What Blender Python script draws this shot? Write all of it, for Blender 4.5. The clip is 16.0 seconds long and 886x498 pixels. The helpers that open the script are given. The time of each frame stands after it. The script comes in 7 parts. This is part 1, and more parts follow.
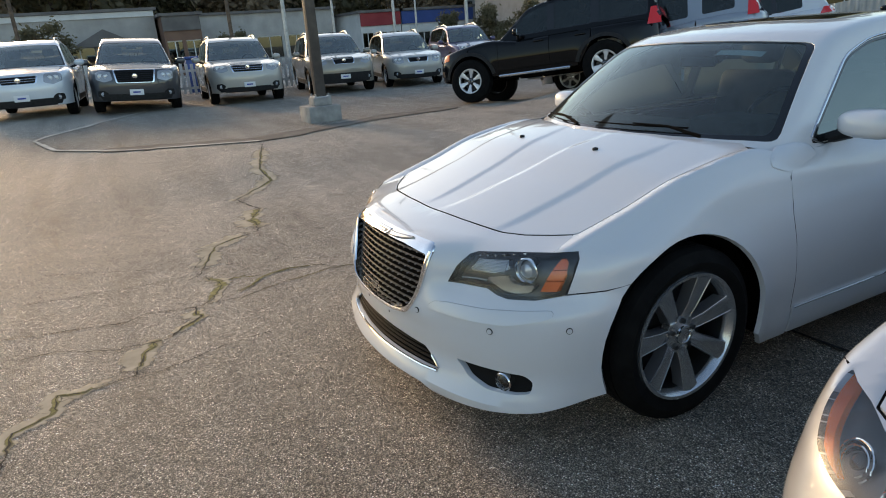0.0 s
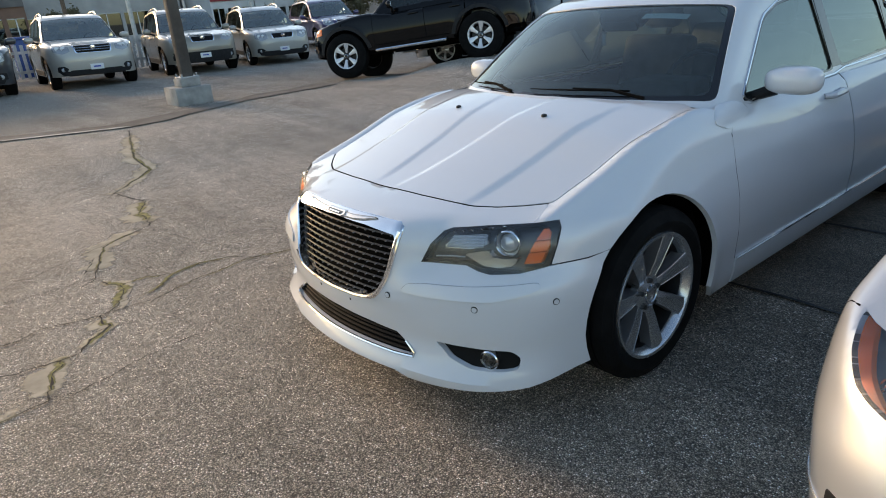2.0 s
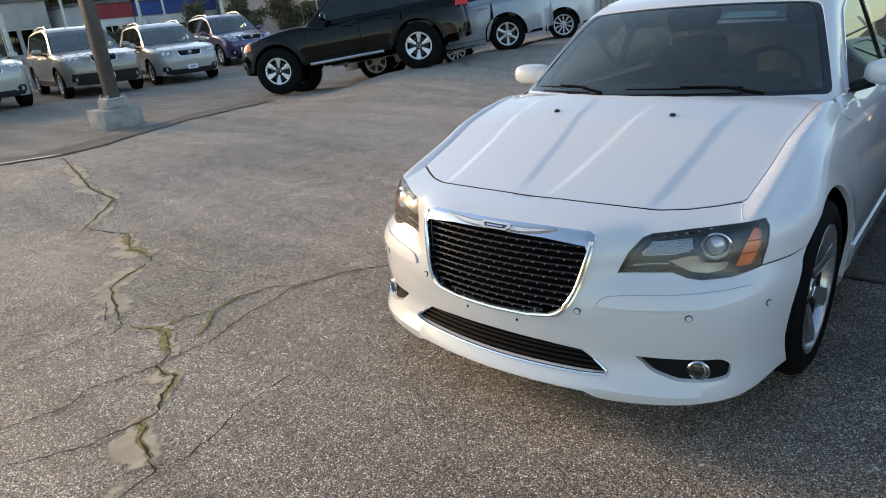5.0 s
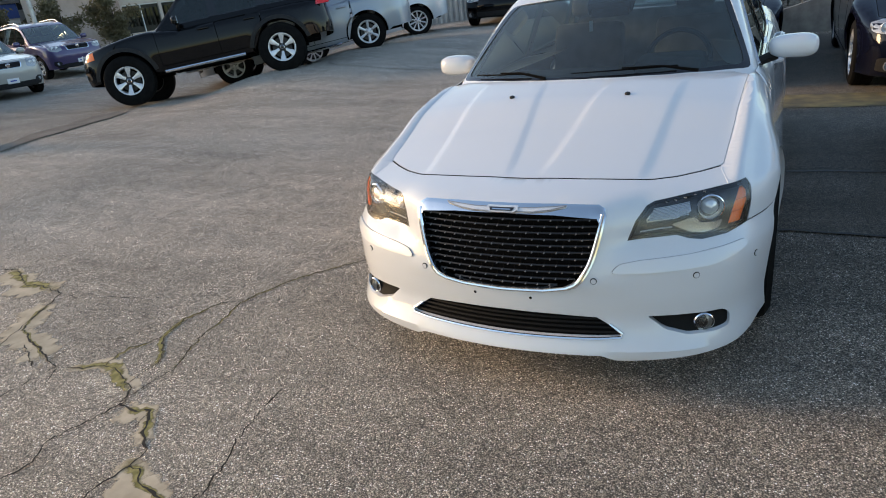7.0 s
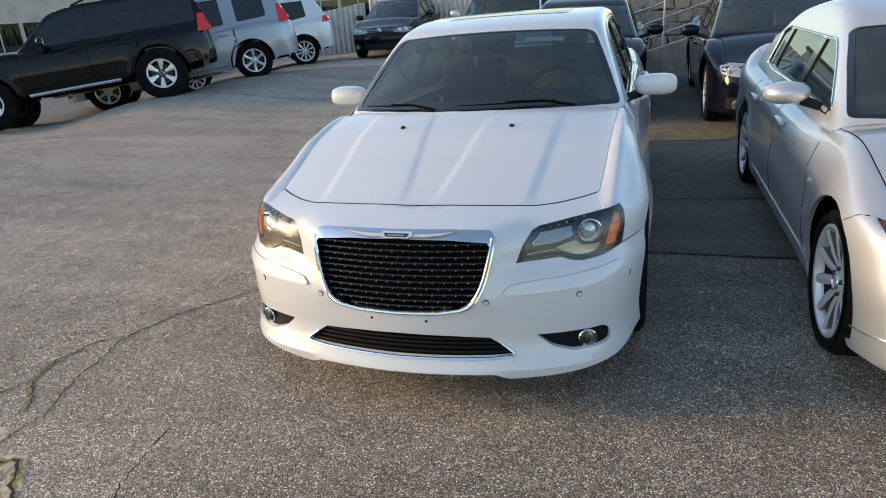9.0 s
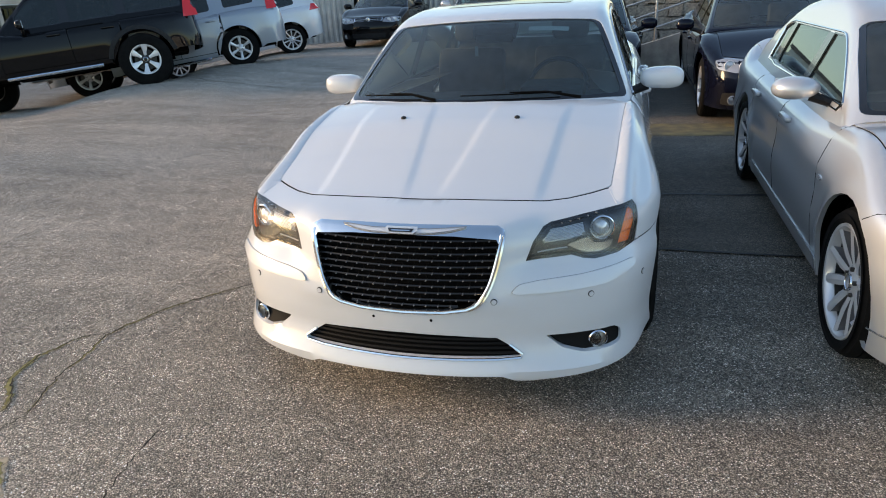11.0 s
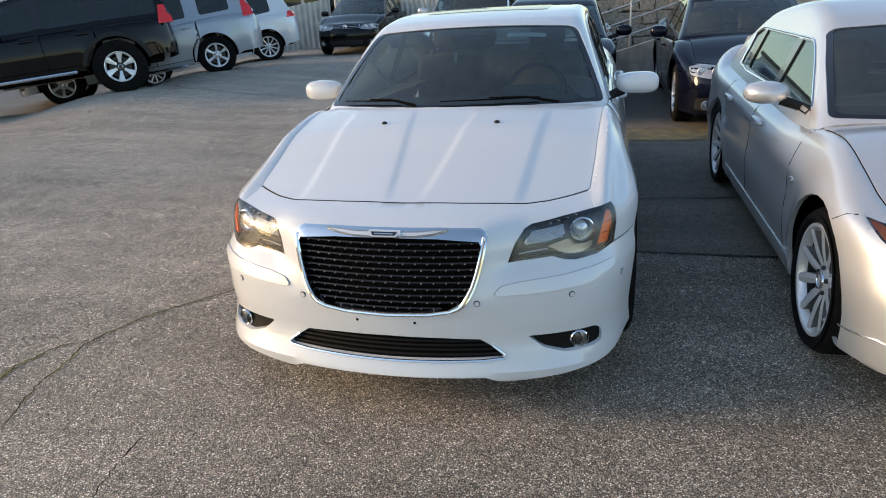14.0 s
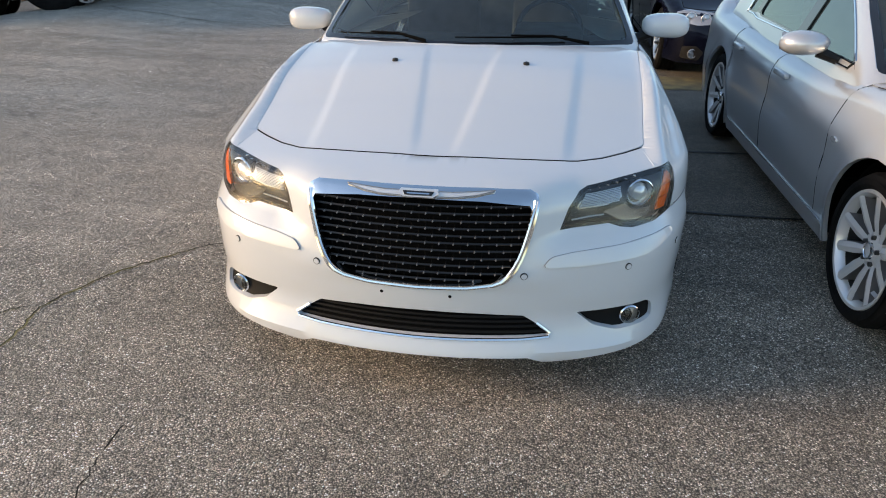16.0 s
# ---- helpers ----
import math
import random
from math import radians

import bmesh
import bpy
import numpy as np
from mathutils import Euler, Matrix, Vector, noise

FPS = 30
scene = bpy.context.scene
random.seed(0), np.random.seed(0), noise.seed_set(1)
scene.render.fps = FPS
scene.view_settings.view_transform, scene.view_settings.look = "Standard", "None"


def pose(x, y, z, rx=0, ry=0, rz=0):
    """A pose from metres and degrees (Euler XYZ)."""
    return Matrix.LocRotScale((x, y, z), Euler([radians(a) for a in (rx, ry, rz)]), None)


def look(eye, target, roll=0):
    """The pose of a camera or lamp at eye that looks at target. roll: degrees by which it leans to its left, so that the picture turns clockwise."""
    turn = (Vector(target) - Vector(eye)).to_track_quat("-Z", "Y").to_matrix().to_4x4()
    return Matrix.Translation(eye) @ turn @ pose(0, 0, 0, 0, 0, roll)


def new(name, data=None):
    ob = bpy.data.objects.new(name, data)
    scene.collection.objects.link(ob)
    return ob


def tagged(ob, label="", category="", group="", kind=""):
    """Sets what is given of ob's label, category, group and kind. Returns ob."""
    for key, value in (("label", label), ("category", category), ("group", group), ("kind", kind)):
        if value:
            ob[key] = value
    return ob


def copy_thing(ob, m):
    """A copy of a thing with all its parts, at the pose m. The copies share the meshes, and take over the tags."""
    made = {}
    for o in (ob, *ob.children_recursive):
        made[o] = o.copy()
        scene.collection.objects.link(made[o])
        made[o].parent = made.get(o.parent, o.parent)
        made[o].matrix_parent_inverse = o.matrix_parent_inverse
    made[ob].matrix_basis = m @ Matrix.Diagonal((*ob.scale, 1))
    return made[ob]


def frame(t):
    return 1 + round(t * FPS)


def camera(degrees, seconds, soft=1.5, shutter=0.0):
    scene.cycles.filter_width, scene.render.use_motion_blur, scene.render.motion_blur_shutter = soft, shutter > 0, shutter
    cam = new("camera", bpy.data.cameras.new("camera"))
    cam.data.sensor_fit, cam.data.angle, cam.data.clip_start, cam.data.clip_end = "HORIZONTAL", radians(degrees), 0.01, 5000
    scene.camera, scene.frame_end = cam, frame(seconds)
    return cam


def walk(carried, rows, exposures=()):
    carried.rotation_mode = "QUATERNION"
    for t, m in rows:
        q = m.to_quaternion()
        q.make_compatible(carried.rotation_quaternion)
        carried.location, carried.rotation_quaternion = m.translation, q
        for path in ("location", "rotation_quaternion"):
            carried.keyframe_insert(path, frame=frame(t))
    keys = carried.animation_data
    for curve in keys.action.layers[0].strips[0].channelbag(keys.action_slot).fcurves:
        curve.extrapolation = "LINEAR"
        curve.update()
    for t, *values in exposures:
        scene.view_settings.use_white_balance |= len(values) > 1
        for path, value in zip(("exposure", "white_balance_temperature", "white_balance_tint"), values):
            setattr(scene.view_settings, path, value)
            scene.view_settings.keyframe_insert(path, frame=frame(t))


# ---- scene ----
cam = camera(68.6, 16.0, soft=1.0)
PATH = [
    (0, (2.504, -1.812, 1.531), (0.809, -0.956, 0.902), -4.4),
    (0.5, (2.457, -1.829, 1.525), (0.822, -0.895, 0.851), -3.7),
    (1, (2.362, -1.939, 1.534), (0.832, -0.81, 0.913), -4.4),
    (1.2, (2.334, -1.974, 1.529), (0.891, -0.760, 0.863), -4.6),
    (1.5, (2.292, -2.014, 1.528), (0.85, -0.816, 0.833), -4.4),
    (2, (2.195, -2.047, 1.519), (0.736, -0.887, 0.795), -5.0),
    (2.5, (2.024, -2.101, 1.5), (0.592, -0.919, 0.758), -6.6),
    (3, (1.911, -2.253, 1.515), (0.613, -0.891, 0.835), -6.0),
    (3.5, (1.802, -2.429, 1.52), (0.678, -0.965, 0.751), -5.1),
    (4, (1.594, -2.487, 1.522), (0.356, -1.092, 0.799), -7.2),
    (4.2, (1.514, -2.503, 1.529), (0.215, -1.158, 0.821), -7.4),
    (6.3, (1.097, -2.867, 1.553), (0.095, -1.304, 0.809), -5.0),
    (6.5, (1.007, -2.885, 1.546), (0.067, -1.295, 0.779), -6.9),
    (7, (0.887, -2.962, 1.576), (0.006, -1.336, 0.813), -7.1),
    (7.5, (0.904, -3.038, 1.588), (0.318, -1.276, 0.845), -7.5),
    (8, (0.908, -3.048, 1.593), (0.39, -1.248, 0.892), -5.9),
    (8.5, (0.904, -3.03, 1.587), (0.35, -1.248, 0.867), -4.4),
    (8.7, (0.903, -3.026, 1.585), (0.326, -1.248, 0.876), -4.5),
    (10.8, (0.781, -2.929, 1.563), (0.235, -1.148, 0.835), -4.3),
    (11, (0.781, -2.935, 1.561), (0.253, -1.152, 0.827), -3.4),
    (11.5, (0.788, -2.944, 1.561), (0.329, -1.132, 0.848), -2.0),
    (12, (0.791, -2.959, 1.558), (0.333, -1.151, 0.836), -2.2),
    (12.5, (0.784, -2.971, 1.552), (0.307, -1.172, 0.82), -1.8),
    (13, (0.768, -2.985, 1.547), (0.235, -1.212, 0.792), -1.9),
    (13.5, (0.765, -2.983, 1.562), (0.23, -1.193, 0.849), -3.2),
    (14, (0.775, -2.966, 1.558), (0.308, -1.159, 0.839), -3.3),
    (14.5, (0.775, -2.964, 1.547), (0.308, -1.167, 0.803), -2.8),
    (15, (0.786, -2.96, 1.545), (0.151, -1.217, 0.798), -3.0),
    (15.5, (0.688, -2.864, 1.52), (0.14, -1.102, 0.749), -1.1),
    (16, (0.379, -2.7, 1.51), (0.095, -0.931, 0.622), 0.0),
]
walk(cam, [(t, look(eye, target, roll)) for t, eye, target, roll in PATH], exposures=[(0, 0.76, 7000, 10), (1.5, 0.82, 6900, 10), (3.0, 0.94, 6750, 10), (4.0, 0.97, 6750, 10), (7, 1.00, 6800, 10), (11, 1.04, 6760, 10), (16, 1.02, 6720, 10)])

from mathutils.geometry import delaunay_2d_cdt

# ---- world, sun, exposure ----
SUN_FROM = Vector((-0.98, -0.15, 0.25)).normalized()
world = bpy.data.worlds.new("sky")
scene.world = world
world.use_nodes = True
sky = world.node_tree.nodes.new("ShaderNodeTexSky")
sky.sky_type, sky.sun_disc = "NISHITA", False
sky.sun_elevation, sky.sun_rotation = math.asin(SUN_FROM.z), math.atan2(SUN_FROM.x, SUN_FROM.y)
sky.air_density, sky.dust_density, sky.ozone_density = 1.0, 1.0, 1.4
world.node_tree.links.new(sky.outputs[0], world.node_tree.nodes["Background"].inputs[0])
world.node_tree.nodes["Background"].inputs[1].default_value = 0.165
sun = new("sun", bpy.data.lights.new("sun", "SUN"))
sun.data.energy, sun.data.angle, sun.data.color = 1.9, radians(14), (1.0, 0.66, 0.36)
sun.matrix_world = look(SUN_FROM * 60, (0, 0, 0))
scene.view_settings.exposure = 1.0

# ---- materials ----
def material(name, colour, rough=0.5, metal=0.0, coat=0.0, **more):
    m = bpy.data.materials.new(name)
    m.use_nodes = True
    b = m.node_tree.nodes["Principled BSDF"]
    b.inputs["Base Color"].default_value = (*colour, 1)
    b.inputs["Roughness"].default_value, b.inputs["Metallic"].default_value = rough, metal
    b.inputs["Coat Weight"].default_value = coat
    b.inputs["Coat Roughness"].default_value = 0.03
    for k, v in more.items():
        b.inputs[k.replace("_", " ")].default_value = v
    return m


def nodes(m):
    t = m.node_tree
    return t, t.nodes["Principled BSDF"], lambda kind: t.nodes.new("ShaderNode" + kind), t.links.new


def varied(m, c0, c1, scale, detail=6, bump=0.0, bump_scale=None, depth=0.01, rough=None):
    """Two colours mixed by noise at the object's own size, with a fine bump."""
    t, b, node, link = nodes(m)
    co, n, r = node("TexCoord"), node("TexNoise"), node("ValToRGB")
    n.inputs["Scale"].default_value, n.inputs["Detail"].default_value = scale, detail
    link(co.outputs["Object"], n.inputs["Vector"])
    r.color_ramp.elements[0].position, r.color_ramp.elements[1].position = 0.35, 0.68
    r.color_ramp.elements[0].color, r.color_ramp.elements[1].color = (*c0, 1), (*c1, 1)
    link(n.outputs["Fac"], r.inputs["Fac"])
    link(r.outputs["Color"], b.inputs["Base Color"])
    if rough:
        mr = node("MapRange")
        mr.inputs["To Min"].default_value, mr.inputs["To Max"].default_value = rough
        link(n.outputs["Fac"], mr.inputs["Value"])
        link(mr.outputs["Result"], b.inputs["Roughness"])
    if bump:
        n2, bp = node("TexNoise"), node("Bump")
        n2.inputs["Scale"].default_value, n2.inputs["Detail"].default_value = bump_scale or scale * 8, 4
        link(co.outputs["Object"], n2.inputs["Vector"])
        bp.inputs["Strength"].default_value, bp.inputs["Distance"].default_value = bump, depth
        link(n2.outputs["Fac"], bp.inputs["Height"])
        link(bp.outputs["Normal"], b.inputs["Normal"])
    return m


def paint(name, colour, metal=0.0, dirt=0.06):
    """Car paint under a clear coat, with fine flake and a faint film of dust."""
    m = material(name, colour, 0.32, metal, 1.0)
    d = tuple(c * (1 - dirt) + 0.25 * dirt for c in colour)
    varied(m, d, colour, 2.3, 5, rough=(0.26, 0.42))
    return m


def glass(name, tint, clear, ior=1.9, haze=0.0, satin=0.0):
    """Thin glass: a tinted view through, a mirror sheen that grows to the edges, and a pale film painted for dust and
    reflected sky or, with satin, of fine scratches.
    """
    m = bpy.data.materials.new(name)
    m.use_nodes = True
    t = m.node_tree
    t.nodes.clear()
    out, mix, tr, gl, fr = (t.nodes.new("ShaderNode" + k) for k in ("OutputMaterial", "MixShader", "BsdfTransparent", "BsdfGlossy", "Fresnel"))
    tr.inputs["Color"].default_value = (*[c * clear for c in tint], 1)
    gl.inputs["Roughness"].default_value = 0.015
    gl.inputs["Color"].default_value = (0.9, 0.9, 0.9, 1) if tint[0] == 1 else (0.86, 0.96, 0.93, 1)
    fr.inputs["IOR"].default_value = ior
    t.links.new(fr.outputs[0], mix.inputs[0])
    t.links.new(tr.outputs[0], mix.inputs[1])
    t.links.new(gl.outputs[0], mix.inputs[2])
    # diffuse grey film: some dust, and sky reflection put into colour
    film, dust = t.nodes.new("ShaderNodeMixShader"), t.nodes.new("ShaderNodeBsdfGlossy" if satin else "ShaderNodeBsdfDiffuse")
    dust.inputs["Roughness"].default_value = satin
    film.inputs[0].default_value = haze
    dust.inputs["Color"].default_value = (0.7, 0.7, 0.68, 1)
    t.links.new(mix.outputs[0], film.inputs[1])
    t.links.new(dust.outputs[0], film.inputs[2])
    t.links.new(film.outputs[0], out.inputs[0])
    return m


WHITE = paint("white_pearl_paint", (0.635, 0.65, 0.67), 0.0, 0.03)
SILVER = paint("silver_paint", (0.57, 0.588, 0.61), 0.5)
BLACKP = material("black_paint", (0.003, 0.003, 0.0035), 0.06, 0, 0.0, IOR=1.38)
NAVY = material("navy_paint", (0.004, 0.005, 0.013), 0.07, 0.0, 0.0, IOR=1.33)
GREYBLUE = paint("grey_blue_paint", (0.30, 0.345, 0.40), 0.4)
PALE = paint("pale_blue_white_paint", (0.62, 0.67, 0.72), 0.2)
CHAMPAGNE = paint("champagne_paint", (0.44, 0.425, 0.385), 0.2)
GOLD = paint("gold_paint", (0.27, 0.245, 0.20), 0.3)
GUNMETAL = paint("gunmetal_paint", (0.030, 0.033, 0.040), 0.15)
PURPLE = paint("purple_paint", (0.05, 0.035, 0.12), 0.3)
CHROME = material("chrome", (0.78, 0.79, 0.80), 0.07, 1.0)
ALLOY = varied(material("silver_alloy", (0.66, 0.67, 0.68), 0.3, 0.9), (0.62, 0.63, 0.64), (0.68, 0.69, 0.70), 9, rough=(0.20, 0.30))
BRIGHT = varied(material("bright_alloy", (0.7, 0.7, 0.71), 0.3, 0.4), (0.69, 0.70, 0.71), (0.75, 0.76, 0.77), 9, rough=(0.22, 0.28))
STUD = material("dull_stud", (0.22, 0.22, 0.23), 0.45, 0.4)
RUBBER = varied(material("tyre_rubber", (0.02, 0.02, 0.02), 0.85, Specular_IOR_Level=0.15), (0.003, 0.003, 0.003), (0.007, 0.007, 0.007), 14, bump=0.3, bump_scale=60, depth=0.004)
PLASTIC = varied(material("black_plastic", (0.02, 0.02, 0.02), 0.55, Specular_IOR_Level=0.3), (0.007, 0.007, 0.008), (0.016, 0.016, 0.017), 20, bump=0.2, bump_scale=300, depth=0.001)
ROOFGLASS = material("roof_glass", (0.01, 0.01, 0.01), 0.05, 0, 0, IOR=2.6)
GLOSSBLACK = material("gloss_black", (0.008, 0.008, 0.009), 0.12, 0, 0.5)
GRILLEBAR = material("grille_black", (0.006, 0.006, 0.007), 0.34)
CABIN = varied(material("dark_trim", (0.11, 0.11, 0.112), 0.8), (0.045, 0.045, 0.046), (0.075, 0.075, 0.075), 12, bump=0.2, bump_scale=120, depth=0.002)
LEATHER = varied(material("grey_leather", (0.22, 0.22, 0.22), 0.55), (0.26, 0.26, 0.255), (0.36, 0.36, 0.35), 8, bump=0.25, bump_scale=90, depth=0.002)
# near-black, so recesses, gaps and the underside carry their shade in colour
NEARBLACK = material("underbody", (0.003, 0.003, 0.003), 0.95, Specular_IOR_Level=0.1)
AMBER = material("amber_lens", (0.95, 0.17, 0.004), 0.25, 0, 0.2)
REDLENS = material("red_lens", (0.70, 0.015, 0.02), 0.2, 0, 0.6)
CLEARLENS = glass("clear_lens", (1, 1, 1), 0.96, 1.38, 0.085, 0.36)
WINDOW = glass("window_glass", (0.80, 0.95, 0.90), 0.95, 1.78, 0.024)
# stronger film here paints the sky's reflection on the row's screens
PALEGLASS = glass("pale_screen_glass", (0.8, 0.9, 0.86), 0.9, 2.4, 0.05)
PRIVACY = glass("privacy_glass", (0.3, 0.33, 0.35), 0.35, 1.65, 0.01)
DARKGLASS = glass("tinted_glass", (0.5, 0.55, 0.55), 0.45, 2.6, 0.01)
LAMPLENS = material("lamp_glass", (0.78, 0.79, 0.80), 0.12, 0.55, 1.0)
LAMPTRIM = material("satin_lamp_shell", (0.33, 0.34, 0.36), 0.22, 0.9)
LAMPSHELL = material("silvered_lamp_shell", (0.74, 0.75, 0.76), 0.36, 0.65)
MATTE = material("matte_black", (0.004, 0.004, 0.004), 0.7, 0, 0, Specular_IOR_Level=0.2)
HEADLAMP = material("grey_lamp_glass", (0.34, 0.35, 0.37), 0.14, 0.3, 1.0)
DARKLAMP = material("dark_lamp_shell", (0.13, 0.125, 0.12), 0.3, 0.6)
GREYLAMP = material("grey_lamp_shell", (0.07, 0.07, 0.073), 0.38, 0.7)
PLATE = material("paper_plate", (0.75, 0.76, 0.78), 0.6)
BLUEBAR = material("blue_print", (0.03, 0.06, 0.35), 0.6)


# ---- surfaces: every car body is a smooth solid; panels are cut out of its skin ----
def curve(*pts):
    """A smooth curve through the points given, flat beyond its ends."""
    x, y = np.array([p[0] for p in pts], float), np.array([p[1] for p in pts], float)
    s = np.diff(y) / np.diff(x)
    m = np.concatenate(([s[0]], np.where(s[1:] * s[:-1] > 0, 2 * s[1:] * s[:-1] / (s[1:] + s[:-1] + 1e-12), 0), [s[-1]]))

    def at(q):
        q = np.clip(np.asarray(q, float), x[0], x[-1])
        i = np.clip(np.searchsorted(x, q) - 1, 0, len(x) - 2)
        h = x[i + 1] - x[i]
        t = (q - x[i]) / h
        return ((1 + 2 * t) * (1 - t) ** 2 * y[i] + t * (1 - t) ** 2 * h * m[i]
                + t * t * (3 - 2 * t) * y[i + 1] + t * t * (t - 1) * h * m[i + 1])
    return at


def smax(a, b, k):
    h = np.clip(0.5 + 0.5 * (a - b) / k, 0, 1)
    return b + (a - b) * h + k * h * (1 - h)


def bell(d, w):
    return np.exp(-(d / w) ** 2)


def step(e0, e1, v):
    t = np.clip((v - e0) / (e1 - e0), 0, 1)
    return t * t * (3 - 2 * t)


def cast(solid, o, d, far):
    lo, hi = np.zeros(len(o)), np.full(len(o), float(far))
    for _ in range(36):
        mid = (lo + hi) / 2
        inside = solid(o + d * mid[:, None]) < 0
        lo, hi = np.where(inside, mid, lo), np.where(inside, hi, mid)
    return o + d * lo[:, None]


class Chart:
    """A way to unroll the skin of a solid: front (x, z), side (y, z), top (x, y), roll (turn about the length, y) or ball (turn, rise about a centre)."""

    def __init__(self, kind, base=0.0, centre=(0, 0.4, 0.45)):
        self.kind, self.base, self.centre = kind, base, np.array(centre, float)

    def rays(self, q):
        q = np.asarray(q, float)
        a, b, c = q[:, 0], q[:, 1], np.full(len(q), self.base)
        if self.kind in ("front", "rear"):
            o, d = np.stack((a, c, b), 1), np.array((0, -1.0 if self.kind == "front" else 1.0, 0))
        elif self.kind == "side":
            o, d = np.stack((c, a, b), 1), np.array((1.0, 0, 0))
        elif self.kind == "top":
            o, d = np.stack((a, b, c), 1), np.array((0, 0, 1.0))
        elif self.kind == "roll":
            a = a / 0.7
            return np.stack((0 * a, b, c), 1), np.stack((np.sin(a), 0 * a, np.cos(a)), 1)
        else:
            o = np.repeat(self.centre[None], len(q), 0)
            s = 1 if self.kind == "back" else -1
            return o, np.stack((np.sin(a) * np.cos(b), s * np.cos(a) * np.cos(b), np.sin(b)), 1)
        return o, np.repeat(d[None], len(q), 0)

    def unroll(self, p):
        p = np.asarray(p, float)
        if self.kind in ("front", "rear"):
            return p[:, (0, 2)]
        if self.kind == "side":
            return p[:, (1, 2)]
        if self.kind == "top":
            return p[:, (0, 1)]
        if self.kind == "roll":
            return np.stack((0.7 * np.arctan2(p[:, 0], p[:, 2] - self.base), p[:, 1]), 1)
        v = p - self.centre
        s = 1 if self.kind == "back" else -1
        return np.stack((np.arctan2(v[:, 0], s * v[:, 1]), np.arctan2(v[:, 2], np.hypot(v[:, 0], v[:, 1]))), 1)


FRONT, SIDE, TOP = Chart("front", 0.6), Chart("side", 0.0), Chart("top", 0.3)


def lay(solid, chart, pts, far=3.0):
    """Points of a chart laid on the skin."""
    o, d = chart.rays(pts)
    return cast(solid, o, d, far)


def dense(loop, gap, closed=True):
    """A loop with points added so that none lie further apart than gap."""
    loop = np.asarray(loop, float)
    out = []
    for i in range(len(loop) if closed else len(loop) - 1):
        a, b = loop[i], loop[(i + 1) % len(loop)]
        n = max(1, int(np.ceil(np.linalg.norm(b - a) / gap)))
        out += [a + (b - a) * j / n for j in range(n)]
    return np.array(out if closed else out + [loop[-1]])


def rounded(loop, radius, n=4):
    """A loop with its corners rounded."""
    loop = np.asarray(loop, float)
    out = []
    for i in range(len(loop)):
        p, a, b = loop[i], loop[i - 1], loop[(i + 1) % len(loop)]
        ra = min(radius, 0.45 * np.linalg.norm(a - p))
        rb = min(radius, 0.45 * np.linalg.norm(b - p))
        s, e = p + (a - p) * ra / (np.linalg.norm(a - p) + 1e-9), p + (b - p) * rb / (np.linalg.norm(b - p) + 1e-9)
        for j in range(n + 1):
            t = j / n
            out.append((1 - t) ** 2 * s + 2 * t * (1 - t) * p + t * t * e)
    return np.array(out)


def ring(cx, cy, rx, ry=None, n=28):
    ry = rx if ry is None else ry
    t = np.arange(n) * 2 * np.pi / n
    return np.stack((cx + rx * np.cos(t), cy + ry * np.sin(t)), 1)


def inside(poly, pts):
    x, y = pts[:, 0], pts[:, 1]
    hit = np.zeros(len(pts), bool)
    for (ax, ay), (bx, by) in zip(poly, np.roll(poly, -1, 0)):
        cross = ((ay > y) != (by > y)) & (x < (bx - ax) * (y - ay) / (by - ay + 1e-15) + ax)
        hit ^= cross
    return hit


def cut(outline, holes=(), gap=0.03):
    """A flat mesh that fills an outline, but for its holes: points and triangles."""
    loops = [dense(outline, gap)] + [dense(h, gap) for h in holes]
    lo, hi = loops[0].min(0), loops[0].max(0)
    gx, gy = np.arange(lo[0] + gap / 2, hi[0], gap), np.arange(lo[1] + gap / 2, hi[1], gap * 0.87)
    grid = np.array([(x + (gap / 2 if j % 2 else 0), y) for j, y in enumerate(gy) for x in gx] or np.zeros((0, 2)))
    if len(grid):
        keep = inside(loops[0], grid)
        for h in loops[1:]:
            keep &= ~inside(h, grid)
        allb = np.concatenate(loops)
        grid = grid[keep]
        near = np.array([np.min((allb[:, 0] - g[0]) ** 2 + (allb[:, 1] - g[1]) ** 2) for g in grid]) if len(grid) else np.zeros(0)
        grid = grid[near > (0.45 * gap) ** 2] if len(grid) else grid
    pts, edges = [], []
    for lp in loops:
        n = len(pts)
        pts += [Vector(p) for p in lp]
        edges += [(n + i, n + (i + 1) % len(lp)) for i in range(len(lp))]
    pts += [Vector(p) for p in grid]
    v, _, f, *_ = delaunay_2d_cdt(pts, edges, [], 0, 1e-7)
    v = np.array([tuple(p) for p in v])
    f = [t for t in f if len(t) == 3]
    mid = np.array([v[list(t)].mean(0) for t in f])
    keep = inside(loops[0], mid)
    for h in loops[1:]:
        keep &= ~inside(h, mid)
    return v, [tuple(t) for t, k in zip(f, keep) if k]


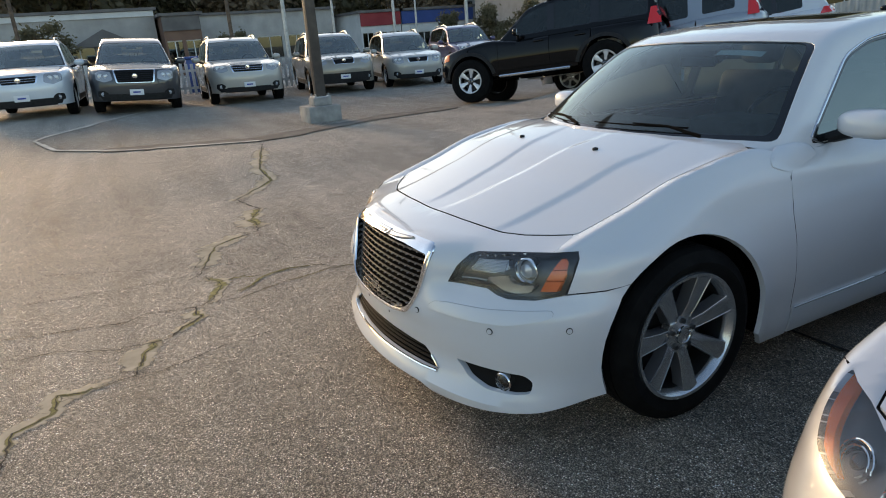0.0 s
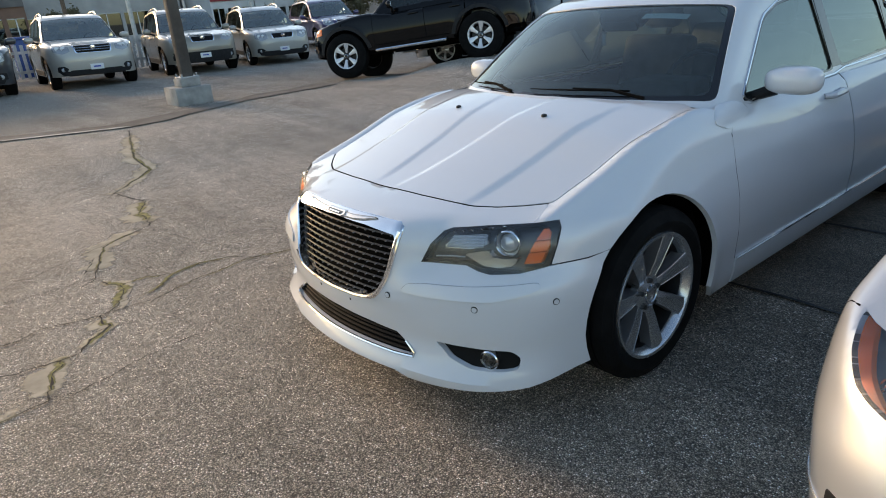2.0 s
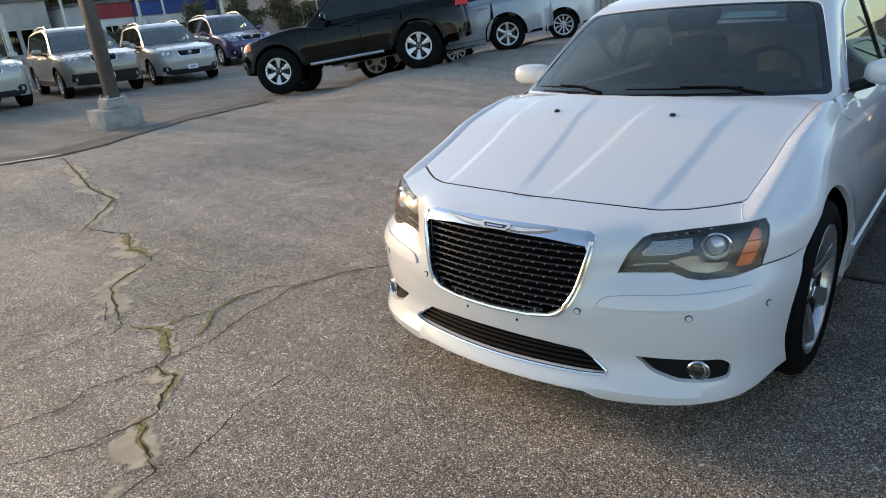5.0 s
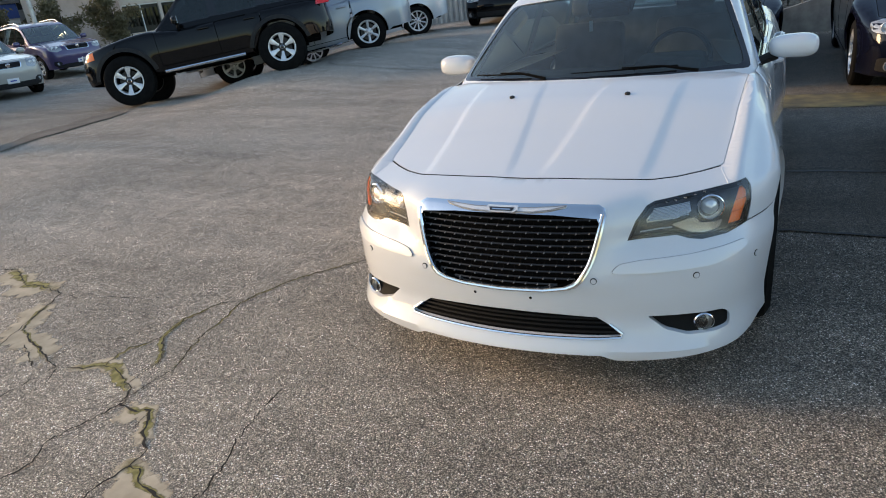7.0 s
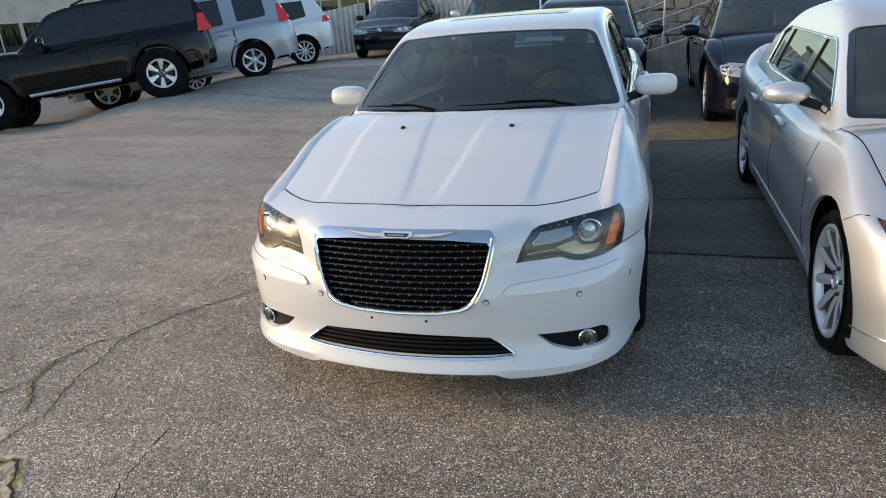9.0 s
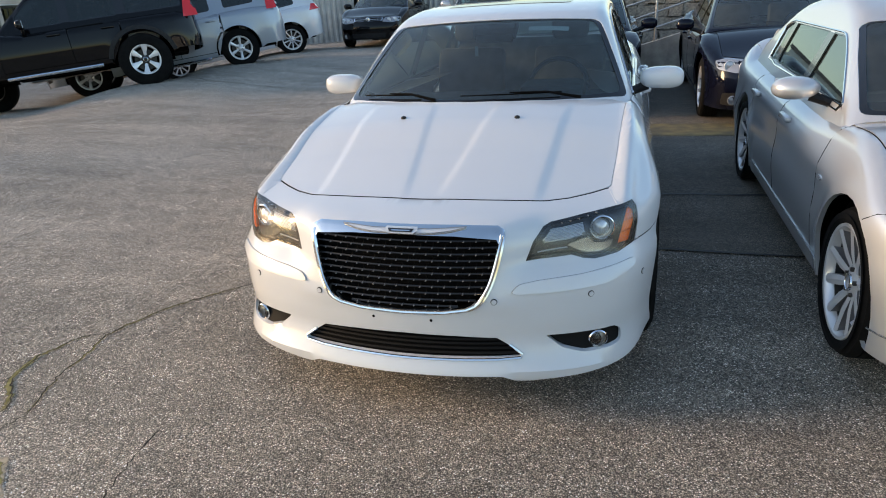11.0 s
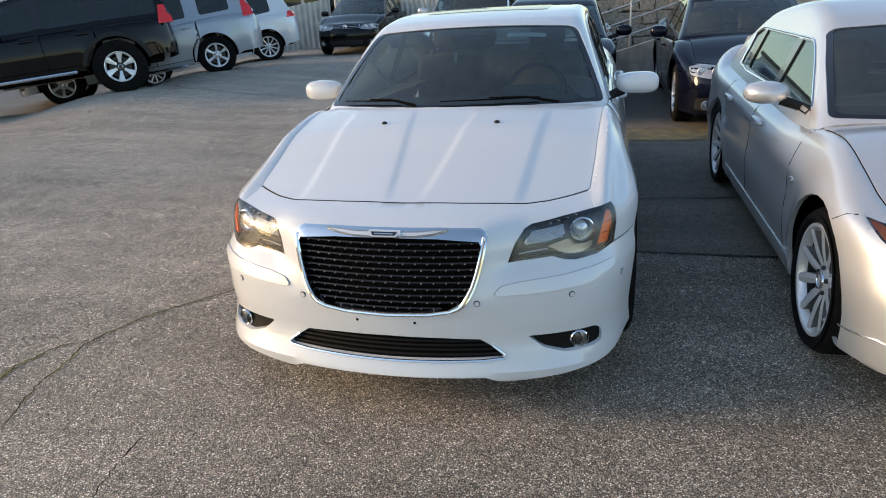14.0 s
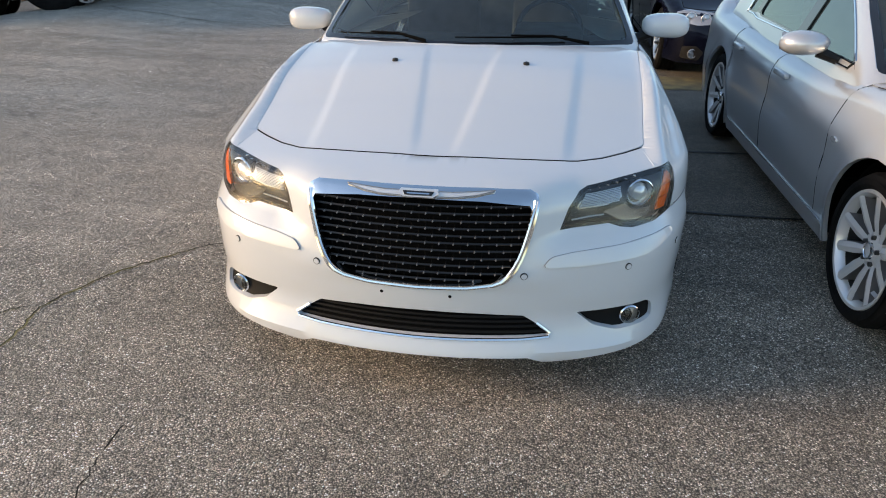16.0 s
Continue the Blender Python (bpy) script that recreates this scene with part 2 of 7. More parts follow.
def panel(solid, chart, outline, holes=(), gap=0.03, lift=0.0, lip=0.012, far=3.0):
    """A piece of the skin within an outline, lifted off it, with its edge turned in by lip: points and faces."""
    q, f = cut(outline, holes, gap)
    o, d = chart.rays(q)
    p = cast(solid, o, d, far) + d * lift
    a, b, c = (p[[t[i] for t in f]] for i in range(3))
    nrm = np.cross(b - a, c - a)
    flip = np.einsum("ij,ij->i", nrm, d[[t[0] for t in f]]) < 0
    f = [t[::-1] if s else t for t, s in zip(f, flip)]
    if lip:
        once = {}
        for t in f:
            for e in zip(t, t[1:] + t[:1]):
                once[e] = 1
        rim = [e for e in once if (e[1], e[0]) not in once]
        ids = sorted({i for e in rim for i in e})
        back = {i: len(p) + k for k, i in enumerate(ids)}
        p = np.concatenate((p, p[ids] - d[ids] * lip))
        f = f + [(e[1], e[0], back[e[0]], back[e[1]]) for e in rim]
    return p, f


def flipped(vf):
    v, f = vf
    return np.array(v) * (-1, 1, 1), [tuple(t[::-1]) for t in f]


def joined(*many):
    vs, fs, n = [], [], 0
    for v, f in many:
        vs.append(np.asarray(v, float))
        fs += [tuple(i + n for i in t) for t in f]
        n += len(v)
    return np.concatenate(vs), fs


def moved(vf, m):
    v, f = vf
    m = np.array(m)
    return np.asarray(v) @ m[:3, :3].T + m[:3, 3], f


def box(x0, x1, y0, y1, z0, z1, bevel=0.0):
    bm = bmesh.new()
    bmesh.ops.create_cube(bm, size=1, matrix=Matrix.Translation(((x0 + x1) / 2, (y0 + y1) / 2, (z0 + z1) / 2)) @ Matrix.Diagonal((x1 - x0, y1 - y0, z1 - z0, 1)))
    if bevel:
        bmesh.ops.bevel(bm, geom=bm.edges[:], offset=bevel, segments=2, profile=0.5, affect="EDGES")
    return taken(bm)


def taken(bm):
    bm.verts.index_update()
    v, f = np.array([tuple(q.co) for q in bm.verts]), [tuple(q.index for q in t.verts) for t in bm.faces]
    bm.free()
    return v, f


def lathe(profile, n=48, axis="x", sweep=2 * np.pi):
    """A turned shape: profile points (along the axis, radius)."""
    prof = np.asarray(profile, float)
    full = abs(sweep - 2 * np.pi) < 1e-6
    t = np.arange(n) * sweep / n if full else np.linspace(0, sweep, n)
    v = []
    for a, r in prof:
        for k in t:
            v.append((a, r * np.cos(k), r * np.sin(k)))
    v = np.array(v)
    if axis == "z":
        v = v[:, (1, 2, 0)]
    elif axis == "y":
        v = v[:, (2, 0, 1)]
    f = []
    for i in range(len(prof) - 1):
        for k in range(n if full else n - 1):
            l = (k + 1) % n
            f.append((i * n + k, (i + 1) * n + k, (i + 1) * n + l, i * n + l))
    return v, f


def tube(path, radius, n=8, closed=False):
    """A round bar along a path; the radius may be one for each point. Ends are capped."""
    path = [Vector(p) for p in path]
    rad = radius if hasattr(radius, "__len__") else [radius] * len(path)
    v, f, up = [], [], Vector((0, 0, 1))
    for i, p in enumerate(path):
        a = path[i - 1] if i or closed else p
        b = path[(i + 1) % len(path)] if i + 1 < len(path) or closed else p
        d = (b - a).normalized()
        side = d.cross(up)
        side = side.normalized() if side.length > 1e-3 else d.cross(Vector((0, 1, 0))).normalized()
        top = side.cross(d)
        for k in range(n):
            t = 2 * math.pi * k / n
            v.append(tuple(p + rad[i] * (math.cos(t) * side + math.sin(t) * top)))
    m = len(path)
    for i in range(m if closed else m - 1):
        j = (i + 1) % m
        f += [(i * n + k, i * n + (k + 1) % n, j * n + (k + 1) % n, j * n + k) for k in range(n)]
    if not closed:
        f += [tuple(range(n))[::-1], tuple((m - 1) * n + k for k in range(n))]
    return np.array(v), f


def slab(outline, t0, t1, axis="y"):
    """A flat plate with an outline in two axes and a thickness along the third."""
    o = [tuple(p) for p in outline]
    n = len(o)
    put = {"y": lambda p, t: (p[0], t, p[1]), "x": lambda p, t: (t, p[0], p[1]), "z": lambda p, t: (p[0], p[1], t)}[axis]
    v = [put(p, t0) for p in o] + [put(p, t1) for p in o]
    f = [tuple(range(n)), tuple(range(2 * n - 1, n - 1, -1))] + [(i + n, (i + 1) % n + n, (i + 1) % n, i) for i in range(n)]
    bm = bmesh.new()
    vs = [bm.verts.new(p) for p in v]
    for t in f:
        bm.faces.new([vs[i] for i in t])
    bmesh.ops.recalc_face_normals(bm, faces=bm.faces)
    bmesh.ops.triangulate(bm, faces=[q for q in bm.faces if len(q.verts) > 4])
    return taken(bm)


def mesh_of(name, vf, material, angle=35):
    v, f = vf
    me = bpy.data.meshes.new(name)
    me.from_pydata([tuple(map(float, p)) for p in v], [], [list(t) for t in f])
    me.materials.append(material)
    me.shade_smooth()
    if angle < 180:
        me.set_sharp_from_angle(angle=radians(angle))
    me.update()
    return me


def part(name, vf, material, parent, label="", angle=35):
    """A mesh of its own under a thing or a part."""
    ob = new(name, mesh_of(name, vf, material, angle))
    ob.parent = parent
    return tagged(ob, label)


def thing(name, label, category, group="", kind="", vf=None, material=None, angle=35):
    ob = new(name, mesh_of(name, vf, material, angle) if vf is not None else None)
    return tagged(ob, label, category, group, kind)


# ---- cars ----
class Car:
    """A car's solids from a few sizes: its axles at y = 0 and y = wb, its nose towards -y."""

    def __init__(self, wb, fo, ro, half, hood, cowl, wstop, peak, tail, deck, belt, low=0.2, r=0.34, lean=0.38, side=0.3, boxy=0.06):
        self.wb, self.fo, self.ro, self.half, self.low, self.r = wb, fo, ro, half, low, r
        self.cowl, self.wstop, self.tail, self.deck, self.belt, self.lean, self.side = cowl, wstop, tail, deck, belt, lean, side
        self.boxy = boxy
        end = wb + ro
        self.top = curve((-fo, hood - 0.10), (-fo + 0.12, hood - 0.03), (-fo + 0.30, hood), (cowl[0] - 0.1, cowl[1]), (cowl[0] + 0.5, belt[0]), (wb + 0.3, belt[1]), (end - 0.1, deck[1]), (end, deck[1] - 0.06))
        mid = (cowl[0] + wstop[0]) / 2, (cowl[1] + wstop[1]) / 2 + 0.01
        self.roof = curve((cowl[0] - 0.2, cowl[1] - 0.13), cowl, mid, wstop, (wstop[0] + 0.25, wstop[1] + (peak[1] - wstop[1]) * 0.6), peak, tail, deck, (deck[0] + 0.15, deck[1] - 0.2))
        mid_z = (hood + low) / 2
        self.nose = curve((low - 0.1, -fo + 0.12), (low + 0.05, -fo + 0.02), (mid_z, -fo), (hood - 0.12, -fo + 0.05), (hood, -fo + 0.12))
        b = max(belt)
        self.flank = curve((low - 0.1, 0.12), (low, 0.05), (low + 0.12, 0.03), (0.5 * (low + b), 0.0), (b - 0.15, 0.01), (b, 0.05), (b + 0.1, 0.13))

    def lower(self, p):
        x, y, z = abs(p[:, 0]), p[:, 1], p[:, 2]
        h, end = self.half, self.wb + self.ro
        wide = h - self.flank(z) - 0.06 * np.clip(-y - 0.2, 0, 2) ** 2 - 0.05 * np.clip(y - self.wb - 0.2, 0, 2) ** 2
        for a in (0, self.wb):
            wide = wide + 0.012 * bell(np.hypot(y - a, z - self.r) - self.r - 0.05, 0.07)
        face = self.nose(z) + 0.26 * x ** 2 + 0.5 * np.minimum(x / h, 1.15) ** 10
        back = end - 0.14 * x * x - 0.25 * (x / h) ** 8 - 0.10 * abs(z - 0.7)
        g = smax(smax(z - self.top(y) + 0.07 * x * x, x - wide, 0.06), face - y, 0.07)
        return smax(smax(g, y - back, 0.07), self.low - 0.02 - z, 0.03)

    def cabin(self, p):
        x, y, z = abs(p[:, 0]), p[:, 1], p[:, 2]
        lean = self.half - 0.12 - self.lean * (z - self.belt[0])
        return smax(z - self.roof(y - self.side * x * x * step(self.wstop[0] + 1, self.wstop[0], y)) + 0.035 * x * x, x - lean, self.boxy)

    def rail(self, ys):
        """The edge between roof and side, as points of the cabin."""
        ys = np.asarray(ys, float)
        x = np.full(len(ys), 0.6)
        for _ in range(12):
            z = lay(self.cabin, TOP, np.stack((x, ys), 1))[:, 2]
            x = lay(self.cabin, SIDE, np.stack((ys, np.maximum(z - 0.03, 0.8)), 1))[:, 0] - 0.012
        return lay(self.cabin, TOP, np.stack((x, ys), 1))


def arc(cy, cz, r, a0, a1, n=18):
    t = np.radians(np.linspace(a0, a1, n))
    return np.stack((cy + r * np.cos(t), cz + r * np.sin(t)), 1)


def both(name, vf, mat, car, label="", angle=35):
    """A part and its mirrored twin on the other side."""
    return [part(name, vf, mat, car, label, angle), part(name, flipped(vf), mat, car, label, angle)]


def road_wheel(car, r, width, rim, style, x, y, turn=0.0, lift=0.0):
    """A wheel with its tyre, spokes, nuts and brake, outer face towards +x or -x by the sign of x."""
    s = 1 if x > 0 else -1
    at = Matrix.Translation((x, y, r + lift)) @ Matrix.Rotation(0 if s > 0 else math.pi, 4, "Z")
    w = width / 2
    spokes, thick, dark = style
    rim_m = spoke_m = ALLOY if spokes == 7 else BRIGHT
    grow = (0.42, 0.50, 1.0) if dark else (0.34, 0.50, 0.46) if spokes == 10 and rim > 0.24 else (0.36, 0.42, 0.60)
    wheel = part("wheel", moved(lathe(((w - 0.05, rim - 0.030), (w - 0.03, rim - 0.026), (w - 0.012, rim - 0.012), (w - 0.010, rim), (w - 0.02, rim + 0.004)), 56), at), rim_m, car, "alloy wheel rim", 30)
    # dark colour on the silver barrel paints the shade between the spokes
    part("barrel", moved(lathe(((-w + 0.02, rim), (-w + 0.03, rim - 0.02), (0.0, rim - 0.035), (w - 0.05, rim - 0.031)), 40), at), DISC, wheel)
    part("hub_cap", moved(lathe(((w - 0.085, 0.085), (w - 0.055, 0.078), (w - 0.050, 0.05), (w - 0.040, 0.034), (w - 0.038, 0.0)), 24), at), DISC if dark else spoke_m, wheel)
    part("hub_ring", moved(lathe(((w - 0.046, 0.040), (w - 0.036, 0.037), (w - 0.034, 0.031), (w - 0.038, 0.029)), 24), at), CHROME, wheel)
    for k in range(spokes):
        a = 2 * math.pi * k / spokes + turn
        v = []
        for back, f in ((0.0, 1.0), (0.05, 1.08)):
            for rr, tt, xx in ((0.06, thick * grow[0], w - 0.058), (0.5 * rim, thick * grow[1], w - 0.040), (rim - 0.018, thick * grow[2], w - 0.022)):
                for q in (-1, 0, 1):
                    t = q * tt * f
                    v.append((xx - back - (0 if q else -0.006 * (1 - back * 10)), rr * math.cos(a) - t * math.sin(a), rr * math.sin(a) + t * math.cos(a)))
        f, g = [], []
        for l in range(2):
            for q in range(2):
                n = l * 3 + q
                f.append((n, n + 3, n + 4, n + 1))
            g += [(l * 3, l * 3 + 9, l * 3 + 12, l * 3 + 3), (l * 3 + 2, l * 3 + 5, l * 3 + 14, l * 3 + 11)]
        spoke = part("spoke", moved((np.array(v), f), at), spoke_m, wheel, angle=25)
        side = [tuple(w) for w in np.array(v) - (0.002, 0, 0)]
        if spokes == 7:
            for q in (0, 2):
                edge = tube([v[q], v[3 + q], v[6 + q]], 0.0018, 6)
                part("spoke_edge", moved(edge, at), ALLOY, wheel, "polished spoke edge")
        part("spoke_side", moved((np.array(side), g), at), POCKET, wheel, angle=25)
    for k in range(5):
        a = 2 * math.pi * k / 5 + 0.3
        part("wheel_nut", moved(lathe(((w - 0.055, 0.011), (w - 0.040, 0.010), (w - 0.038, 0.0)), 8), at @ Matrix.Translation((0, 0.057 * math.cos(a), 0.057 * math.sin(a)))), DISC, wheel)
    prof = [(-w * 0.8, rim - 0.005), (-w, rim + 0.03), (-w * 0.98, r - 0.05), (-w * 0.82, r - 0.012), (-w * 0.6, r)]
    for i in range(4):
        q = -w * 0.6 + (i + 0.5) * w * 0.3
        prof += [(q - 0.1 * w, r), (q - 0.03 * w, r), (q - 0.03 * w, r - 0.008), (q + 0.03 * w, r - 0.008), (q + 0.03 * w, r), (q + 0.1 * w, r)]
    prof += [(w * 0.6, r), (w * 0.82, r - 0.012), (w * 0.98, r - 0.05), (w * 0.99, rim + 0.045), (w * 0.95, rim + 0.02), (w * 0.8, rim - 0.005)]
    part("tyre", moved(lathe(prof, 64), at), RUBBER, wheel, "black rubber tyre", 30)
    part("brake_disc", moved(lathe(((w - 0.13, 0.02), (w - 0.12, rim * 0.72), (w - 0.14, rim * 0.72)), 32), at), DISC, wheel)
    # added black disc that stands in for shade behind the spokes
    part("dark_backing", moved(lathe(((w - 0.15, rim - 0.036), (w - 0.15, 0.0)), 24), at), NEARBLACK, wheel)
    return wheel


DISC = material("brake_steel", (0.05, 0.05, 0.05), 0.5, 0.6)
POCKET = material("grey_wheel_paint", (0.13, 0.13, 0.135), 0.45, 0.3)


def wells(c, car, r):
    """Wheel housings and floor under the body, near-black to paint in the shade there."""
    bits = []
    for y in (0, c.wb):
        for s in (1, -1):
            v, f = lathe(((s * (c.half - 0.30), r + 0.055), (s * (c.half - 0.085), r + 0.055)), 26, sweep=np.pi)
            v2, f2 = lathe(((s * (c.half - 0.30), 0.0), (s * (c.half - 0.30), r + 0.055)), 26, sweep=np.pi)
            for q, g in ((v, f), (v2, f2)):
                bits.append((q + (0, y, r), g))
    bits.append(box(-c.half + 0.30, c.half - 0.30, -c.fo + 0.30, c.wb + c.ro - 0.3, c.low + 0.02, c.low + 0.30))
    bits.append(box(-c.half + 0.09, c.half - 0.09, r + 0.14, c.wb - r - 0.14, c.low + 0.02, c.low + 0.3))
    part("underbody", joined(*bits), NEARBLACK, car)


def seat_shape(x, y, z):
    """A car seat with cushion, raked back and head rest."""
    back = moved(box(-0.25, 0.25, -0.07, 0.07, 0.0, 0.62, 0.05), Matrix.Translation((x, y + 0.28, z + 0.10)) @ Matrix.Rotation(radians(-16), 4, "X"))
    head = moved(box(-0.13, 0.13, -0.05, 0.05, 0.66, 0.84, 0.045), Matrix.Translation((x, y + 0.28, z + 0.10)) @ Matrix.Rotation(radians(-14), 4, "X"))
    return joined(box(x - 0.26, x + 0.26, y - 0.25, y + 0.27, z, z + 0.16, 0.05), back, head)


def interior(c, car, wheel_side=1):
    """Dashboard, seats and steering wheel, seen through the glass."""
    cy, cz = c.cowl
    w = c.half - 0.22
    part("dashboard", joined(box(-w, w, cy + 0.25, cy + 0.75, cz - 0.22, cz - 0.05, 0.05), box(wheel_side * 0.36 - 0.18, wheel_side * 0.36 + 0.18, cy + 0.38, cy + 0.66, cz - 0.1, cz + 0.025, 0.04)), CABIN, car)
    base = c.low + 0.28
    for x in (-0.36, 0.36):
        part("front_seat", seat_shape(x, cy + 1.18, base), LEATHER, car)
    part("rear_seat", joined(box(-w, w, cy + 1.95, cy + 2.45, base, base + 0.16, 0.05), moved(box(-w, w, -0.08, 0.08, 0, 0.62, 0.06), Matrix.Translation((0, cy + 2.5, base + 0.1)) @ Matrix.Rotation(radians(-20), 4, "X"))), LEATHER, car)
    t = np.linspace(0, 2 * np.pi, 30, endpoint=False)
    m = Matrix.Translation((wheel_side * 0.36, cy + 0.82, cz - 0.05)) @ Matrix.Rotation(radians(-25), 4, "X")
    hoop = tube([(0.178 * math.cos(a), 0, 0.178 * math.sin(a)) for a in t], 0.015, 8, True)
    part("steering_wheel", moved(joined(hoop, box(-0.07, 0.07, -0.01, 0.03, -0.06, 0.05, 0.015), box(-0.18, 0.18, 0.0, 0.015, -0.02, 0.015), box(-0.02, 0.02, 0.0, 0.015, -0.18, 0.0)), m), CABIN, car)
    part("rear_view_mirror", box(-0.11, 0.11, c.wstop[0] + 0.02, c.wstop[0] + 0.05, c.wstop[1] - 0.13, c.wstop[1] - 0.06, 0.012), CABIN, car)


def greenhouse(c, car, body, windows, glass_m, ws, bl, tint=None, trim=False, fine=0.045, brow=0.028):
    """Roof, pillars and glass. windows: outlines in the side view; ws and bl: front and rear glass, as rows of (y at the middle, bow, width)."""
    y0, y1 = c.cowl[0] - 0.03, c.deck[0] - 0.03
    ys = np.linspace(y0 + c.side * (c.half - 0.16) ** 2, y1, 44)
    rail = c.rail(ys)

    def half_line(y, bow, w, n=9):
        xs = np.linspace(-w, w, n)
        return [(x, y + bow * x * x) for x in xs]

    front = half_line(y0, c.side, rail[0, 0] - 0.002, 9)
    windows = [np.stack((w[:, 0], np.minimum(w[:, 1], np.interp(w[:, 0], rail[:, 1], rail[:, 2]) - 0.035)), 1) for w in (dense(rounded(np.array(q, float), 0.05, 3), 0.06) for q in windows)]
    screens = []
    for (ya, bowa, wa), (yb, bowb, wb_) in ((ws), (bl)):
        a, b = half_line(ya, bowa, wa), half_line(yb, bowb, wb_)
        s = dense(rounded(np.array(a + b[::-1]), 0.05, 3), 0.05)
        room = np.interp(s[:, 1], rail[:, 1], rail[:, 0]) - 0.03
        screens.append(np.stack((np.clip(s[:, 0], -room, room), s[:, 1]), 1))
    lower_z = c.belt[0] - 0.06
    roll = Chart("roll", c.belt[0] - 0.12)

    def rolled(chart, pts):
        return roll.unroll(lay(c.cabin, chart, pts))
    flank = [(y, lower_z + (c.belt[1] - 0.08 - lower_z) * (y - ys[0]) / (y1 - ys[0])) for y in ys]
    side_r = rolled(SIDE, flank)
    front_r = rolled(TOP, np.array(front))
    back_r = rolled(TOP, np.array([(x, y1) for x in np.linspace(rail[-1, 0], -rail[-1, 0], 9)]))
    loop = np.concatenate((front_r, side_r, back_r, (side_r * (-1, 1))[::-1]))
    holes = [rolled(TOP, s) for s in screens]
    sides = [rolled(SIDE, w) for w in windows]
    holes += sides + [(w * (-1, 1))[::-1] for w in sides]
    part("cabin_shell", panel(c.cabin, roll, loop, holes, fine, 0, 0.02), body, car, angle=40)
    for s, n in zip(screens, ("windscreen", "rear_window")):
        ob = part(n, panel(c.cabin, roll, rolled(TOP, s), (), 0.06, -0.006, 0.0), glass_m, car, angle=80)
        rimloop = panel(c.cabin, roll, rolled(TOP, s), (rolled(TOP, s + (s.mean(0) - s) * 0.045),), 0.05, -0.003, 0.0)
        part("screen_seal", rimloop, GLOSSBLACK, ob)
    for w in sides:
        both("side_window", panel(c.cabin, roll, w, (), 0.07, -0.008, 0.0), tint or glass_m, car, "", 80)
        inner = w + (w.mean(0) - w) * 0.05
        both("window_seal", panel(c.cabin, roll, w, (inner,), 0.05, 0.001, 0.006), GLOSSBLACK, car)
    for a, b in zip(windows[:-1], windows[1:]):
        ya, yb = a[:, 0].max(), b[:, 0].min()
        za = max(a[:, 1].min(), b[:, 1].min()) + 0.01
        zb = min(np.interp(y, rail[:, 1], rail[:, 2]) for y in (ya, yb)) - 0.04
        if yb - ya > 0.2:
            continue
        both("pillar_cover", panel(c.cabin, SIDE, np.array([(ya - 0.02, za), (yb + 0.02, za), (yb + 0.02, zb), (ya - 0.02, zb)]), (), 0.05, 0.003, 0.006), GLOSSBLACK, car)
    if trim:
        top = {}
        for y, z in np.concatenate([dense(w, 0.015) for w in windows]):
            k = round(y / 0.05)
            top[k] = max(top.get(k, (z, y)), (z, y))
        up = [(top[k][1], top[k][0] + 0.010) for k in sorted(top)]
        down = [(y, w[:, 1].min() - 0.006) for w in windows for y in (w[:, 0].min() + 0.06, w[:, 0].max() - 0.03)]
        both("window_trim", tube(lay(c.cabin, SIDE, up) + (0.002, 0, 0.001), 0.006, 6), CHROME, car, "bright window trim")
        both("belt_trim", tube(lay(c.cabin, SIDE, dense([up[0]] + down + [up[-1]], 0.06, False)) + (0.003, 0, 0), 0.007, 6), CHROME, car, "bright window trim")


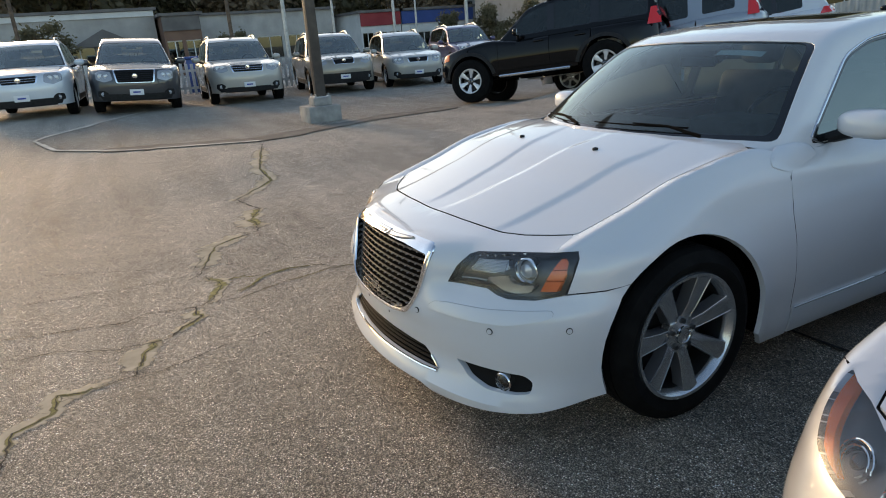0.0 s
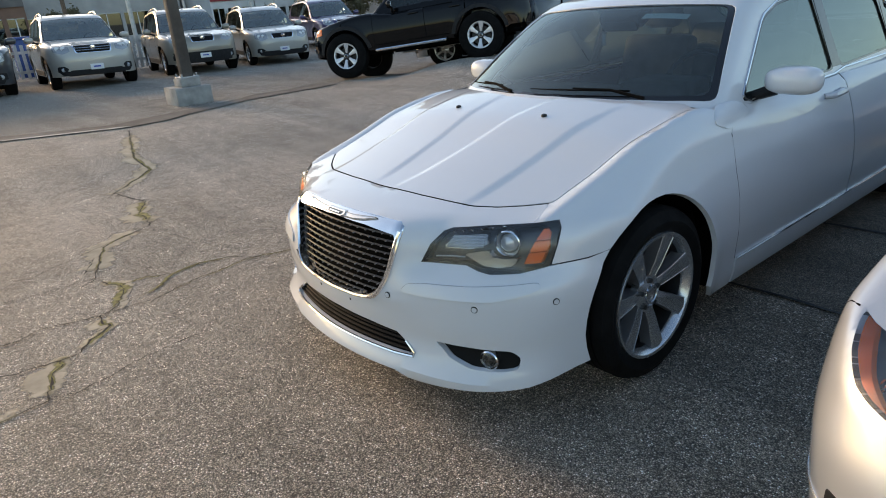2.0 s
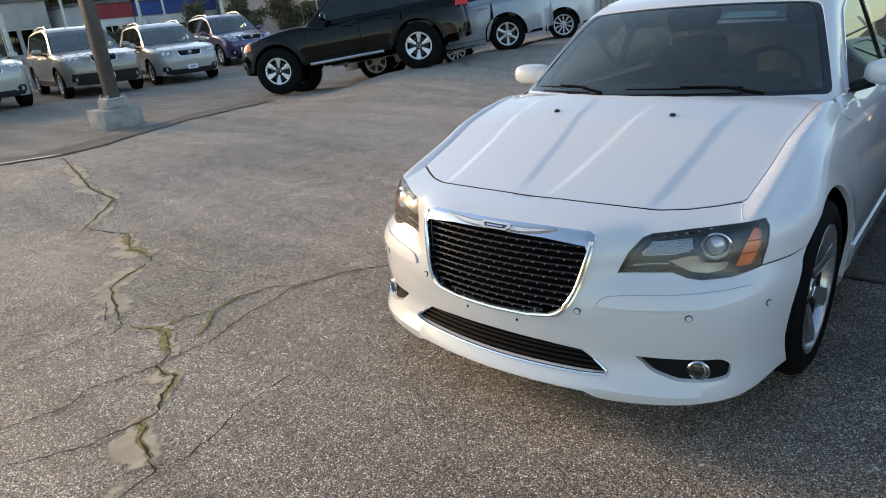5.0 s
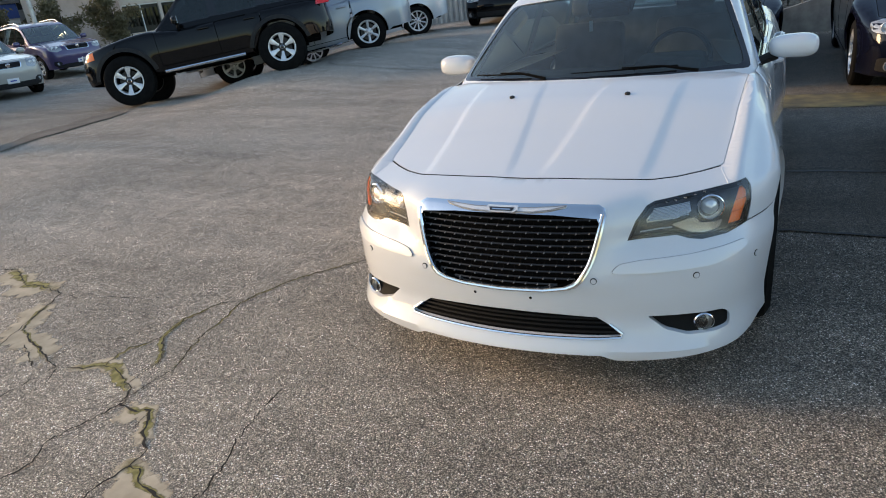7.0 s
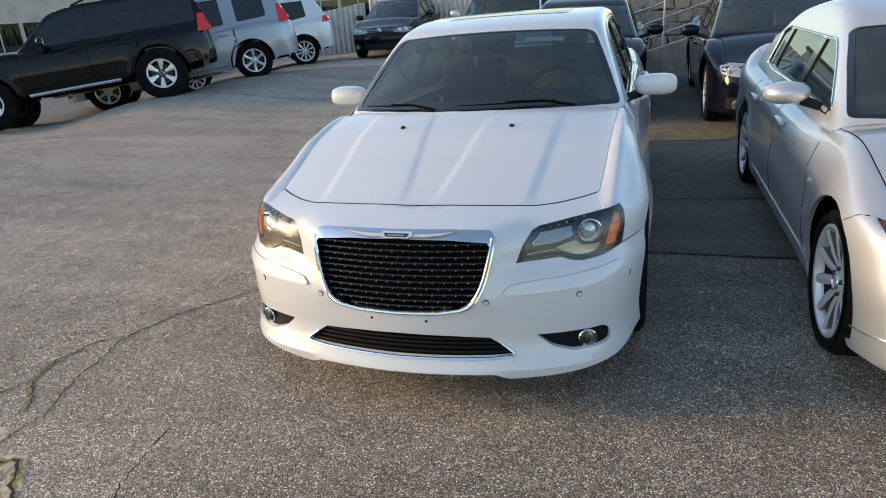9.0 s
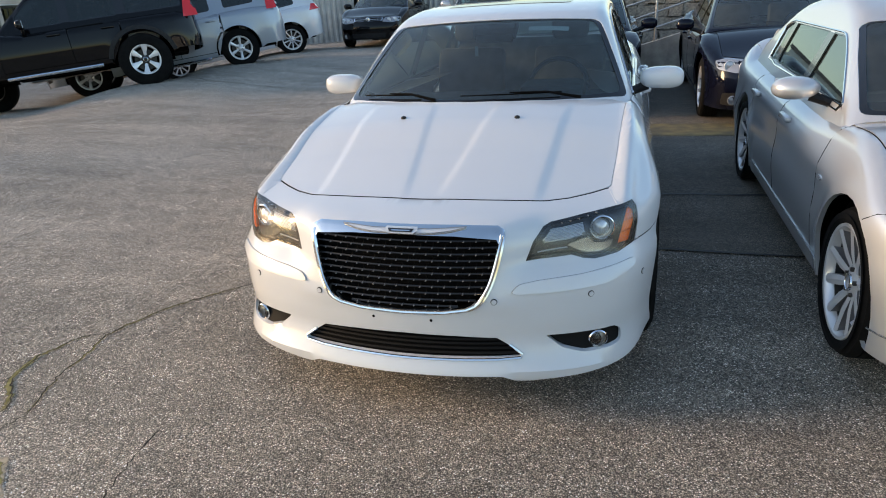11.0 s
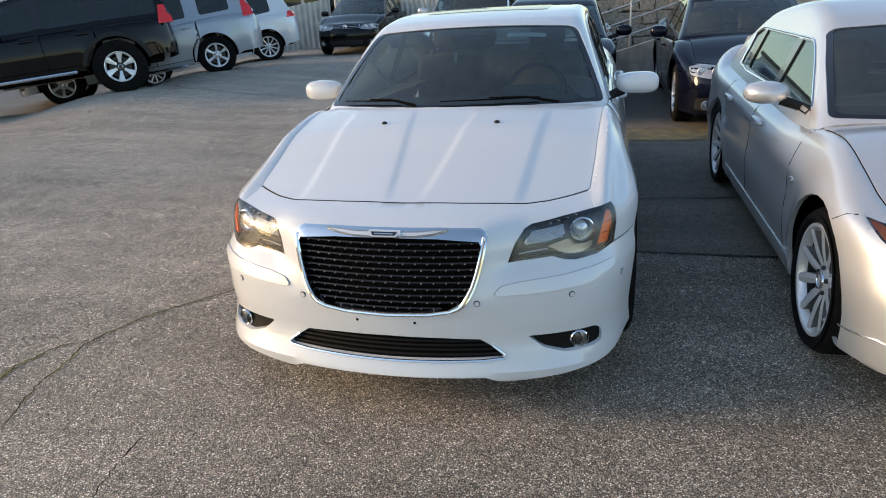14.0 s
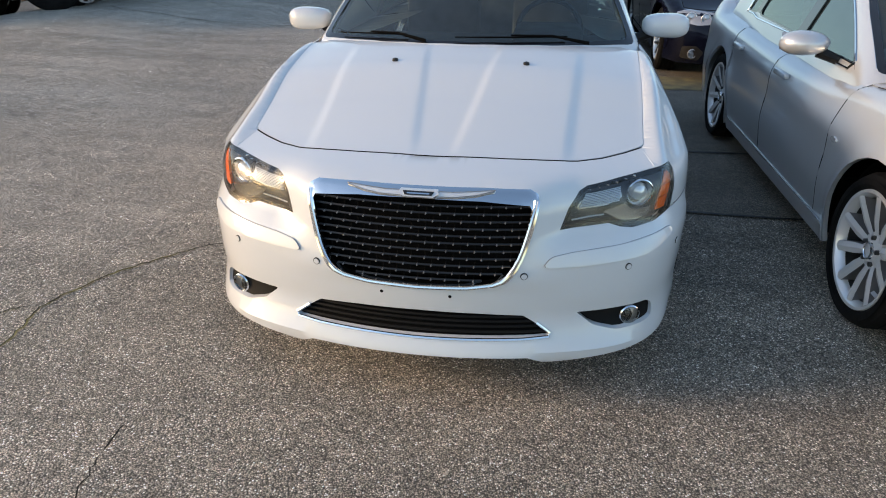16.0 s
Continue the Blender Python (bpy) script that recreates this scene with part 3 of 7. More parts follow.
def skin(c, car, body, doors, hoodline=None, seam=None, gaps=(), fine=0.045):
    """The lower body of a car in panels: front clip, bonnet, doors, rear clip, tail lid."""
    end, b = c.wb + c.ro, c.half
    ra = c.r + 0.055
    low = c.low
    yd = doors[0]
    seam_x = 0.78 * b
    ball = Chart("ball", centre=(0, 0.35, c.r + 0.18))
    hoodline = hoodline or [(x, -c.fo + 0.20 + 0.26 * x * x + 0.32 * (x / b) ** 6) for x in np.linspace(0, seam_x, 10)]
    hoodline = [tuple(p) for p in dense(hoodline, 0.03, False)]
    corner = hoodline[-1]
    seam = seam or [(seam_x, y) for y in np.linspace(corner[1] + 0.1, c.cowl[0] + 0.16, 9)]
    seam = [tuple(p) for p in dense([corner] + list(seam), 0.03, False)][1:]
    a0 = math.degrees(math.asin((low + 0.02 - c.r) / ra))
    bottom = [(yd, low + 0.01), (ra * math.cos(radians(a0)) + 0.03, low + 0.01)]
    archline = arc(0, c.r, ra, a0, 180 - a0, 20)
    right = np.concatenate((lay(c.lower, TOP, hoodline + seam), lay(c.lower, SIDE, [(yd, z) for z in np.linspace(c.belt[0] - 0.03, low + 0.05, 8)]), lay(c.lower, SIDE, bottom), lay(c.lower, SIDE, archline)))
    chin = lay(c.lower, ball, [(radians(a), math.atan2(low + 0.02 - ball.centre[2], 1.2 * (1 + 0.0 * a))) for a in (60, 45, 30, 15, 0)])
    chin[:, 2] = low + 0.02
    half = ball.unroll(np.concatenate((right, chin)))
    loop = np.concatenate((half, (half * (-1, 1))[::-1][1:-1]))
    holes = [ball.unroll(g * np.array((s, 1, 1))) for g in gaps for s in (1, -1)]
    part("front_clip", panel(c.lower, ball, loop, holes, fine, 0, 0.02), body, car, "", 55)
    rear_y = c.cowl[0] + 0.0
    hood = hoodline + seam[:-1] + [(x, rear_y + c.side * x * x) for x in np.linspace(seam[-1][0] - 0.02, 0, 6)]
    hood = np.array(hood) - [(0.006, 0)] * len(hood) + np.array([(0, 0.008)] * len(hood))
    hood = np.concatenate((hood, (hood * (-1, 1))[::-1][1:-1]))
    part("bonnet", panel(c.lower, TOP, hood, (), fine * 1.3, 0.001, 0.015), body, car, "", 55)
    # black bar laid in the bonnet gap to paint its shade
    both("bonnet_gap_line", tube(lay(c.lower, TOP, hoodline + seam[:-2]) - (0.003, -0.004, 0.003), 0.005, 5), NEARBLACK, car)
    # added black sheets under the skin keep the panel gaps dark
    under = np.array([(0, hoodline[0][1] - 0.06), (0.6 * b, hoodline[0][1] + 0.14), (0.85 * b, -0.1), (0.86 * b, c.cowl[0] + 0.25), (0, c.cowl[0] - 0.02)])
    part("gap_backing", panel(c.lower, TOP, np.concatenate((under, (under * (-1, 1))[::-1][1:-1])), (), 0.07, -0.03, 0.0), NEARBLACK, car)
    both("side_gap_backing", panel(c.lower, SIDE, np.array([(c.r + 0.09, low + 0.03), (c.wb - c.r - 0.09, low + 0.03), (c.wb - c.r - 0.06, c.belt[1] - 0.06), (0.3, c.belt[0] - 0.06)]), (), 0.08, -0.03, 0.0), NEARBLACK, car)
    edges = list(doors)
    yr = edges[-1]
    for y_a, y_b in zip(edges[:-1], edges[1:]):
        o = [(y_a + 0.005, low + 0.09), (y_b - 0.005, low + 0.09)]
        if y_b == yr:
            k = arc(c.wb, c.r, ra + 0.03, 180, 100, 9)
            o = [(y_a + 0.005, low + 0.09), (min(k[0][0] - 0.02, y_b - 0.02), low + 0.09)] + [q for q in map(tuple, k) if q[0] < y_b - 0.006]
        o += [(y_b - 0.005, c.belt[1] - 0.02), (y_a + 0.005, c.belt[0] - 0.02)]
        both("door", panel(c.lower, SIDE, np.array(o), (), fine * 1.3, 0, 0.015), body, car, "", 50)
        hy = y_b - 0.20
        hz = c.belt[0] - 0.12
        h3 = lay(c.lower, SIDE, [(hy, hz)])[0]
        # black bar paints the shade of the door gap
        both("door_gap_line", tube(lay(c.lower, SIDE, [(y_a, z) for z in np.linspace(low + 0.10, c.belt[0] - 0.03, 12)]) - (0.002, 0, 0), 0.004, 5), NEARBLACK, car)
        both("door_handle", moved(box(-0.012, 0.022, -0.10, 0.10, -0.016, 0.016, 0.010), Matrix.Translation(h3 + (0.012, 0, 0))), body, car)
    both("sill", panel(c.lower, SIDE, np.array([(ra + 0.03, low), (c.wb - ra - 0.03, low), (c.wb - ra - 0.03, low + 0.08), (ra + 0.03, low + 0.08)]), (), 0.06, 0.004, 0.02), body, car)
    ballr = Chart("back", centre=(0, c.wb - 0.25, c.r + 0.18))
    a_r = arc(c.wb, c.r, ra, 180 - a0, a0, 20)
    deck_y = c.deck[0]
    up = lay(c.lower, SIDE, [(yr, z) for z in np.linspace(c.r + math.sqrt(max(ra ** 2 - (c.wb - yr) ** 2, 0.0)) + 0.03, c.belt[1] - 0.02, 6)])
    trunk = [(x, min(end - 0.10 - 0.14 * x * x, end)) for x in np.linspace(0.80 * b, 0, 7)]
    lid = lay(c.lower, TOP, [(0.80 * b, y) for y in np.linspace(yr + 0.1, end - 0.25, 8)] + trunk)
    tail = np.array([(q * 0.9 * b, y, low + 0.08) for q, y in zip((1.0, 0.95, 0.6, 0.3, 0.0), (c.wb + ra + 0.05, end - 0.25, end - 0.1, end - 0.05, end))])
    h = ballr.unroll(np.concatenate((tail[::-1], lay(c.lower, SIDE, a_r[::-1]), up, lid)))
    loop = np.concatenate((h, (h * (-1, 1))[::-1][1:-1]))
    part("rear_clip", panel(c.lower, ballr, loop, (), fine * 1.4, 0, 0.02), body, car, "", 55)
    if deck_y < end - 0.25:
        o = [(0.79 * b, y) for y in np.linspace(deck_y - 0.25, end - 0.27, 6)] + [(x, y - 0.012) for x, y in trunk]
        o = np.array(o)
        o = np.concatenate((o, (o * (-1, 1))[::-1][1:]))
        part("tail_lid", panel(c.lower, TOP, o, (), fine * 1.5, 0.001, 0.015), body, car, "", 28)


def side_mirror(c, car, body, at, size=(0.19, 0.09, 0.12), chrome=None, power=0.58):
    """A door mirror: a shell rounded like a pebble on a short arm, with the glass behind."""
    bm = bmesh.new()
    bmesh.ops.create_uvsphere(bm, u_segments=20, v_segments=14, radius=1)
    v, f = taken(bm)
    v = np.sign(v) * abs(v) ** power
    v = v * np.array(size) / 2 * (1, 1, 1)
    v[:, 1] = np.where(v[:, 1] > 0, v[:, 1] * 0.45, v[:, 1])
    v[:, 2] *= 1 + 0.12 * v[:, 0] / size[0]
    shell = (v + np.array(at), f)
    a = np.array(at) - (size[0] * 0.45, 0, size[2] * 0.35)
    arm = tube([a + (0.03, 0.0, 0.0), a + (-0.05, -0.02, -0.03), a + (-0.10, -0.03, -0.05)], [0.028, 0.024, 0.03], 8)
    for s in (1, -1):
        put = (lambda q: q) if s > 0 else flipped
        m = part("door_mirror", put(shell), body, car, "", 70)
        part("mirror_arm", put(arm), PLASTIC, m)
        g = moved(box(-size[0] * 0.40, size[0] * 0.40, 0, 0.004, -size[2] * 0.36, size[2] * 0.36), Matrix.Translation(np.array(at) + (0, size[1] * 0.232, 0)))
        part("mirror_glass", put(g), CHROME, m)
        if chrome:
            b = moved(box(size[0] * 0.10, size[0] * 0.41, -size[1] * 0.30, size[1] * 0.10, -size[2] * 0.34, -size[2] * 0.25, 0.004), Matrix.Translation(at))
            part("mirror_trim", put(b), chrome, m)


def face(c, car, lamp, grille, bars, grille_mat, trim, lamp_lift=0.004, plate=True, emblem=True, fog=None, intake=None, badge=None, amber=True):
    """Lamps, grille, intake, fog lamps and plate on a car's front."""
    lamp = np.array(lamp if lamp is not None else [(0.4, 0.6), (0.5, 0.65), (0.5, 0.6)], float)
    lid = panel(c.lower, FRONT, rounded(lamp, 0.03, 3), (), 0.05, 0.003, 0.02)
    for s in (1, -1) if len(lamp) > 3 else ():
        put = (lambda q: q) if s > 0 else flipped
        h = part("headlight", put(lid), HEADLAMP, car, "", 60)
        cx, cz = lamp.mean(0)
        w = np.ptp(lamp[:, 0])
        for k, (u, r) in enumerate(((0.14, 0.055), (-0.17, 0.05))):
            ctr = lay(c.lower, FRONT, [(cx + u * w, cz)])[0]
            part("lamp_bowl", put(moved(lathe(((-0.012, r), (-0.016, r * 0.9), (-0.006, r * 0.75), (-0.012, r * 0.4), (-0.018, 0)), 20, "y"), Matrix.Translation(ctr))), LAMPSHELL, h)
        outer = lamp[lamp[:, 0] > lamp[:, 0].max() - 0.30 * w]
        if amber and len(outer) >= 3:
            part("indicator", put(panel(c.lower, FRONT, outer, (), 0.05, 0.006, 0.0)), AMBER, h)
    g = rounded(np.array(grille, float), 0.03, 3)
    part("grille", panel(c.lower, FRONT, g, (), 0.05, 0.003, 0.015), MATTE, car)
    ctr = g.mean(0)
    part("grille_surround", panel(c.lower, FRONT, ctr + (g - ctr) * 1.08, (g,), 0.04, 0.010, 0.014), trim, car)
    z0, z1 = g[:, 1].min(), g[:, 1].max()
    for k in range(bars):
        z = z0 + (k + 1) * (z1 - z0) / (bars + 1)
        xs = np.array([x for x in np.linspace(-1, 1, 81) if inside(g, np.array([(x, z)]))[0]])
        if len(xs) > 3:
            xs = np.linspace(xs[0], xs[-1], 9)
            part("grille_bar", tube(lay(c.lower, FRONT, [(x, z) for x in xs]) - (0, 0.010, 0), 0.008, 6), grille_mat, car)
    if emblem:
        e = lay(c.lower, FRONT, [(0, badge or (z0 + z1) / 2)])[0]
        part("emblem", moved(lathe(((-0.028, 0.0), (-0.026, 0.045), (-0.018, 0.055), (0.0, 0.055)), 20, "y"), Matrix.Translation(e)), CHROME, car)
    if intake:
        part("lower_intake", panel(c.lower, FRONT, rounded(np.array(intake, float), 0.03, 3), (), 0.05, 0.003, 0.01), PLASTIC, car)
    if fog:
        fx, fz, fr = fog
        f3 = lay(c.lower, FRONT, [(fx, fz)])[0]
        k = min(1.0, fr / 0.045)
        nook = rounded(np.array([(fx - 0.11 * k, fz + 0.02 * k), (fx - 0.03 * k, fz + 0.08 * k), (fx + 0.10 * k, fz + 0.07 * k), (fx + 0.11 * k, fz - 0.05 * k), (fx - 0.06 * k, fz - 0.07 * k)]), 0.02 * k, 2)
        both("fog_recess", panel(c.lower, FRONT, nook, (), 0.04, 0.003, 0.008), PLASTIC, car)
        both("fog_lamp", moved(lathe(((0.0, fr), (-0.012, fr), (-0.016, fr * 0.8), (-0.006, fr * 0.7), (-0.014, 0)), 20, "y"), Matrix.Translation(f3)), HEADLAMP, car)
    if plate:
        p3 = lay(c.lower, FRONT, [(0, plate)])[0]
        pl = part("dealer_plate", moved(box(-0.140, 0.140, -0.012, 0.0, -0.062, 0.062, 0.004), Matrix.Translation(p3 - (0, 0.004, 0))), PLATE, car)
        part("plate_print", moved(box(-0.075, 0.075, -0.0145, -0.0125, -0.012, 0.018), Matrix.Translation(p3 - (0, 0.004, 0))), BLUEBAR, pl)


def rear_lamps(c, car, outline, lift=0.004):
    o = np.array(outline, float)
    both("tail_lamp", panel(lambda p: smax(np.minimum(c.lower(p), c.cabin(p)), p[:, 0] - c.half + 0.03, 0.01), SIDE, o, (), 0.04, lift, 0.04), REDLENS, car, "red tail lamp", 60)


def wheels(c, car, width, rim, style, inset=0.0):
    for y in (0, c.wb):
        for s in (1, -1):
            road_wheel(car, c.r, width, rim, style, s * (c.half - width / 2 - 0.03 - inset), y, turn=0.35 + 0.4 * y)


def settle(car, x, y, heading, c, ground):
    """Stand a car on the ground by the height under its wheels. heading: degrees, 0 faces -y."""
    a = radians(heading)
    fx, fy = math.sin(a), -math.cos(a)
    sx, sy = math.cos(a), math.sin(a)
    t = c.half - 0.13

    def h(u, v):
        return ground(x - fx * u + sx * v, y - fy * u + sy * v)
    f, b = (h(0, t) + h(0, -t)) / 2, (h(c.wb, t) + h(c.wb, -t)) / 2
    l, r = (h(0, t) + h(c.wb, t)) / 2, (h(0, -t) + h(c.wb, -t)) / 2
    back = Vector((-fx * c.wb, -fy * c.wb, b - f)).normalized()
    side = Vector((sx * 2 * t, sy * 2 * t, l - r)).normalized()
    up = side.cross(back).normalized()
    side = back.cross(up)
    m = Matrix((side, back, up)).transposed().to_4x4()
    m.translation = (x, y, f - 0.004)
    car.matrix_world = m


def panes(c, splits):
    """Side windows between the belt line and the roof."""
    out = []
    for a, b in splits:
        z = c.belt[0] + (c.belt[1] - c.belt[0]) * np.clip((np.array((a, b)) - 0.5) / c.wb, 0, 1) + 0.03
        out.append([(a, z[0]), (a + 0.02, 2.0), (b, 2.0), (b, z[1])])
    return out


def whole_car(name, label, c, body, doors, splits, ws, bl, fr, spot, wheel, front=None, tint=None, tail=None, mirror=None, group="", cladding=None, rack=False, extra=None, trim=False, clad=0.17, screen=None, mirror_shape=None):
    car = thing(name, label, "car", group)
    skin(c, car, body, doors, **(front or {}))
    greenhouse(c, car, body, panes(c, splits), screen or tint or WINDOW, ws, bl, tint or DARKGLASS, trim, 0.028 if trim else 0.045, 0.012 if trim else 0.028)
    face(c, car, **fr)
    m = mirror or (c.half + 0.10, c.cowl[0] + 0.52, c.belt[0] + 0.08)
    side_mirror(c, car, body, m, *(mirror_shape or ((0.22, 0.15, 0.145), None, 0.78)))
    wells(c, car, c.r)
    interior(c, car)
    wheels(c, car, *wheel)
    if tail:
        rear_lamps(c, car, tail)
    if cladding:
        both("side_cladding", panel(c.lower, SIDE, np.array([(c.r + 0.10, c.low + 0.02), (c.wb - c.r - 0.10, c.low + 0.02), (c.wb - c.r - 0.08, c.low + 0.14), (c.r + 0.08, c.low + 0.14)]), (), 0.07, 0.012, 0.02), cladding, car)
        low_face = [(-0.72 * c.half, c.low + 0.04), (0.72 * c.half, c.low + 0.04), (0.80 * c.half, c.low + clad), (-0.80 * c.half, c.low + clad)]
        part("front_cladding", panel(c.lower, FRONT, np.array(low_face), (), 0.06, 0.012, 0.02), cladding, car)
    if rack:
        ys = np.linspace(c.wstop[0] + 0.35, c.tail[0] - 0.1, 9)
        r3 = lay(c.cabin, TOP, [(c.half - 0.36, y) for y in ys])
        up = np.array([(0, 0, 0.005)] + [(0, 0, 0.05)] * 7 + [(0, 0, 0.005)])
        both("roof_rail", tube(r3 + up, 0.016, 6), ALLOY, car)
    if extra:
        extra(c, car)
    settle(car, *spot, c, ground_height)
    return car


# ---- the white saloon ----
class WhiteCar(Car):
    def __init__(self):
        self.wb, self.fo, self.ro, self.half, self.low, self.r = 3.052, 0.93, 1.08, 0.948, 0.185, 0.364
        self.cowl, self.wstop, self.tail, self.deck, self.belt, self.side = (0.38, 1.03), (1.0, 1.395), (2.8, 1.40), (3.6, 1.09), (0.975, 1.01), 0.42

    top = staticmethod(curve((-1.0, 0.70), (-0.90, 0.765), (-0.80, 0.78), (-0.60, 0.806), (-0.2, 0.91), (0.1, 1.003), (0.5, 1.05), (1.0, 1.02), (3.4, 1.06), (3.9, 1.075), (4.1, 1.06), (4.3, 0.98)))
    nose = staticmethod(curve((0.10, -0.80), (0.17, -0.905), (0.215, -0.925), (0.26, -0.90), (0.34, -0.875), (0.42, -0.885), (0.52, -0.885), (0.575, -0.865), (0.625, -0.805), (0.70, -0.785), (0.78, -0.755), (0.90, -0.68)))
    grille = staticmethod(curve((0.40, -0.905), (0.47, -0.900), (0.60, -0.868), (0.70, -0.845), (0.78, -0.817), (0.90, -0.742)))
    flank = staticmethod(curve((0.10, 0.10), (0.19, 0.040), (0.27, 0.018), (0.36, 0.012), (0.48, 0.003), (0.60, 0.008), (0.72, 0.027), (0.82, 0.053), (0.90, 0.081), (1.0, 0.135), (1.1, 0.22)))
    roof = staticmethod(curve((0.20, 0.91), (0.38, 1.03), (0.66, 1.215), (0.97, 1.385), (1.13, 1.43), (1.5, 1.465), (1.95, 1.478), (2.5, 1.455), (2.8, 1.40), (3.2, 1.25), (3.6, 1.09), (3.8, 0.98)))

    def lower(self, p):
        x, y, z = abs(p[:, 0]), p[:, 1], p[:, 2]
        fade = step(0.55, 0.0, y) * step(-0.66, -0.40, y)
        lid = self.top(y) - 0.085 * x * x - 0.006 * step(0.150, 0.110, x - 0.11 * y) * fade
        lid -= 0.007 * step(0.47, 0.515, x - 0.06 * y) * fade
        crest = x - 0.798 - 0.02 * y
        edge = step(-0.60, -0.38, y) * step(0.62, 0.42, y)
        lid += edge * (0.019 * bell(crest, 0.033) - 0.48 * 0.014 * np.logaddexp(0, crest / 0.014))
        g_top = z - lid
        wide = 0.948 - self.flank(z) - 0.10 * np.clip(-y - 0.25, 0, 2) ** 2 - 0.05 * np.clip(y - 3.3, 0, 2) ** 2
        wide += 0.011 * (bell(np.hypot(y, (z - 0.364)) - 0.40, 0.07) + bell(np.hypot(y - 3.052, (z - 0.364)) - 0.40, 0.06))
        wide = wide - 0.032 * step(-0.24, -0.46, y) * step(0.62, 0.40, z)
        g_side = x - wide
        beak = step(0.53, 0.35, x) * step(0.44, 0.50, z)
        face = self.nose(z) * (1 - beak) + self.grille(z) * beak + 0.30 * x ** 2 + 0.60 * np.minimum(x, 1.1) ** 10
        g_front = face - y
        g_rear = y - (4.13 - 0.25 * x * x - 0.12 * abs(z - 0.75))
        g = smax(g_top, g_side, 0.04)
        g = smax(g, g_front, 0.06)
        return smax(smax(g, g_rear, 0.08), 0.16 - z, 0.03)

    def cabin(self, p):
        x, y, z = abs(p[:, 0]), p[:, 1], p[:, 2]
        lean = 0.815 - 0.40 * (z - 0.96) - 0.03 * np.clip(y - 2.3, 0, 2) ** 2
        return smax(z - self.roof(y - 0.42 * x * x * step(2.2, 1.2, y)) + 0.03 * x * x, x - lean, 0.045)


# ---- ground ----
HEIGHTS = [(0, 0, 0), (0, 3, 0), (1.7, 0, 0.02), (2.5, 3, 0.02), (2, 6, 0.02), (-1.6, -1.4, 0), (-3.3, -0.7, 0.03), (0.6, -1.6, 0.02), (1, -3.2, 0.02), (2.6, -2, 0.02), (-6.9, 0.2, 0.18),
           (-8.85, 1.75, 0.2), (-9.1, 5.0, 0.13), (-7.0, 6.65, 0.41), (-6.6, 8.9, 0.46), (-8.9, 7.35, 0.02), (-7.0, 12.2, 0.38), (-9.4, 10.7, -0.08), (-6, 14, 0.33), (-10.1, 6.3, 0.0), (-12.5, 2.5, 0.12), (-14, -2.9, 0.44), (-14, -0.8, 0.33), (-15.5, 1.8, 0.17), (-16, 4.7, 0.10), (-17, 7.4, 0.0), (-18, -2.5, 0.42), (-19, 4, 0.1), (-3, 6, 0.2), (0, 9, 0.02)]


def ground_height(x, y):
    """The lie of the asphalt: a flat lot that swells to a crest and falls away to the lower lot."""
    n, s = 0.0, 0.0
    for a, b, h in HEIGHTS:
        w = 1 / ((x - a) ** 2 + (y - b) ** 2 + 0.6) ** 2
        n, s = n + w * h, s + w
    return n / s


def ground_mesh():
    def ticks(lo, hi):
        near = np.arange(lo, hi + 0.01, 0.2)
        out = np.geomspace(0.4, 1500, 30)
        return np.concatenate((lo - out[::-1], near, hi + out))
    xs, ys = ticks(-22, 6), ticks(-6, 18)
    gx, gy = np.meshgrid(xs, ys)
    v = np.stack((gx.ravel(), gy.ravel(), ground_height(gx, gy).ravel()), 1)
    n = len(xs)
    f = [(j * n + i, j * n + i + 1, (j + 1) * n + i + 1, (j + 1) * n + i) for j in range(len(ys) - 1) for i in range(n - 1)]
    return v, f


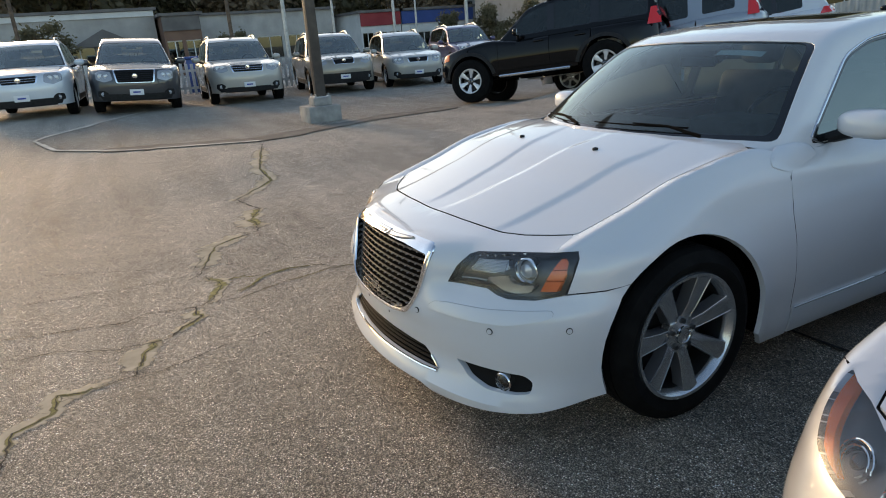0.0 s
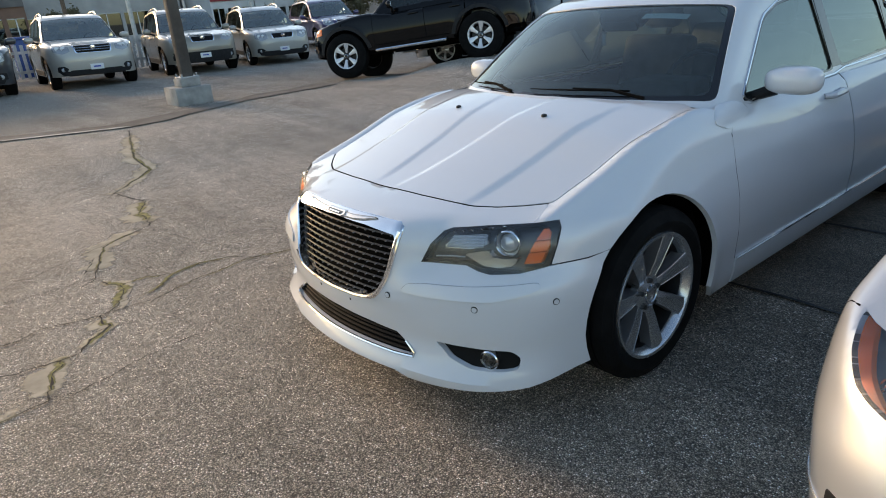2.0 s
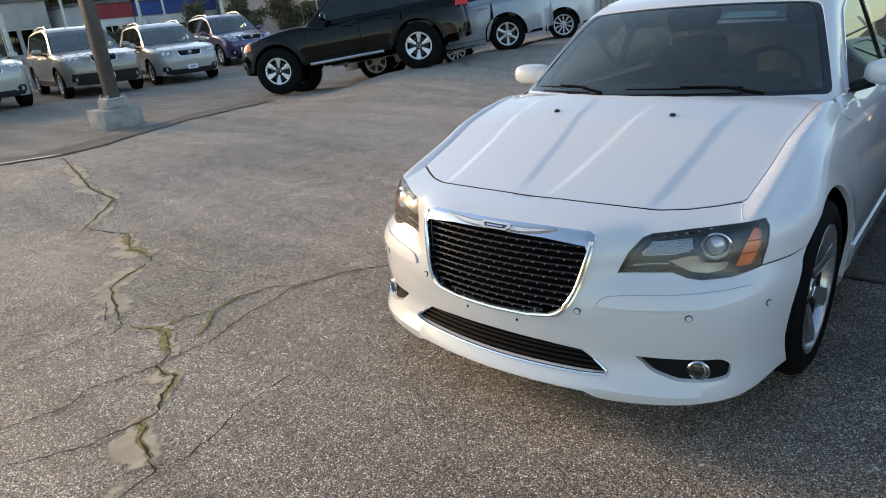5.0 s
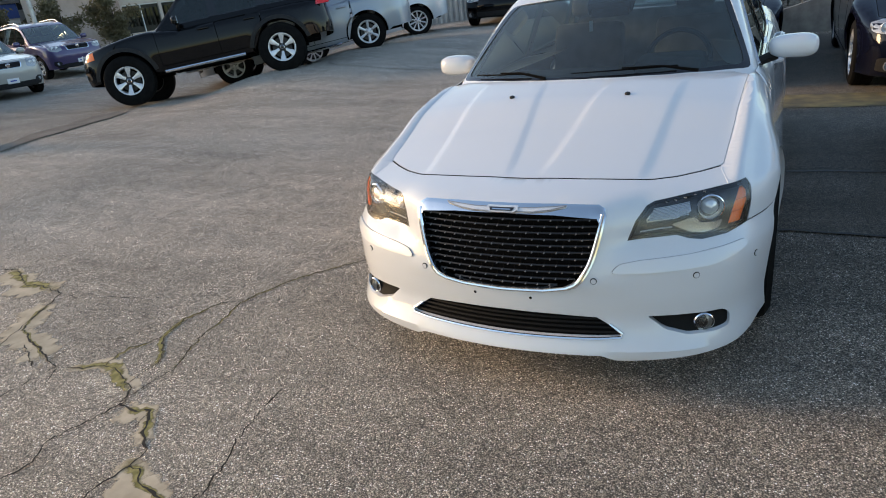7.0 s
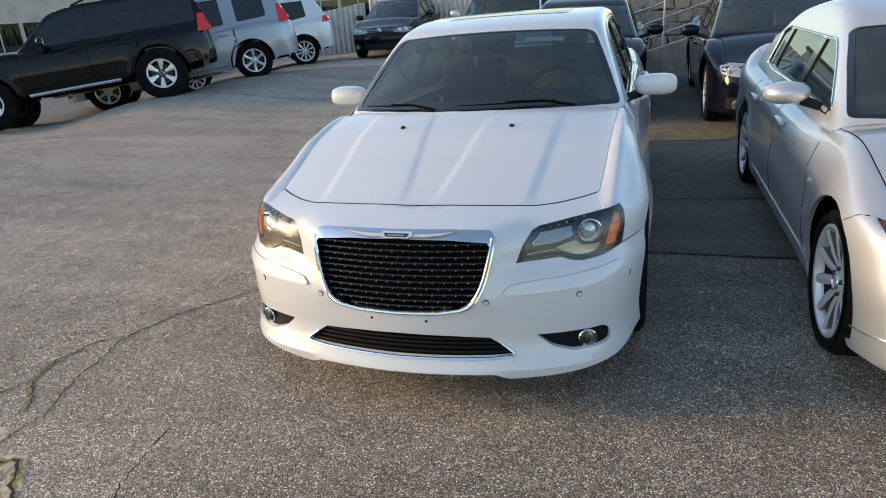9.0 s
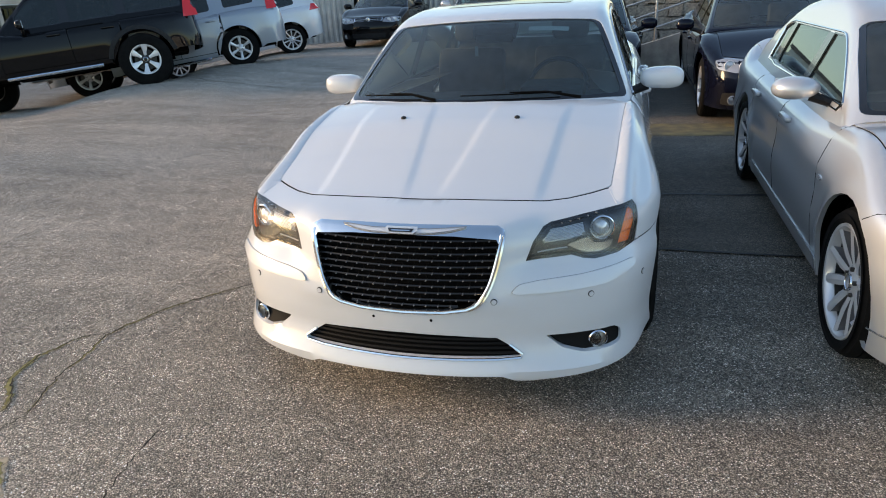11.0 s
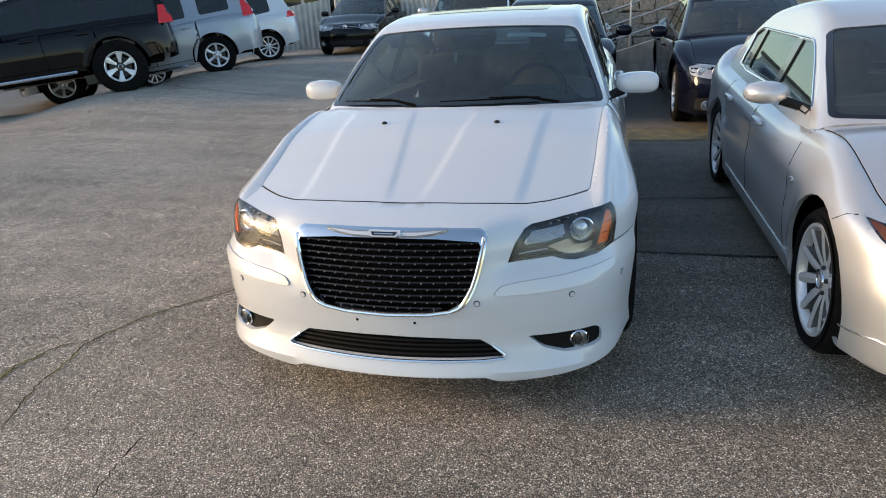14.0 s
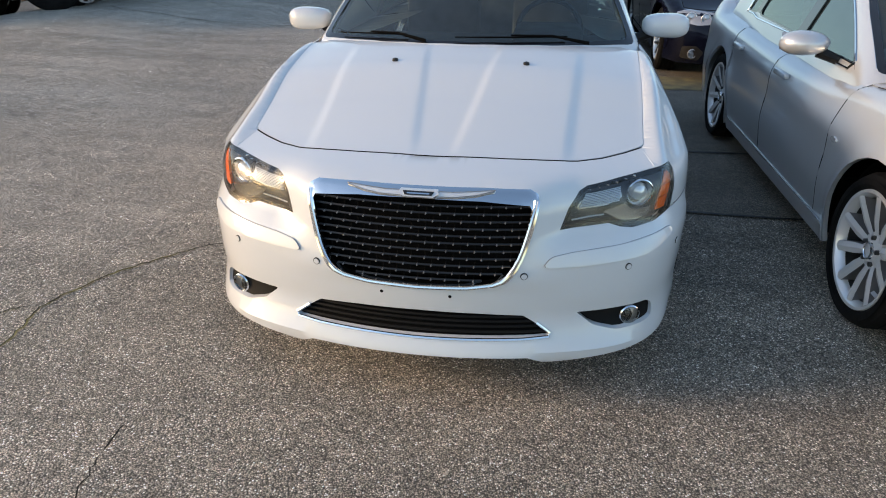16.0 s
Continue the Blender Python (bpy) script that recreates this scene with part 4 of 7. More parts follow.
def asphalt(name="asphalt", tone=1.62, speck=1.45, gloss=0.45):
    """Old asphalt: pale and dark stones in a dark binder, stained in broad patches."""
    m = material(name, (0.1, 0.1, 0.1), 0.8, Specular_IOR_Level=gloss)
    t, b, node, link = nodes(m)
    co, vor, ramp = node("TexCoord"), node("TexVoronoi"), node("ValToRGB")
    vor.inputs["Scale"].default_value, vor.inputs["Randomness"].default_value = 175, 1.0
    sep = node("SeparateColor")
    link(co.outputs["Object"], vor.inputs["Vector"])
    link(vor.outputs["Color"], sep.inputs["Color"])
    link(sep.outputs["Red"], ramp.inputs["Fac"])
    e = ramp.color_ramp.elements
    e[0].position, e[0].color = 0.0, (0.078 * tone, 0.0700 * tone, 0.059 * tone, 1)
    e[1].position, e[1].color = 0.78, (0.192 * tone, 0.167 * tone, 0.136 * tone, 1)
    for p, c in ((0.92, (0.27 * speck, 0.25 * speck, 0.22 * speck, 1)), (0.965, (0.49 * speck, 0.465 * speck, 0.42 * speck, 1))):
        q = e.new(p)
        q.color = c
    big, mid, stain = node("TexNoise"), node("TexNoise"), node("MapRange")
    big.inputs["Scale"].default_value, big.inputs["Detail"].default_value = 0.55, 5
    mid.inputs["Scale"].default_value, mid.inputs["Detail"].default_value = 7.0, 8
    link(co.outputs["Object"], big.inputs["Vector"])
    link(co.outputs["Object"], mid.inputs["Vector"])
    add = node("Math")
    add.operation = "ADD"
    link(big.outputs["Fac"], add.inputs[0])
    link(mid.outputs["Fac"], add.inputs[1])
    stain.inputs["From Min"].default_value, stain.inputs["From Max"].default_value = 0.65, 1.35
    stain.inputs["To Min"].default_value, stain.inputs["To Max"].default_value = 0.72, 1.32
    link(add.outputs[0], stain.inputs["Value"])
    grit, worn, both_of = node("TexNoise"), node("MapRange"), node("Math")
    grit.inputs["Scale"].default_value, grit.inputs["Detail"].default_value = 42, 3
    link(co.outputs["Object"], grit.inputs["Vector"])
    worn.inputs["From Min"].default_value, worn.inputs["From Max"].default_value = 0.3, 0.7
    worn.inputs["To Min"].default_value, worn.inputs["To Max"].default_value = 0.76, 1.24
    link(grit.outputs["Fac"], worn.inputs["Value"])
    both_of.operation = "MULTIPLY"
    # colour rises towards -x, painted for low sun on that side; ragged border
    place, sunward, edge, shift = node("SeparateXYZ"), node("MapRange"), node("Math"), node("Math")
    link(co.outputs["Object"], place.inputs[0])
    edge.operation, shift.operation = "MULTIPLY_ADD", "MULTIPLY"
    pull, streak, worn_track, track = node("Mapping"), node("TexNoise"), node("MapRange"), node("Math")
    pull.inputs["Rotation"].default_value = (0, 0, radians(-28))
    pull.inputs["Scale"].default_value = (0.35, 3.2, 1)
    link(co.outputs["Object"], pull.inputs["Vector"])
    link(pull.outputs["Vector"], streak.inputs["Vector"])
    streak.inputs["Scale"].default_value, streak.inputs["Detail"].default_value = 0.9, 5
    worn_track.inputs["From Min"].default_value, worn_track.inputs["From Max"].default_value = 0.3, 0.7
    worn_track.inputs["To Min"].default_value, worn_track.inputs["To Max"].default_value = 0.82, 1.18
    link(streak.outputs["Fac"], worn_track.inputs["Value"])
    track.operation = "MULTIPLY"
    link(big.outputs["Fac"], edge.inputs[0])
    edge.inputs[1].default_value = 1.6
    link(place.outputs["X"], edge.inputs[2])
    sunward.inputs["From Min"].default_value, sunward.inputs["From Max"].default_value = 1.6, -1.0
    sunward.inputs["To Min"].default_value, sunward.inputs["To Max"].default_value = 1.10, 1.55
    link(edge.outputs[0], sunward.inputs["Value"])
    link(sunward.outputs["Result"], track.inputs[0])
    link(worn_track.outputs["Result"], track.inputs[1])
    link(track.outputs[0], shift.inputs[0])
    link(stain.outputs["Result"], shift.inputs[1])
    link(shift.outputs[0], both_of.inputs[0])
    link(worn.outputs["Result"], both_of.inputs[1])
    mix = node("Mix")
    mix.data_type, mix.blend_type = "RGBA", "MULTIPLY"
    mix.inputs["Factor"].default_value = 1.0
    # dark binder between the stones
    gap, sunk = node("MapRange"), node("Math")
    gap.inputs["From Min"].default_value, gap.inputs["From Max"].default_value = 0.30, 0.66
    gap.inputs["To Min"].default_value, gap.inputs["To Max"].default_value = 1.82, 0.40
    link(vor.outputs["Distance"], gap.inputs["Value"])
    sunk.operation = "MULTIPLY"
    link(gap.outputs["Result"], sunk.inputs[0])
    link(both_of.outputs[0], sunk.inputs[1])
    link(ramp.outputs["Color"], mix.inputs["A"])
    link(sunk.outputs[0], mix.inputs["B"])
    link(mix.outputs["Result"], b.inputs["Base Color"])
    rough = node("MapRange")
    rough.inputs["To Min"].default_value, rough.inputs["To Max"].default_value = 0.62, 0.92
    link(mid.outputs["Fac"], rough.inputs["Value"])
    link(rough.outputs["Result"], b.inputs["Roughness"])
    h, bump = node("Math"), node("Bump")
    h.operation = "ADD"
    link(vor.outputs["Distance"], h.inputs[0])
    link(grit.outputs["Fac"], h.inputs[1])
    bump.inputs["Strength"].default_value, bump.inputs["Distance"].default_value = 1.0, 0.011
    bump.invert = True
    link(h.outputs[0], bump.inputs["Height"])
    link(bump.outputs["Normal"], b.inputs["Normal"])
    return m


ASPHALT = asphalt()
thing("ground", "worn dark grey asphalt lot with cracks", "ground", kind="structure", vf=ground_mesh(), material=ASPHALT, angle=180)


def sheet(name, label, outline, m, lift=0.005, gap=0.25):
    """A patch of other asphalt that lies on the ground."""
    v, f = cut(np.array(outline, float), (), gap)
    z = ground_height(v[:, 0], v[:, 1]) + lift
    f = [t if np.cross(v[t[1]] - v[t[0]], v[t[2]] - v[t[0]]) > 0 else t[::-1] for t in f]
    return thing(name, label, "ground patch", kind="structure", vf=(np.column_stack((v, z)), f), material=m, angle=180)


sheet("asphalt_patch", "newer dark asphalt patch between the parked cars", [(-1.0, 0.97), (0.6, 0.99), (1.56, 0.95), (4.6, 0.92), (4.6, 9.8), (-1.0, 9.8)], asphalt("dark_asphalt", 1.12, 0.6, 0.7))
sheet("lower_lot", "paler smooth asphalt of the lower lot", [(-7.5, 0.38), (-7.55, 0.85), (-7.86, 1.93), (-8.3, 3.2), (-8.9, 4.6), (-9.6, 5.6), (-9.3, 7.2), (-9.0, 9.0), (-8.8, 11.0), (-9.0, 13.5), (-24, 14), (-24, -1.2), (-14.2, -0.67), (-11.6, -1.98), (-10.75, -2.65), (-10.45, -2.8), (-9.4, -2.48), (-8.5, -1.46)], asphalt("pale_asphalt", 1.25, 0.9), 0.005, 0.4)


def white_saloon():
    c = WhiteCar()
    car = thing("white_sedan", "glossy white four-door sedan with a black mesh grille parked on asphalt", "car")
    ball = Chart("ball", centre=(0, 0.4, 0.45))
    half_cut = [(0, -0.598), (0.07, -0.596), (0.25, -0.583), (0.38, -0.566), (0.445, -0.555), (0.50, -0.538), (0.58, -0.497), (0.66, -0.438), (0.722, -0.386)]
    seam = [(0.735, -0.365), (0.750, -0.10), (0.766, 0.29), (0.774, 0.46)]
    half_cut = [tuple(p) for p in dense(half_cut, 0.03, False)]
    seam = [tuple(p) for p in dense(seam, 0.03, False)]
    lamp = np.array([(0.449, 0.636), (0.472, 0.701), (0.503, 0.746), (0.528, 0.757), (0.637, 0.768), (0.759, 0.775), (0.812, 0.779), (0.834, 0.756), (0.842, 0.703), (0.827, 0.636), (0.769, 0.618), (0.690, 0.615), (0.648, 0.622), (0.606, 0.638), (0.526, 0.634)])
    lamp[7], lamp[8] = (0.828, 0.757), (0.836, 0.703)
    ra = 0.405
    arch_front = arc(0, 0.364, ra, 197, 135, 9)
    arch_rest = arc(0, 0.364, ra, 135, -14, 22)
    GRILLE_SIDE = curve((0.49, 0.293), (0.50, 0.302), (0.558, 0.336), (0.648, 0.362), (0.735, 0.378), (0.76, 0.38))
    grille = np.array([(0, 0.774), (0.20, 0.773), (0.345, 0.768), (0.370, 0.757)] + [(GRILLE_SIDE(z), z) for z in np.linspace(0.735, 0.50, 9)] + [(0.285, 0.485), (0.254, 0.471), (0.168, 0.457), (0, 0.452)])
    mesh_in = np.array([(0, 0.746), (0.20, 0.742), (0.350, 0.729), (0.360, 0.712)] + [(GRILLE_SIDE(z - 0.012) - 0.011, z) for z in np.linspace(0.700, 0.515, 8)] + [(0.270, 0.500), (0.240, 0.486), (0.16, 0.474), (0, 0.470)])
    intake = np.array([(0, 0.362), (0.20, 0.358), (0.350, 0.349), (0.396, 0.318), (0.446, 0.283), (0.436, 0.274), (0.357, 0.272), (0, 0.270)])
    fog = rounded(np.array([(0.524, 0.352), (0.663, 0.350), (0.771, 0.343), (0.795, 0.318), (0.796, 0.275), (0.76, 0.268), (0.667, 0.272), (0.583, 0.300)]), 0.012, 2)

    def whole(h):
        return np.concatenate((h, (h * (-1, 1))[::-1][1:-1]))

    def on_ball(pts):
        return ball.unroll(lay(c.lower, FRONT, dense(pts, 0.02)))
    chin = np.array([(0.893, -0.466, 0.234), (0.829, -0.626, 0.208), (0.744, -0.725, 0.20), (0.563, -0.825, 0.186), (0.47, -0.855, 0.180), (0.425, -0.868, 0.184), (0.375, -0.88, 0.210), (0.085, -0.922, 0.212), (0.0, -0.925, 0.212)])
    edge = np.concatenate((lay(c.lower, TOP, half_cut), lay(c.lower, FRONT, lamp[5::-1]), lay(c.lower, FRONT, lamp[:9:-1]), lay(c.lower, FRONT, [(0.827, 0.634)]), lay(c.lower, SIDE, [(-0.469, 0.636), (-0.373, 0.637)]), lay(c.lower, SIDE, arch_front[::-1]), chin))
    bump = part("front_bumper", panel(c.lower, ball, whole(ball.unroll(edge)), [on_ball(whole(grille)), on_ball(whole(intake)), on_ball(fog), on_ball(fog * (-1, 1))], 0.024, 0, 0.03), WHITE, car, "", 28)
    hood = np.array(half_cut + seam) + np.array([(-0.005, 0.008)] * (len(half_cut) + len(seam)))
    back = [(x, 0.29 + 0.47 * x * x) for x in np.linspace(0.70, 0, 9)]
    part("bonnet", panel(c.lower, TOP, whole(np.concatenate((hood, back))), (), 0.014, 0, 0.02), WHITE, car, "", 28)
    fend = np.concatenate((lay(c.lower, TOP, [(0.7245, -0.3845)] + seam), lay(c.lower, SIDE, dense([(0.66, 0.955), (0.60, 0.88), (0.580, 0.74), (0.590, 0.57), (0.596, 0.31), (0.600, 0.20), (0.44, 0.20)], 0.03, False)), lay(c.lower, SIDE, arch_rest[::-1]),
                           lay(c.lower, SIDE, [(-0.373, 0.642), (-0.469, 0.641)]), lay(c.lower, FRONT, [(0.832, 0.640)]), lay(c.lower, FRONT, lamp[8:4:-1] + (0.0015, 0))))
    fball = Chart("ball", centre=(0, 0.1, 0.40))
    both("front_wing", panel(c.lower, fball, fball.unroll(fend), (), 0.0125, 0, 0.02), WHITE, car, "", 28)
    # added black sheets below bonnet and sides, so gaps read as shaded
    inner = np.array([(0, -0.70), (0.45, -0.66), (0.70, -0.45), (0.80, -0.30), (0.83, 0.3), (0.80, 0.62), (0.5, 0.42), (0, 0.32)])
    part("gap_backing", panel(c.lower, TOP, whole(inner), (), 0.05, -0.028, 0.0), NEARBLACK, car)
    both("wing_gap_backing", panel(c.lower, SIDE, np.array([(-0.30, 0.80), (0.40, 0.78), (0.45, 0.22), (2.60, 0.22), (2.66, 0.80), (3.2, 0.90), (3.0, 0.98), (0.4, 0.93), (-0.2, 0.82)]), (), 0.06, -0.03, 0.0), NEARBLACK, car)
    # dark bars drawn along the panel gaps in place of their shade
    line = lay(c.lower, TOP, [(-x, y) for x, y in half_cut[::-1]] + half_cut[1:]) - (0, -0.006, 0.002)
    part("bonnet_gap_line", tube(line, 0.004, 6), NEARBLACK, car)
    both("wing_gap_line", tube(lay(c.lower, TOP, seam) - (0.002, 0, 0.006), 0.003, 6), NEARBLACK, car)
    lamp_top = lay(c.lower, FRONT, [(0.759, 0.774)])[0]
    a3 = lay(c.lower, TOP, [(0.7232, -0.3852)])[0]
    gap_line = lay(c.lower, TOP, [(a3[0] + (lamp_top[0] - a3[0]) * k, a3[1] + (lamp_top[1] + 0.01 - a3[1]) * k) for k in np.linspace(0.04, 1, 7)])
    both("wing_joint", tube(gap_line - (0, 0, 0.0035), 0.0045, 8), WHITE, car, "", 80)
    both("bumper_gap_line", tube(lay(c.lower, SIDE, [(-0.469, 0.6385), (-0.42, 0.639), (-0.373, 0.6395), (-0.33, 0.644), (-0.285, 0.651)]) - (0.003, 0, 0), 0.0035, 6), PLASTIC, car)
    both("door_gap_line", tube(lay(c.lower, SIDE, dense([(0.598, 0.33), (0.593, 0.57), (0.583, 0.74), (0.603, 0.87), (0.65, 0.955)], 0.02, False)) - (0.003, 0, 0), 0.003, 6), NEARBLACK, car)
    both("door_gap_line", tube(lay(c.lower, SIDE, [(1.835, z) for z in np.linspace(0.32, 0.99, 26)]) - (0.003, 0, 0), 0.0025, 6), NEARBLACK, car)
    # doors, rear quarter, sill
    for y0, y1 in ((0.588, 1.833), (1.838, 2.95)):
        o = [(y0 + 0.012, 0.315), (min(y1, 2.62), 0.315)]
        if y1 > 2.5:
            o += [tuple(q) for q in arc(3.052, 0.364, 0.43, 180, 110, 9)][1:] + [(2.93, 0.85), (2.95, 1.02)]
        else:
            o += [(y1, 0.6), (y1, 1.005)]
        o += [(y0 + 0.06, 0.985 if y0 > 1 else 0.975), (y0 + 0.01, 0.86), (y0 - 0.004, 0.74), (y0 + 0.004, 0.57)] if y0 < 1 else [(y0, 1.005)]
        both("door", panel(c.lower, SIDE, np.array(o), (), 0.04, 0, 0.02), WHITE, car, "", 28)
        h3 = lay(c.lower, SIDE, [(y1 - 0.19, 0.895)])[0]
        hs = [h3 + (0.0, -0.10, -0.004), h3 + (0.035, -0.06, 0), h3 + (0.04, 0, 0.004), h3 + (0.035, 0.06, 0.004), h3 + (0.0, 0.10, 0)]
        both("door_handle", tube(hs, [0.014, 0.018, 0.018, 0.018, 0.014], 8), WHITE, car)
    quarter = np.concatenate((lay(c.lower, SIDE, [(2.96, z) for z in (1.03, 0.86, 0.80)]), lay(c.lower, SIDE, arc(3.052, 0.364, ra, 103, -20, 20)), [(0.88, 3.75, 0.2), (0.70, 4.0, 0.2), (0.3, 4.08, 0.2), (0, 4.1, 0.2)], lay(c.lower, TOP, [(0, 4.06), (0.4, 4.03), (0.66, 3.9), (0.74, 3.3), (0.75, 3.0)])))
    rb = Chart("back", centre=(0, 2.9, 0.45))
    both("rear_quarter", panel(c.lower, rb, rb.unroll(quarter), (), 0.04, 0, 0.02), WHITE, car, "", 28)
    deck = np.array([(0.75, 3.0), (0.73, 3.4), (0.66, 3.88), (0.4, 4.01), (0, 4.04)])
    part("boot_lid", panel(c.lower, TOP, np.concatenate((deck, (deck * (-1, 1))[::-1][1:])), (), 0.05, 0, 0.015), WHITE, car, "", 28)
    both("sill", panel(c.lower, SIDE, np.array([(0.602, 0.21), (2.64, 0.21), (2.63, 0.325), (0.602, 0.325)]), (), 0.04, 0.006, 0.03), WHITE, car, "", 28)
    both("sill_trim", tube(lay(c.lower, SIDE, [(y, 0.33) for y in np.linspace(0.61, 2.62, 12)]) + (0.004, 0, 0), 0.006, 6), CHROME, car)
    # cabin
    windows = [[(0.80, 0.975), (1.20, 1.30), (1.40, 1.36), (1.79, 1.395), (1.81, 0.990)], [(1.88, 0.992), (1.86, 1.395), (2.35, 1.385), (2.66, 1.31), (2.70, 1.012)], [(2.74, 1.014), (2.70, 1.29), (2.92, 1.19), (3.08, 1.045)]]
    greenhouse(c, car, WHITE, windows, WINDOW, ((0.372, 0.415, 0.785), (1.00, 0.30, 0.60)), ((2.88, -0.1, 0.56), (3.45, -0.2, 0.66)), DARKGLASS, True, 0.026)
    cowl = [(x, 0.30 + 0.47 * x * x) for x in np.linspace(-0.74, 0.74, 15)] + [(x, 0.46 + 0.42 * x * x) for x in np.linspace(0.74, -0.74, 15)]
    part("cowl", panel(c.lower, TOP, np.array(cowl), (), 0.05, -0.035, 0.0), PLASTIC, car)
    for x0, x1 in ((-0.66, -0.30), (-0.06, 0.45)):
        base = lay(c.cabin, TOP, [(x, 0.40 + 0.415 * x * x + 0.02 * (x - x0)) for x in np.linspace(x0, x1, 7)])
        part("wiper", tube(base + (0, -0.012, 0.012), [0.003, 0.003, 0.004, 0.004, 0.004, 0.004, 0.005], 6), NEARBLACK, car)
        part("wiper_arm", tube([base[3] + (0, -0.02, 0.022), base[5] + (0.02, -0.035, 0.02), base[6] + (0.10, -0.05, -0.01)], [0.004, 0.006, 0.009], 6), NEARBLACK, car)
    def shoulder(p):
        return -smax(-c.lower(p), -c.cabin(p), 0.035)
    foot = rounded([(0.50, 0.935), (0.60, 0.900), (0.72, 0.925), (0.80, 0.945), (0.79, 0.985), (0.70, 1.000), (0.60, 0.995), (0.53, 0.975)], 0.03, 3)
    both("pillar_foot", panel(shoulder, SIDE, foot, (), 0.015, 0.004, 0.006), WHITE, car, "", 80)
    roof_pane = rounded(np.array([(-0.40, 1.50), (0.40, 1.50), (0.40, 2.0), (-0.40, 2.0)]), 0.06, 4)
    part("sunroof", panel(c.cabin, TOP, roof_pane, (), 0.06, 0.003, 0.004), ROOFGLASS, car, "glass sunroof", 60)
    part("windscreen_label", panel(c.cabin, TOP, np.array([(0.22, 0.900), (0.44, 0.945), (0.44, 0.985), (0.22, 0.940)]), (), 0.05, -0.009, 0.0), PLATE, car)
    part("sensor_housing", moved(box(-0.13, 0.13, -0.05, 0.09, -0.06, 0.03, 0.025), Matrix.Translation((0, 1.06, 1.345)) @ Matrix.Rotation(radians(28), 4, "X")), NEARBLACK, car)
    part("hanging_tag", box(-0.125, -0.105, 1.05, 1.054, 1.19, 1.25), PLATE, car, "small pale tag behind the windscreen")
    for x in (-0.278, 0.283):
        n3 = lay(c.lower, TOP, [(x, 0.098)])[0]
        part("washer_nozzle", moved(lathe(((-0.004, 0.014), (0.008, 0.012), (0.012, 0.0)), 12, "z"), Matrix.Translation(n3)), PLASTIC, car)
    side_mirror(c, car, WHITE, (0.955, 0.965, 1.056), (0.235, 0.18, 0.118), GLOSSBLACK, 0.68)
    wells(c, car, 0.364)
    interior(c, car)
    for y, turn in ((0.014, 0.35), (c.wb + 0.01, 1.1)):
        for x in (0.812, -0.812):
            road_wheel(car, 0.353, 0.245, 0.257, (7, 0.062, False), x, y, turn, 0.005)
    # grille
    g, gi = whole(grille), whole(mesh_in)
    sur = part("grille_surround", panel(c.lower, FRONT, g * (1.008, 1), (gi,), 0.02, 0.006, 0.03), CHROME, car, "chrome grille surround", 50)
    mid = dense(np.concatenate(([p for p in g if p[1] < 0.74] * np.array((0.972, 1.0)) + (0, 0.006),)), 0.03, False)
    part("grille_bead", tube(lay(c.lower, FRONT, mid) - (0, 0.003, 0), 0.0075, 8), CHROME, sur)
    # black sheet behind the mesh paints the shaded depth of the grille
    part("grille_backing", panel(c.lower, FRONT, gi * 1.0, (), 0.05, -0.06, 0.0), NEARBLACK, car)
    rows = 11
    ups, studs = [], []
    for k in range(rows):
        z = 0.482 + k * 0.0235
        w = max(abs(x) for x in np.linspace(-0.37, 0.37, 149) if inside(gi, np.array([(x, z)]))[0])
        part("grille_bar", tube(lay(c.lower, FRONT, [(x, z) for x in np.linspace(-w, w, 13)]) + (0, 0.022, 0), 0.0040, 6), GRILLEBAR, car)
        for j in range(-8, 9):
            x = (j + 0.5 * (k % 2)) * 0.046
            if abs(x) < w - 0.01:
                p0, p1 = lay(c.lower, FRONT, [(x, z), (x, min(z + 0.0235, 0.735))])
                ups.append(tube([p0 + (0, 0.030, 0), p1 + (0, 0.030, 0)], 0.0026, 5))
                studs.append(moved(lathe(((0.002, 0.0), (0.003, 0.0024), (0.018, 0.0032)), 8, "y"), Matrix.Translation(p0 + (0, 0.008, 0))))
    for u in ups:
        part("grille_upright", u, NEARBLACK, car)
    for u in studs:
        part("grille_stud", u, STUD, car)
    # winged emblem
    def up_front(pts, lift):
        return panel(c.lower, FRONT, np.array(pts), (), 0.02, lift, 0.012)
    em = part("emblem", up_front([(-0.060, 0.769), (0.060, 0.769), (0.066, 0.761), (0.048, 0.752), (-0.048, 0.752), (-0.066, 0.761)], 0.019), BRIGHT, car, "chrome winged emblem")
    part("emblem_plate", up_front([(-0.050, 0.7665), (0.050, 0.7665), (0.043, 0.7575), (-0.043, 0.7575)], 0.022), GLOSSBLACK, em)
    part("emblem_print", up_front([(-0.036, 0.7638), (0.036, 0.7638), (0.036, 0.7606), (-0.036, 0.7606)], 0.0235), CHROME, em)
    for s in (1, -1):
        wing = [(0.066, 0.7635), (0.11, 0.7630), (0.17, 0.7655), (0.24, 0.7685), (0.235, 0.7660), (0.18, 0.7565), (0.12, 0.7510), (0.055, 0.7505)]
        wing = [(x * s, z) for x, z in wing]
        ew = part("emblem_wing", up_front(wing[::-s], 0.0125), BRIGHT, em)
        rim3 = lay(c.lower, FRONT, dense(wing + wing[:1], 0.02, False)) - (0, 0.012, -0.003)
        part("wing_edge", tube(rim3, 0.0014, 5), STUD, ew)
    # lower intake
    ik = whole(intake)
    # black sheet paints the shaded depth of the intake
    part("intake_backing", panel(c.lower, FRONT, ik, (), 0.04, -0.016, 0.0), NEARBLACK, car)
